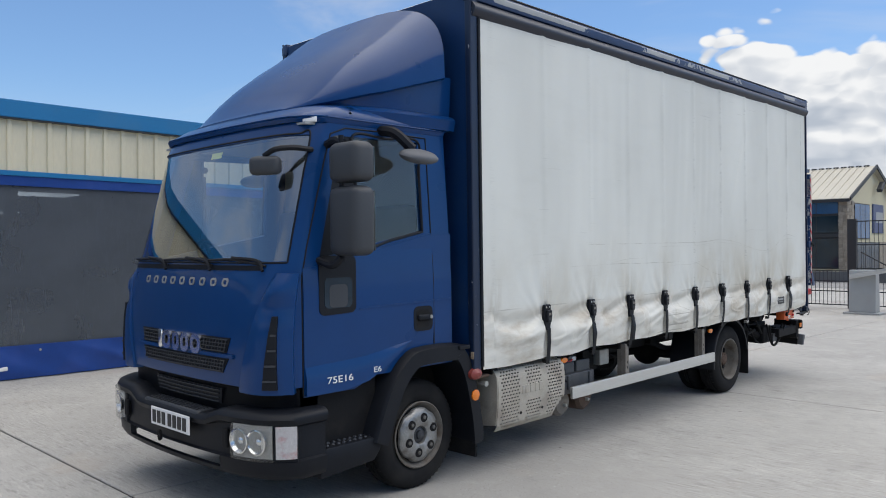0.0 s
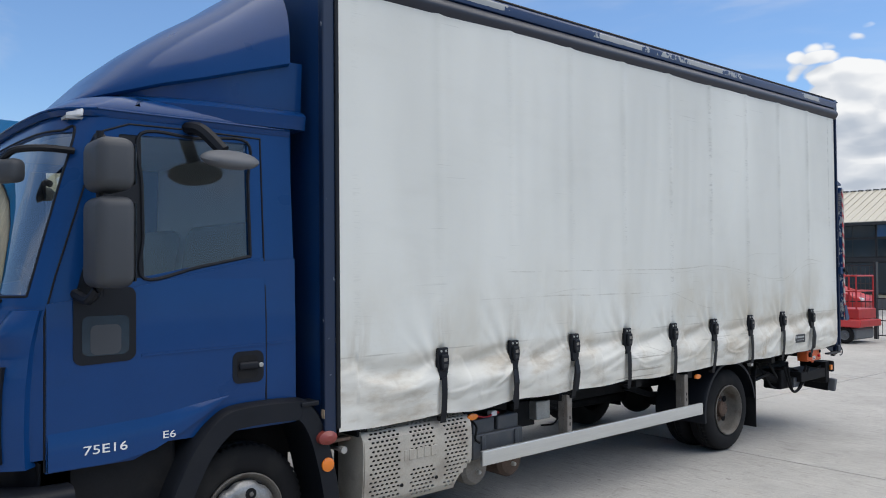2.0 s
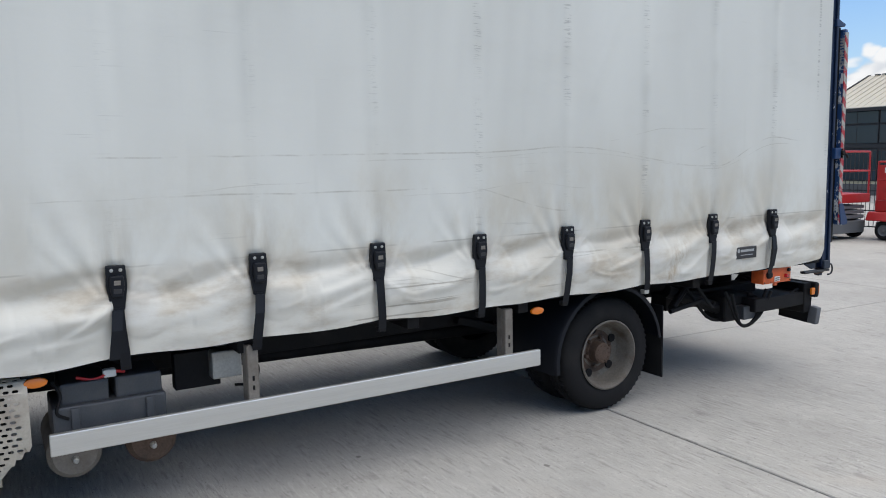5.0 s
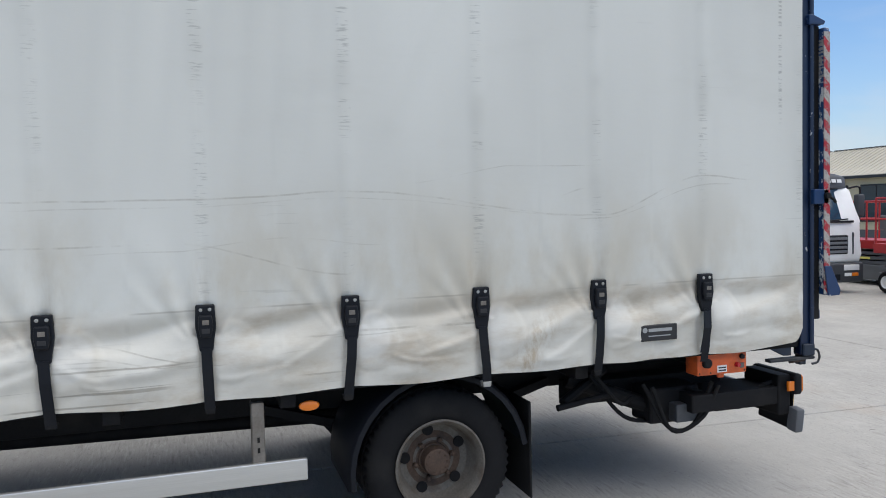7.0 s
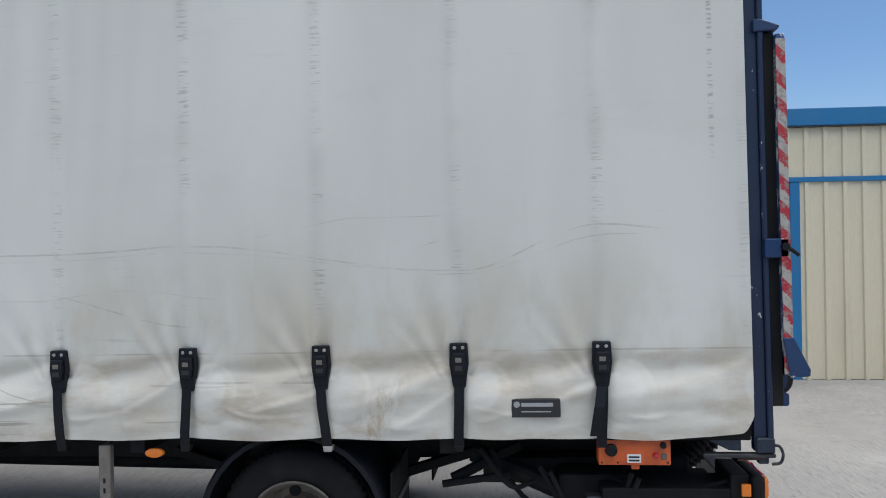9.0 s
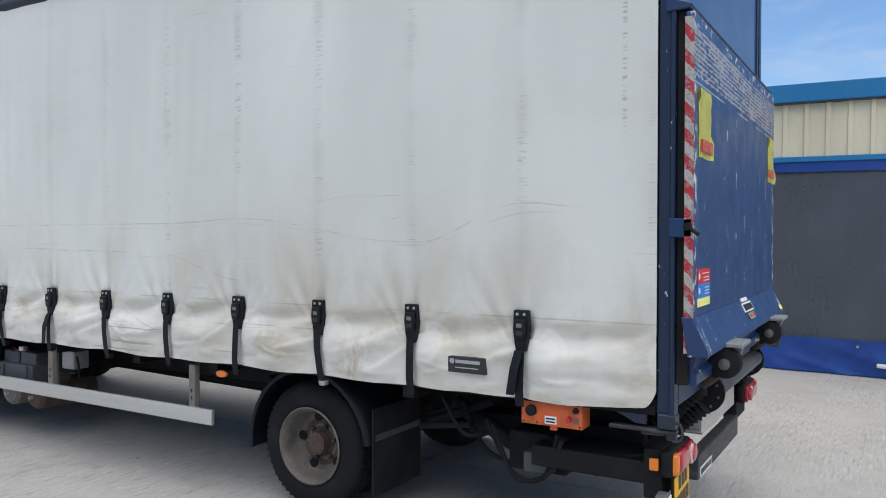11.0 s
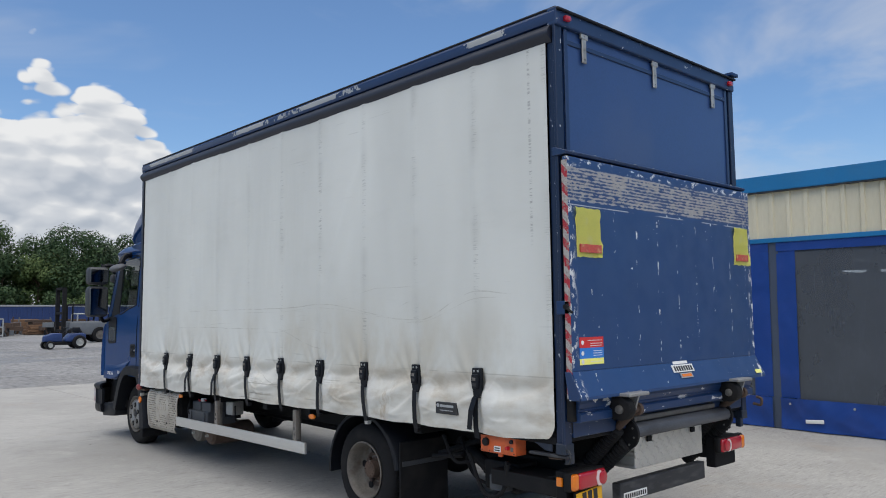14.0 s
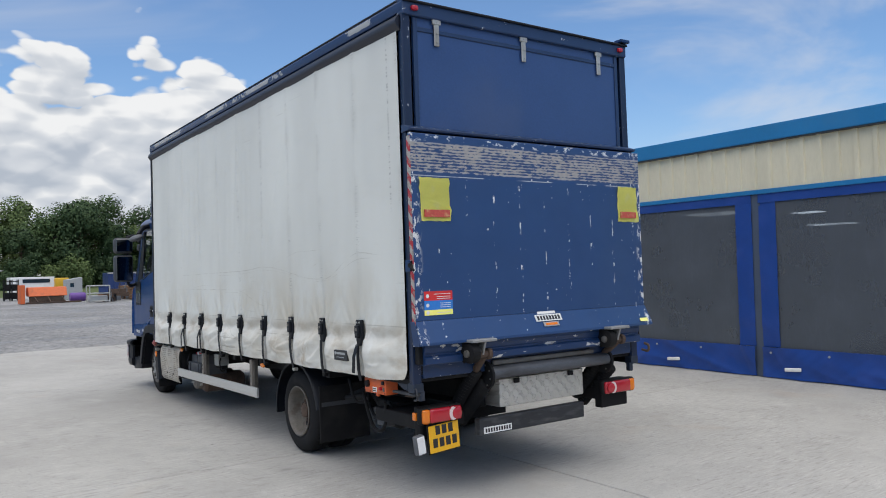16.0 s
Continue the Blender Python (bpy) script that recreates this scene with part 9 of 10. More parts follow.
# red boom lift basket
rl = thing("boom_lift", (-8.9, 23.0, 0), "low red platform machine with a railed basket", "lift", "platform lifts")
part("base", box(-9.95, -8.15, 22.45, 23.6, 0.10, 0.40, 0.05), MACHINE_GREY, rl)
part("red_skirt", prism([(22.30, 0.42), (23.7, 0.42), (23.65, 0.60), (22.40, 0.62)], "x", -10.1, -8.0, 0.03, 2), MACHINE_RED, rl, "sloping red skirt")
part("tub", box(-10.0, -8.1, 22.5, 23.6, 0.62, 0.88, 0.02), MACHINE_RED, rl)
cage(rl, -9.95, -8.15, 22.5, 23.55, 0.85, 1.72, MACHINE_RED, 3)
part("side_panel", box(-9.95, -9.45, 22.49, 22.51, 0.88, 1.65, 0.004, 1), MACHINE_RED, rl)
part("warning_label", box(-9.80, -9.66, 22.484, 22.49, 1.48, 1.60), BAR_WHITE, rl)
part("warning_label", box(-9.60, -9.50, 22.484, 22.49, 1.45, 1.62), STICKER_YELLOW, rl)
for x in (-9.7, -8.4):
    plain_wheel(rl, (x, 22.44, 0.22), 0.22, 0.16, "y", MACHINE_GREY, -1)
# red car behind it
car = thing("parked_car", (-15.3, 36.6, 0), "red hatchback car parked beyond the fence", "car")
CX, CY = -15.3, 36.6
prof = [(-2.0, 0.28), (2.0, 0.28), (2.1, 0.55), (1.95, 0.80), (1.1, 0.95), (0.45, 1.40), (-1.0, 1.46), (-1.85, 1.05), (-2.1, 0.88)]
part("body", prism([(CX + x, z) for x, z in prof], "y", CY - 0.85, CY + 0.85, 0.12, 4), MACHINE_RED, car, smooth=True, angle=50)
part("window", prism([(CX + x, z) for x, z in ((0.85, 1.0), (0.38, 1.33), (-0.9, 1.39), (-1.5, 1.05))], "y", CY - 0.86, CY + 0.86), DARK_GLASS, car)
for x in (1.2, -1.2):
    for y, s_ in ((CY - 0.76, -1), (CY + 0.76, 1)):
        plain_wheel(car, (CX + x, y, 0.32), 0.32, 0.2, "y", CHROME, s_)
part("headlamp", box(CX + 1.75, CX + 2.05, CY - 0.80, CY - 0.50, 0.62, 0.76, 0.04, 2), WHITE_LENS, car, smooth=True)

# ---- site dumper with a roll hoop ----
du = thing("site_dumper", (-15.6, 17.5, 0), "small dark and yellow site dumper with a roll hoop", "dumper")
part("body", box(-16.3, -15.0, 17.0, 17.95, 0.35, 0.62, 0.04), MACHINE_GREY, du)
part("bonnet", box(-16.2, -15.1, 17.02, 17.93, 0.62, 0.70, 0.03), MACHINE_YELLOW, du, "yellow bonnet")
part("seat", box(-15.9, -15.5, 17.15, 17.75, 0.70, 1.25, 0.08, 3), BLACK, du, smooth=True)
part("skip", box(-15.0, -14.3, 17.0, 17.95, 0.30, 0.68, 0.05), RUST, du)
b = bmesh.new()
pipe([(-15.45, 17.02, 0.4), (-15.45, 17.02, 1.5), (-15.45, 17.06, 2.05), (-15.45, 17.2, 2.26), (-15.45, 17.5, 2.29), (-15.45, 17.75, 2.26), (-15.45, 17.88, 2.05), (-15.45, 17.93, 1.5), (-15.45, 17.93, 0.4)], 0.038, 10, into=b)
rod((-15.45, 17.02, 1.05), (-15.45, 17.93, 1.05), 0.025, 8, into=b)
part("roll_hoop", b, MACHINE_GREY, du, "dark steel roll hoop", True)
part("beacon", lathe([(0, 0.02), (0.08, 0.02), (0.085, 0.06), (0.14, 0.055), (0.16, 0.02)], (-15.45, 17.5, 2.29), 14, "z"), BLACK, du, smooth=True)
for x in (-16.0, -14.8):
    for y, s in ((17.0, -1), (17.95, 1)):
        plain_wheel(du, (x, y, 0.38), 0.38, 0.28, "y", MACHINE_YELLOW, s)
for k, (x, y) in enumerate(((-18.3, 19.9), (-16.6, 19.7))):
    m_ = thing("platform_cage", (x, y, 0.92), "red cage machine standing on the flat bed", "lift", "machines on the flat bed")
    part("deck", box(x - 0.55, x + 0.55, y - 0.4, y + 0.4, 0.92, 1.10 + 0.02 * k, 0.03), MACHINE_ORANGE, m_)
    cage(m_, x - 0.5, x + 0.5, y - 0.36, y + 0.36, 1.08, 1.75 + 0.12 * k, MACHINE_RED, 2)

# ---- kiosk, fence and gate ----
ki = thing("pedestal_kiosk", (-6.35, 22.75, 0), "grey metal pedestal with a sloping arm", "kiosk")
part("pedestal", prism([(22.55, 0.05), (22.95, 0.05), (22.90, 1.18), (22.60, 1.18)], "x", -6.68, -6.02, 0.015, 2), CARD, ki)
part("foot", box(-6.80, -5.90, 22.45, 23.05, 0.0, 0.05, 0.01), CARD, ki)
part("arm", loft([[(-6.62, 22.40, 0.94), (-6.62, 22.62, 0.94), (-6.62, 22.62, 1.04), (-6.62, 22.40, 1.06)], [(-4.9, 22.40, 1.30), (-4.9, 22.62, 1.30), (-4.9, 22.62, 1.42), (-4.9, 22.40, 1.42)]]), ALU, ki, "bright metal arm")
fe = thing("yard_fence", (-6, 24.6, 0), "black steel mesh fence and gate with tall posts", "fence")
for x in (-13.2, -10.6, -8.45, -7.15, -4.6, -2.1, 0.4):
    part("post", box(x - (0.12 if x == -7.15 else 0.04), x + (0.12 if x == -7.15 else 0.04), 24.45, 24.60, 0, 2.62 if x > -8 else 2.1, 0.006, 1), FENCE, fe)
for x0, x1, top in ((-13.2, -10.64, 2.0), (-10.56, -8.49, 2.0), (-8.41, -7.27, 1.1), (-7.03, -4.64, 2.55), (-4.56, -2.14, 2.55), (-2.06, 0.36, 2.55)):
    b = bmesh.new()
    for z in [0.1] + list(np.linspace(0.5, top, 3 if top < 1.5 else 4)):
        box(x0, x1, 24.52, 24.535, z - 0.015, z + 0.015, into=b)
    part("rail", b, FENCE, fe)
    m = int((x1 - x0) / 0.11)
    bar = None
    for k in range(m + 1):
        x = x0 + (x1 - x0) * k / m
        if bar is None:
            bar = part("bar", box(x - 0.006, x + 0.006, 24.522, 24.534, 0.08, top), FENCE, fe)
            first = x
        else:
            c = again("bar", bar, fe)
            c.location = (x - first, 0, 0)
part("stay", rod((-6.9, 24.5, 1.65), (-4.7, 24.5, 0.35), 0.02, 6), FENCE, fe)

# ---- office beyond the fence ----
of = thing("office_building", (-24, 52.5, 0), "two-storey office with cream roof, dark glazing and stone pier", "building")
OX, OY0, OY1, EAVE, RIDGE = -13.8, 46.3, 55.5, 4.70, 6.68


def gabled(x0, x1, y0, y1, eave, ridge):
    """Walls, two roof slopes with ribs and dark verges, ridge tiles and gutter."""
    ym_ = (y0 + y1) / 2
    part("wall", prism([(y0, 0), (y1, 0), (y1, eave), (ym_, ridge - 0.12), (y0, eave)], "x", x0, x1), OFFICE_WALL, of, "cream rendered walls")
    for s_, ya in ((-1, y0), (1, y1)):
        lo_z = eave - 0.16
        edge = lambda y, z: [(x0 - 0.3, y, z), (x1 + 0.3, y, z), (x1 + 0.3, y, z - 0.12), (x0 - 0.3, y, z - 0.12)]
        rf = part("roof", loft([edge(ym_, ridge), edge(ya + s_ * 0.4, lo_z)]), OFFICE_ROOF, of, "cream sheet roof")
        for xv in (x0 - 0.32, x1 + 0.32):
            part("verge", beam([(xv, ym_, ridge - 0.04), (xv, ya + s_ * 0.4, lo_z - 0.04)], 0.06, 0.22), FENCE, rf, "dark verge board")
        part("gutter", box(x0 - 0.3, x1 + 0.3, ya + s_ * 0.4 - 0.07, ya + s_ * 0.4 + 0.07, lo_z - 0.20, lo_z - 0.04), FENCE, of)
    n_ = int((x1 - x0) / 0.42)
    for k in range(n_):
        x = x0 + (k + 0.5) * (x1 - x0) / n_
        part("roof_rib", rod((x, ym_ - 0.1, ridge + 0.01), (x, y0 - 0.38, eave - 0.15), 0.022, 4), OFFICE_ROOF, of)
        part("ridge_cap", box(x - 0.15, x + 0.12, ym_ - 0.1, ym_ + 0.1, ridge - 0.02, ridge + 0.06), GREY_PLASTIC, of)


gabled(-27.0, OX, OY0, OY1, EAVE, RIDGE)
gabled(-44.0, -27.4, 47.4, 54.6, 3.95, 5.75)
part("skylight", loft([[(-41.0, 49.2, 4.62), (-38.2, 49.2, 4.62), (-38.2, 49.2, 4.68), (-41.0, 49.2, 4.68)], [(-40.4, 50.8, 5.15), (-37.6, 50.8, 5.15), (-37.6, 50.8, 5.21), (-40.4, 50.8, 5.21)]]), CARD, of, "pale rooflight")
# dark glazed front, two storeys with a floor band
part("glazing_back", box(-26.6, OX - 0.36, OY0 - 0.05, OY0 + 0.01, 0.62, 4.6), FENCE, of)
for k in range(5):
    x1 = OX - 0.38 - k * 2.42
    for z0, z1 in ((0.66, 2.35), (2.62, 3.62), (3.68, 4.52)):
        w = part("window", box(x1 - 2.36, x1, OY0 - 0.09, OY0 - 0.05, z0, z1), FENCE, of)
        for j in range(2):
            part("pane", box(x1 - 2.32 + j * 1.16, x1 - 1.20 + j * 1.16, OY0 - 0.10, OY0 - 0.085, z0 + 0.04, z1 - 0.04), SKY_GLASS if (k == 0 and z0 > 3) else DARK_GLASS, w)
part("floor_band", box(-26.6, OX - 0.36, OY0 - 0.16, OY0 - 0.05, 2.37, 2.60, 0.01), FENCE, of)
for k in range(3):
    x0 = -30.0 - k * 4.6
    w = part("window", box(x0 - 3.6, x0, 47.34, 47.42, 0.9, 3.2), FENCE, of)
    for j in range(3):
        part("pane", box(x0 - 3.5 + j * 1.17, x0 - 2.42 + j * 1.17, 47.32, 47.35, 1.0, 3.1), DARK_GLASS, w)
rs = random.Random(5)
pier = part("stone_pier", box(OX - 0.34, OX + 0.05, OY0 - 0.12, OY0 + 1.1, 0, 4.45), STONE, of, "rough stone corner pier")
for r in range(22):
    x = OX - 0.36
    while x < OX + 0.0:
        w = rs.uniform(0.16, 0.34)
        part("stone", box(x, min(x + w, OX + 0.07) - 0.015, OY0 - 0.12 - rs.uniform(0.02, 0.06), OY0 - 0.11, r * 0.2 + 0.01, r * 0.2 + 0.19), STONE, pier)
        x += w
    y = OY0 - 0.12
    while y < OY0 + 1.0:
        w = rs.uniform(0.16, 0.34)
        part("stone", box(OX + 0.05, OX + 0.06 + rs.uniform(0.02, 0.06), y, min(y + w, OY0 + 1.1) - 0.015, r * 0.2 + 0.01, r * 0.2 + 0.19), STONE, pier)
        y += w
for z0, z1, y1_ in ((2.30, 4.36, 2.85), (0.15, 2.12, 4.7)):
    w = part("window", box(OX - 0.02, OX + 0.05, OY0 + 1.28, OY0 + 1.28 + y1_, z0, z1), FENCE, of)
    m_ = 3
    for j in range(m_):
        d_ = y1_ / m_
        part("pane", box(OX + 0.045, OX + 0.06, OY0 + 1.33 + j * d_, OY0 + 1.25 + (j + 1) * d_, z0 + 0.06, z1 - 0.06), SKY_GLASS if z0 > 2 else DARK_GLASS, w)
part("stone_base", box(OX, OX + 0.08, OY0 + 6.05, OY1, 0, 2.15), STONE, of, "rough stone lower wall")
part("wall_sign", box(OX, OX + 0.08, OY0 + 4.75, OY0 + 6.85, 2.68, 4.41), TRACTOR_BLUE, of, "dark blue sign panel")
part("sign_patch", box(OX + 0.08, OX + 0.085, OY0 + 5.3, OY0 + 6.7, 3.3, 3.95), CARD, of)
part("flood_lamp", moved(box(-0.15, 0.15, -0.45, 0.45, -0.12, 0.12, 0.05, 2), Matrix.Translation((OX + 0.35, OY0 + 5.3, 5.45)) @ Matrix.Rotation(radians(35), 4, "X")), GREY_PLASTIC, of)
part("low_plinth", box(-44, OX + 3, OY0 - 3.0, OY0 - 2.8, 0, 0.55), INSIDE, of)

# ---- far end of the yard: implements, tractor, containers ----
tr = thing("garden_tractor", (-12.0, -25.6, -0.03), "small blue garden tractor on the stone yard", "tractor", place=Matrix.Translation((-12.0, -25.6, -0.03)) @ Matrix.Scale(0.78, 4) @ Matrix.Translation((12.0, 25.6, 0.03)))
part("chassis", box(-12.9, -11.2, -25.9, -25.3, 0.22, 0.42, 0.03), CHASSIS, tr)
part("bonnet", prism([(-13.0 + 2.3, 0.42), (-10.75, 0.78), (-11.2, 0.95), (-11.75, 0.95), (-11.8, 0.42)], "y", -25.85, -25.35, 0.06, 3), TRACTOR_BLUE, tr, smooth=True)
part("rear_body", prism([(-11.9, 0.42), (-13.1, 0.42), (-13.15, 0.85), (-12.9, 0.95), (-12.2, 0.9), (-11.95, 0.6)], "y", -26.0, -25.2, 0.06, 3), TRACTOR_BLUE, tr, smooth=True)
part("seat", box(-12.85, -12.4, -25.8, -25.4, 0.95, 1.3, 0.08, 3), BLACK, tr, smooth=True)
b = bmesh.new()
rod((-11.85, -25.6, 0.9), (-12.05, -25.6, 1.25), 0.025, 8, into=b)
lathe([(-0.02, 0.17), (0.0, 0.19), (0.02, 0.17)], (-12.05, -25.6, 1.27), 20, "z", into=b)
part("steering", b, BLACK, tr)
for x, R in ((-12.7, 0.42), (-11.0, 0.26)):
    for y, s in ((-26.1, -1), (-25.1, 1)):
        plain_wheel(tr, (x, y, R - 0.03), R, 0.28, "y", GALV, s)
fk = thing("forklift", (-15.5, -33, -0.03), "dark forklift with a tall mast", "forklift")
b = bmesh.new()
for y in (-33.5, -32.3):
    box(-14.0, -13.8, y - 0.09, y + 0.09, 0.05, 3.1, into=b)
for z in (0.6, 1.6, 3.0):
    box(-14.0, -13.8, -33.5, -32.3, z, z + 0.14, into=b)
part("mast", b, CHASSIS, fk, "dark steel mast")
part("body", box(-16.4, -14.2, -33.5, -32.3, 0.4, 1.2, 0.1, 3), MACHINE_GREY, fk, smooth=True)
part("cab_frame", box(-15.9, -14.4, -33.4, -32.4, 2.1, 2.2, 0.03), CHASSIS, fk)
for x in (-15.9, -14.4):
    for y in (-33.4, -32.4):
        part("cab_post", rod((x, y, 1.1), (x, y, 2.15), 0.05, 8), CHASSIS, fk)
for x in (-15.9, -14.5):
    for y, s in ((-33.5, -1), (-32.3, 1)):
        plain_wheel(fk, (x, y, 0.42), 0.45, 0.3, "y", RIM, s)
ct = thing("shipping_container", (-22.5, -62, -0.03), "long dark blue container", "container")
part("shell", box(-33.0, -17.0, -63.2, -60.8, -0.03, 2.3, 0.03), TRACTOR_BLUE, ct)
b = bmesh.new()
for k in range(50):
    box(-32.4 + k * 0.3, -32.25 + k * 0.3, -60.8, -60.76, 0.25, 2.2, into=b)
part("ribs", b, TRACTOR_BLUE, ct)
part("top_rail", box(-33.05, -16.95, -60.8, -60.7, 2.2, 2.34), CARD, ct)
im = thing("orange_implement", (-9.0, -46.0, -0.03), "large faded orange sweeper attachment on the ground", "implement", place=Matrix.Translation((-1.1, -4.6, 0)))
part("hopper", prism([(-45.2, 0.55), (-46.6, 0.55), (-46.9, 0.9), (-46.6, 1.25), (-45.6, 1.25)], "x", -10.6, -7.9, 0.05, 2), MACHINE_ORANGE, im)
part("side_plate", box(-7.65, -7.35, -46.8, -45.0, 0.0, 1.45, 0.03), MACHINE_ORANGE, im)
part("lower_beam", box(-11.6, -7.7, -45.3, -45.1, 0.0, 0.12, 0.01), RUST, im)
part("frame", box(-10.4, -8.0, -45.8, -45.3, 0.12, 0.55, 0.03), RUST, im)
for x in (-10.2, -9.2, -8.3):
    part("tine", beam([(x, -45.2, 0.5), (x - 0.2, -44.9, 0.1)], 0.1, 0.06), RUST, im)
rs = random.Random(11)
CLUTTER = [("stillage", -13.95, -47, 1.4, 1.25, TRACTOR_BLUE, "blue steel stillage with rails"), ("stillage", -19.5, -42, 2.2, 1.6, TRACTOR_BLUE, "blue and red steel stillage"), ("stillage", -6.0, -50, 1.6, 1.5, CARD, "grey steel stillage cage"),
           ("stillage", -24, -44, 2.4, 1.4, RUST, "rusty steel pallet frame")]
for nm, x, y, w, h, mt, lb in CLUTTER:
    st = thing(nm, (x, y, -0.03), lb, "stillage", "yard stillages")
    bare = GALV if mt is TRACTOR_BLUE else mt
    for dx in (0, w):
        for dy in (0, 1.2):
            part("post", rod((x + dx, y + dy, 0), (x + dx, y + dy, h), 0.05, 6), bare, st)
    for z in (0.12, h * 0.55, h):
        for dy in (0, 1.2):
            part("rail", rod((x, y + dy, z), (x + w, y + dy, z), 0.045, 6), bare, st)
    part("panel", box(x + 0.1, x + w * 0.55, y + 1.12, y + 1.18, h * 0.5, h * 0.95), mt, st)
    part("load", box(x + 0.1, x + w - 0.1, y + 0.1, y + 1.0, 0.14, h * 0.4, 0.04), RUST if w > 1.8 else CARD, st)
for k in range(16):
    x, y = rs.uniform(-26, -14.6), rs.uniform(-57, -50)
    pile = thing("timber_stack", (x, y, -0.03), "stack of brown timber and scrap", "stack", "yard stacks")
    for j in range(rs.randint(3, 6)):
        w = rs.uniform(1.0, 2.0)
        part("baulk", moved(box(-w / 2, w / 2, -0.5, 0.5, 0, 0.18, 0.02, 1), Matrix.Translation((x + rs.uniform(-0.2, 0.2), y, j * 0.19)) @ Matrix.Rotation(rs.uniform(-0.2, 0.2), 4, "Z")), TIMBER if k % 3 else RUST, pile)
for k in range(9):
    # heaps of dark scrap steel in front of the container
    x, y = -14.4 - k * 0.75, -46.5 - rs.uniform(0, 6)
    heap_of = thing("scrap_heap", (x, y, -0.03), "heap of dark scrap steel bars and boxes", "scrap", "yard scrap heaps")
    for j in range(rs.randint(4, 7)):
        w = rs.uniform(0.3, 0.9)
        part("scrap_box" if j < 3 else "scrap_bar", moved(box(-w / 2, w / 2, -0.25, 0.25, 0, 0.35, 0.02, 1) if j < 3 else box(-0.04, 0.04, -0.04, 0.04, 0, w * 1.6), Matrix.Translation((x + rs.uniform(-0.5, 0.5), y + rs.uniform(-0.4, 0.4), (j % 3) * 0.3 if j < 3 else 0.0)) @ Matrix.Rotation(rs.uniform(-0.4, 0.4), 4, "Y" if j > 2 else "Z")), rs.choice((CHASSIS, RUST, CHASSIS, MACHINE_GREY)), heap_of)
for x in (-8.9, -9.5):
    rk = thing("steel_rack", (x, -62.5, -0.03), "dark steel rack of parts", "rack", "yard racks")
    for z in (0.15, 0.9, 1.7):
        part("shelf", box(x - 0.25, x + 0.25, -63.2, -62.2, z, z + 0.08), CHASSIS, rk)
    for dx in (-0.25, 0.25):
        for dy in (-63.2, -62.2):
            part("upright", rod((x + dx, dy, 0), (x + dx, dy, 1.9), 0.04, 6), CHASSIS, rk)
    for z in (0.23, 0.98):
        part("load", box(x - 0.22, x + 0.22, -63.1, -62.3, z, z + 0.5, 0.03), CHASSIS, rk)
ca = thing("site_cabin", (-11.2, -66.5, -0.03), "long white site cabin with a dark window strip", "cabin")
part("walls", box(-13.1, -9.4, -68, -65, -0.03, 2.1, 0.05), WHITE, ca)
part("window_strip", box(-12.7, -10.4, -65.02, -64.97, 1.55, 1.9), DARK_GLASS, ca)
va = thing("steel_hut", (-13.8, -60, -0.03), "pale grey steel hut with a small window", "hut")
part("walls", prism([(-14.45, -0.03), (-13.2, -0.03), (-13.2, 1.75), (-14.45, 1.95)], "y", -61.0, -59.0, 0.03, 2), CARD, va)
part("window", box(-13.75, -13.45, -59.0, -58.97, 1.1, 1.45), DARK_GLASS, va)
part("door", box(-14.3, -13.85, -59.0, -58.98, 0.05, 1.6, 0.005, 1), CARD, va)
ye = thing("yellow_tank", (-13.45, -63.4, -0.03), "yellow and white storage tank on a pallet", "tank")
part("tank", box(-14.0, -12.9, -64.0, -62.8, 1.05, 1.95, 0.08, 3), MACHINE_YELLOW, ye, smooth=True)
part("lower_tank", box(-13.9, -13.0, -63.9, -62.9, 0.10, 1.05, 0.06, 2), CARD, ye)
part("pallet", box(-14.0, -12.9, -64.0, -62.8, -0.03, 0.10), TIMBER, ye)
pu = thing("plastic_tank", (-13.0, -53.0, -0.03), "purple plastic barrel on its side", "barrel")
part("barrel", lathe([(-0.6, 0.05), (-0.6, 0.3), (-0.5, 0.36), (0.5, 0.36), (0.6, 0.3), (0.6, 0.05)], (-13.0, -53.0, 0.33), 24), PURPLE, pu, smooth=True)

# ---- bank and wood ----
b = bmesh.new()
rows = []
for j in range(7):
    y = -76 - j * 10
    rows.append([(x, y + 3 * noise.noise((x * 0.05, j, 0)), -0.05 + 3.0 * (j / 6) ** 1.1 + 0.25 * j * noise.noise((x * 0.08, j * 0.7, 2))) for x in range(-180, 121, 10)])
loft(rows, closed=False, into=b)
lone("grass_bank", b, TURF, "rough green bank rising behind the yard", "bank", kind="structure", smooth=True)


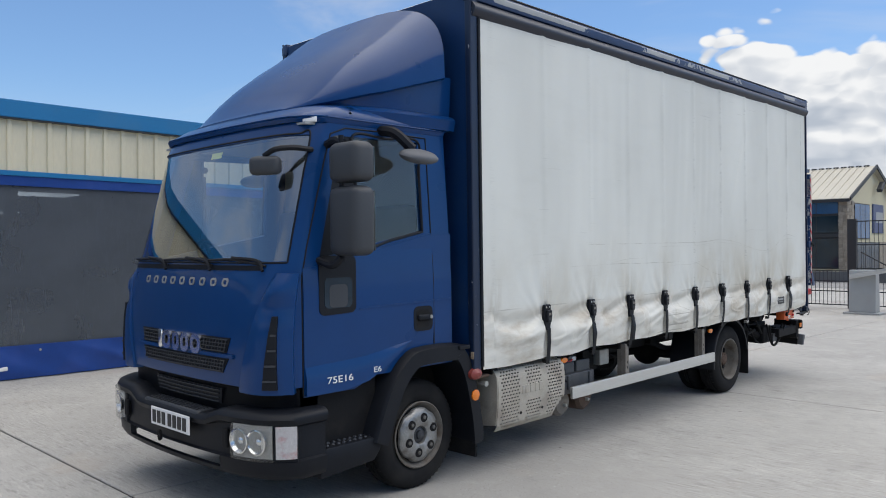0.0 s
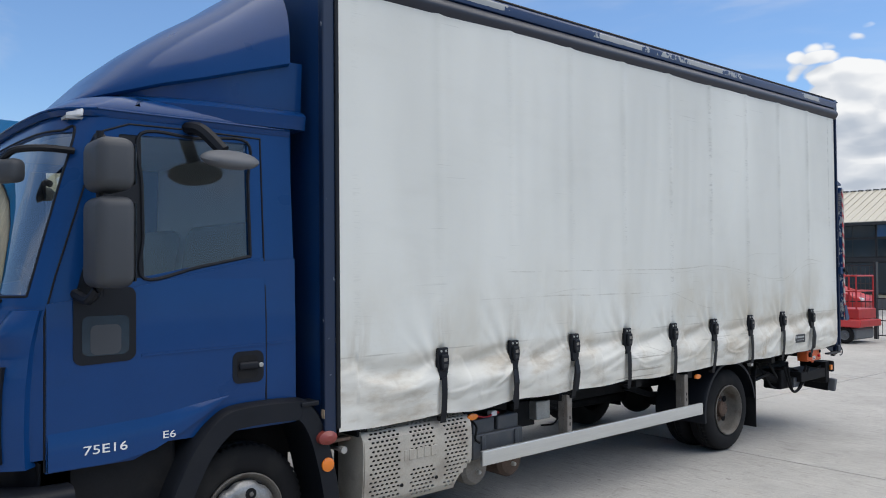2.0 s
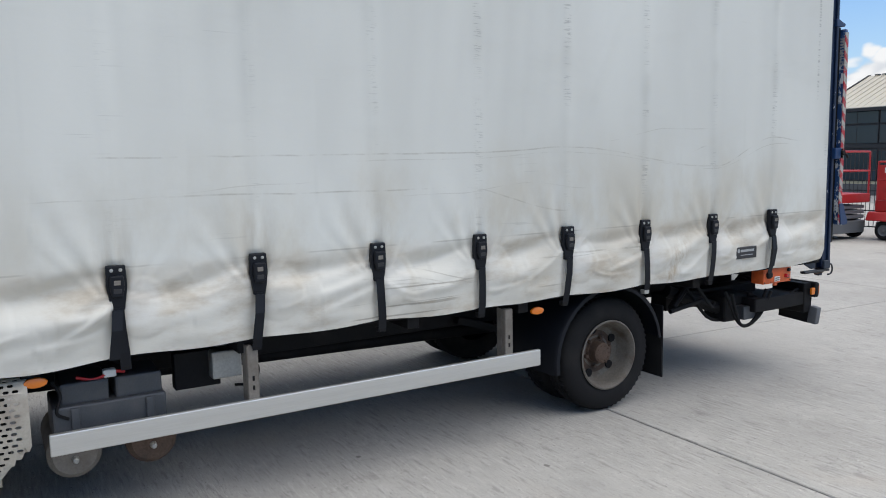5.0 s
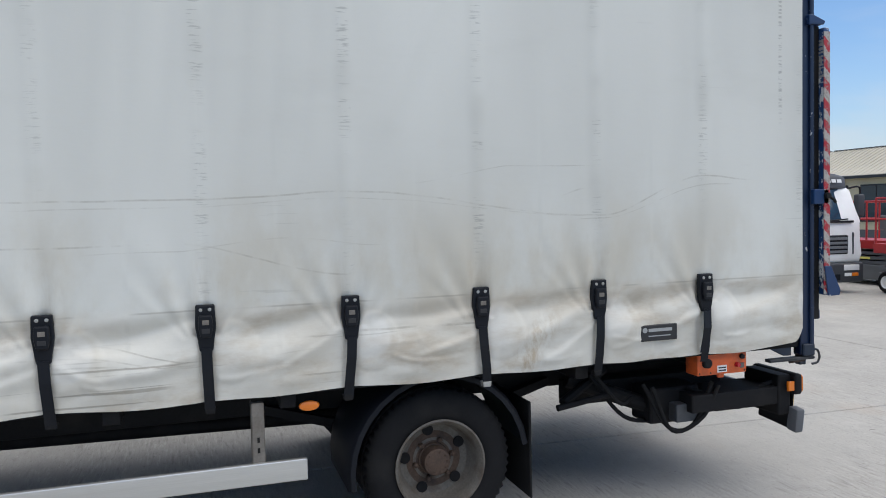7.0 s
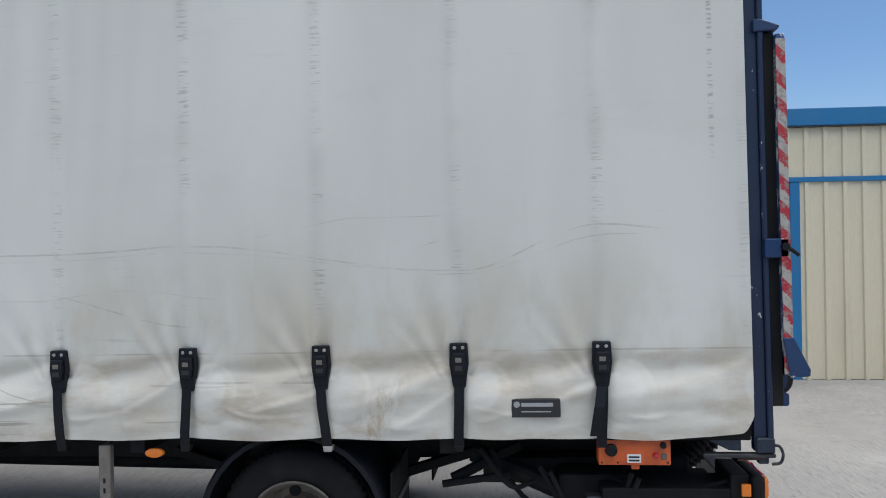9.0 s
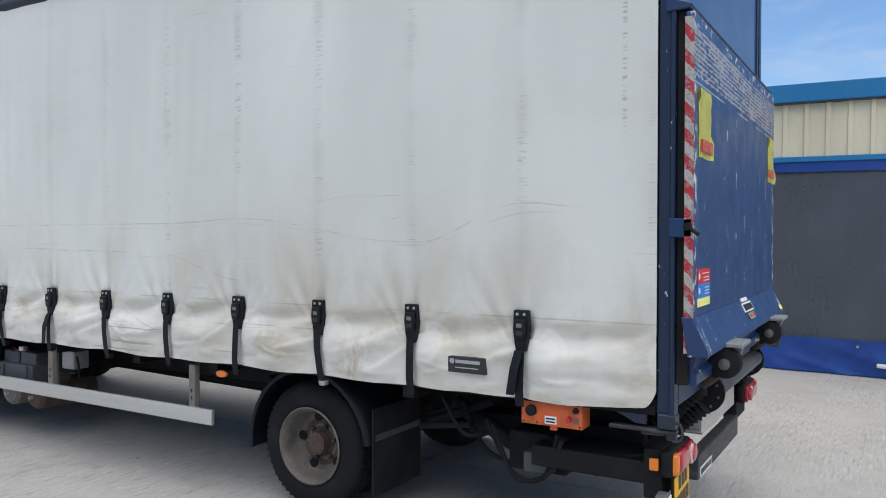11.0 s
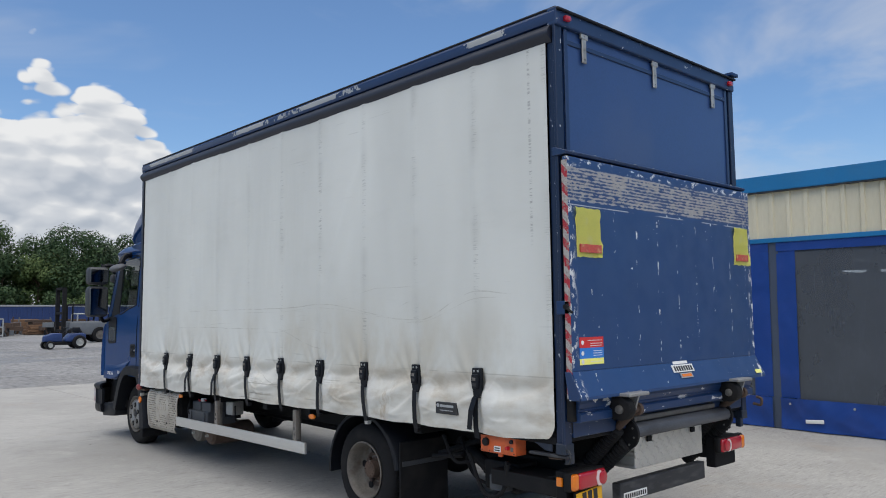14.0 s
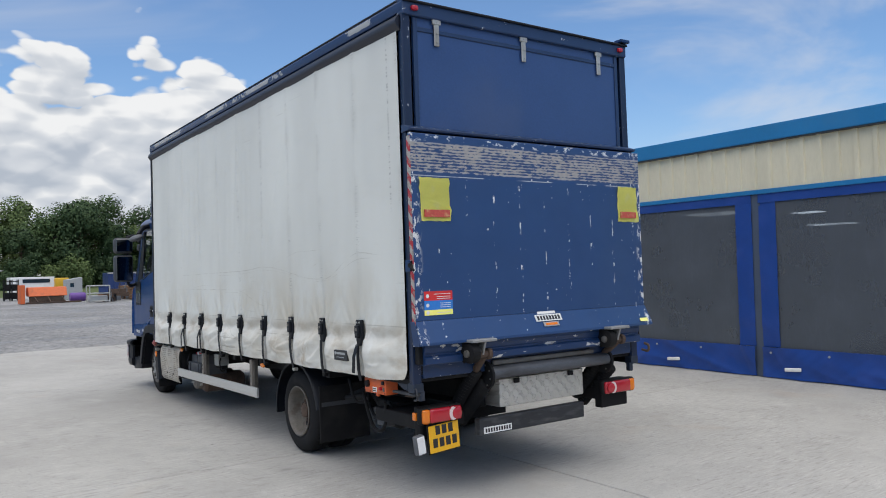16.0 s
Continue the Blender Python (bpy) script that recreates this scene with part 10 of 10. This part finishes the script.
def tree(x, y, z, h, spread, rs, n_leaf, leaf):
    """Tapered trunk, limbs, and a domed crown of leaf sprays gathered in lobes."""
    trunk, crown = bmesh.new(), []
    rod((x, y, z - 0.3), (x, y, z + h * 0.6), 0.024 * h, 7, 0.010 * h, into=trunk)
    lobes = []
    for k in range(20):
        v = rs.uniform(0.12, 1.0)
        a, r = rs.uniform(0, math.tau), spread * rs.uniform(0.35, 0.85) * math.sqrt(max(0.0, 1 - (v * 1.25 - 0.45) ** 2)) if v < 1 else 0
        c = Vector((x + r * math.cos(a), y + r * math.sin(a), z + h * (0.10 + 0.80 * v)))
        lobes.append((c, spread * rs.uniform(0.26, 0.46)))
        rod((x, y, z + h * min(0.55, 0.15 + 0.5 * v)), c, 0.007 * h, 5, 0.01, into=trunk)
    for k in range(n_leaf):
        c, r = lobes[k % len(lobes)]
        d = Vector((rs.gauss(0, 1), rs.gauss(0, 1), rs.gauss(0, 0.85))).normalized()
        p = c + d * r * (1.0 - 0.35 * rs.random() ** 2 + 0.06 * rs.gauss(0, 1))
        face = (d + Vector((rs.gauss(0, 0.4), rs.gauss(0, 0.4), 0.35 + rs.gauss(0, 0.4)))).normalized()
        u = Matrix.Rotation(rs.uniform(0, math.tau), 3, face) @ face.orthogonal().normalized()
        v = face.cross(u)
        q = leaf * rs.uniform(0.6, 1.3)
        crown.append((p, u * q, v * q * 0.7))
    return trunk, crown


def leaf_mesh(name, groups):
    """One mesh of leaf sprays; groups are lists of sprays, each with a tone of its own."""
    verts, faces, tones = [], [], []
    for cards, tone in groups:
        for p, u, v in cards:
            i = len(verts)
            verts += [p - u, p + v * 0.8 - u * 0.2, p + u, p - v * 0.8 + u * 0.2]
            faces.append((i, i + 1, i + 2, i + 3))
            tones.append(tone)
    me = bpy.data.meshes.new(name)
    me.from_pydata(verts, [], faces)
    for mt in LEAF_TONES:
        me.materials.append(mt)
    me.polygons.foreach_set("material_index", tones)
    return me


rs = random.Random(3)
groups, trunks = [], bmesh.new()
for k in range(72):
    row = k // 36
    x = -92 + rs.uniform(-1.6, 1.6) + (k % 36) * 4.4 + row * 2.2
    y = -100 - row * 9 + rs.uniform(-4, 4)
    h = rs.uniform(8.4, 12.6) + (1.4 if row else 0)
    near = -56 < x < 6
    t_, c_ = tree(x, y, 0.4 + row * 0.8, h, h * rs.uniform(0.34, 0.46), rs, 9000 if near else 1100, 0.20 if near else 0.45)
    pour(trunks, t_)
    groups.append((c_, rs.choice((0, 0, 1, 1, 2, 3))))
    if near and row == 0:
        # bushes and saplings at the wood's foot
        t_, c_ = tree(x + rs.uniform(-2, 2), y + 5.5, 0.2, rs.uniform(3.0, 5.0), rs.uniform(1.8, 2.8), rs, 3000, 0.17)
        pour(trunks, t_)
        groups.append((c_, rs.choice((0, 1, 2))))
tagged(new("woodland", leaf_mesh("woodland", groups)), "dense green broadleaf wood behind the yard", "woodland", kind="stuff")
lone("woodland_trunks", trunks, BARK, "brown trunks and limbs of the wood", "woodland", kind="stuff")
tt = thing("tree", (-53, 40.5, 0), "round-headed green tree far behind the workshop", "tree")
t_, c_ = tree(-53, 40.5, 0, 4.6, 2.1, rs, 6000, 0.09)
part("trunk", t_, BARK, tt)
cr = new("crown", leaf_mesh("crown", [(c_, 1)]))
cr.parent, cr.matrix_parent_inverse = tt, Matrix.Translation((53, -40.5, 0))
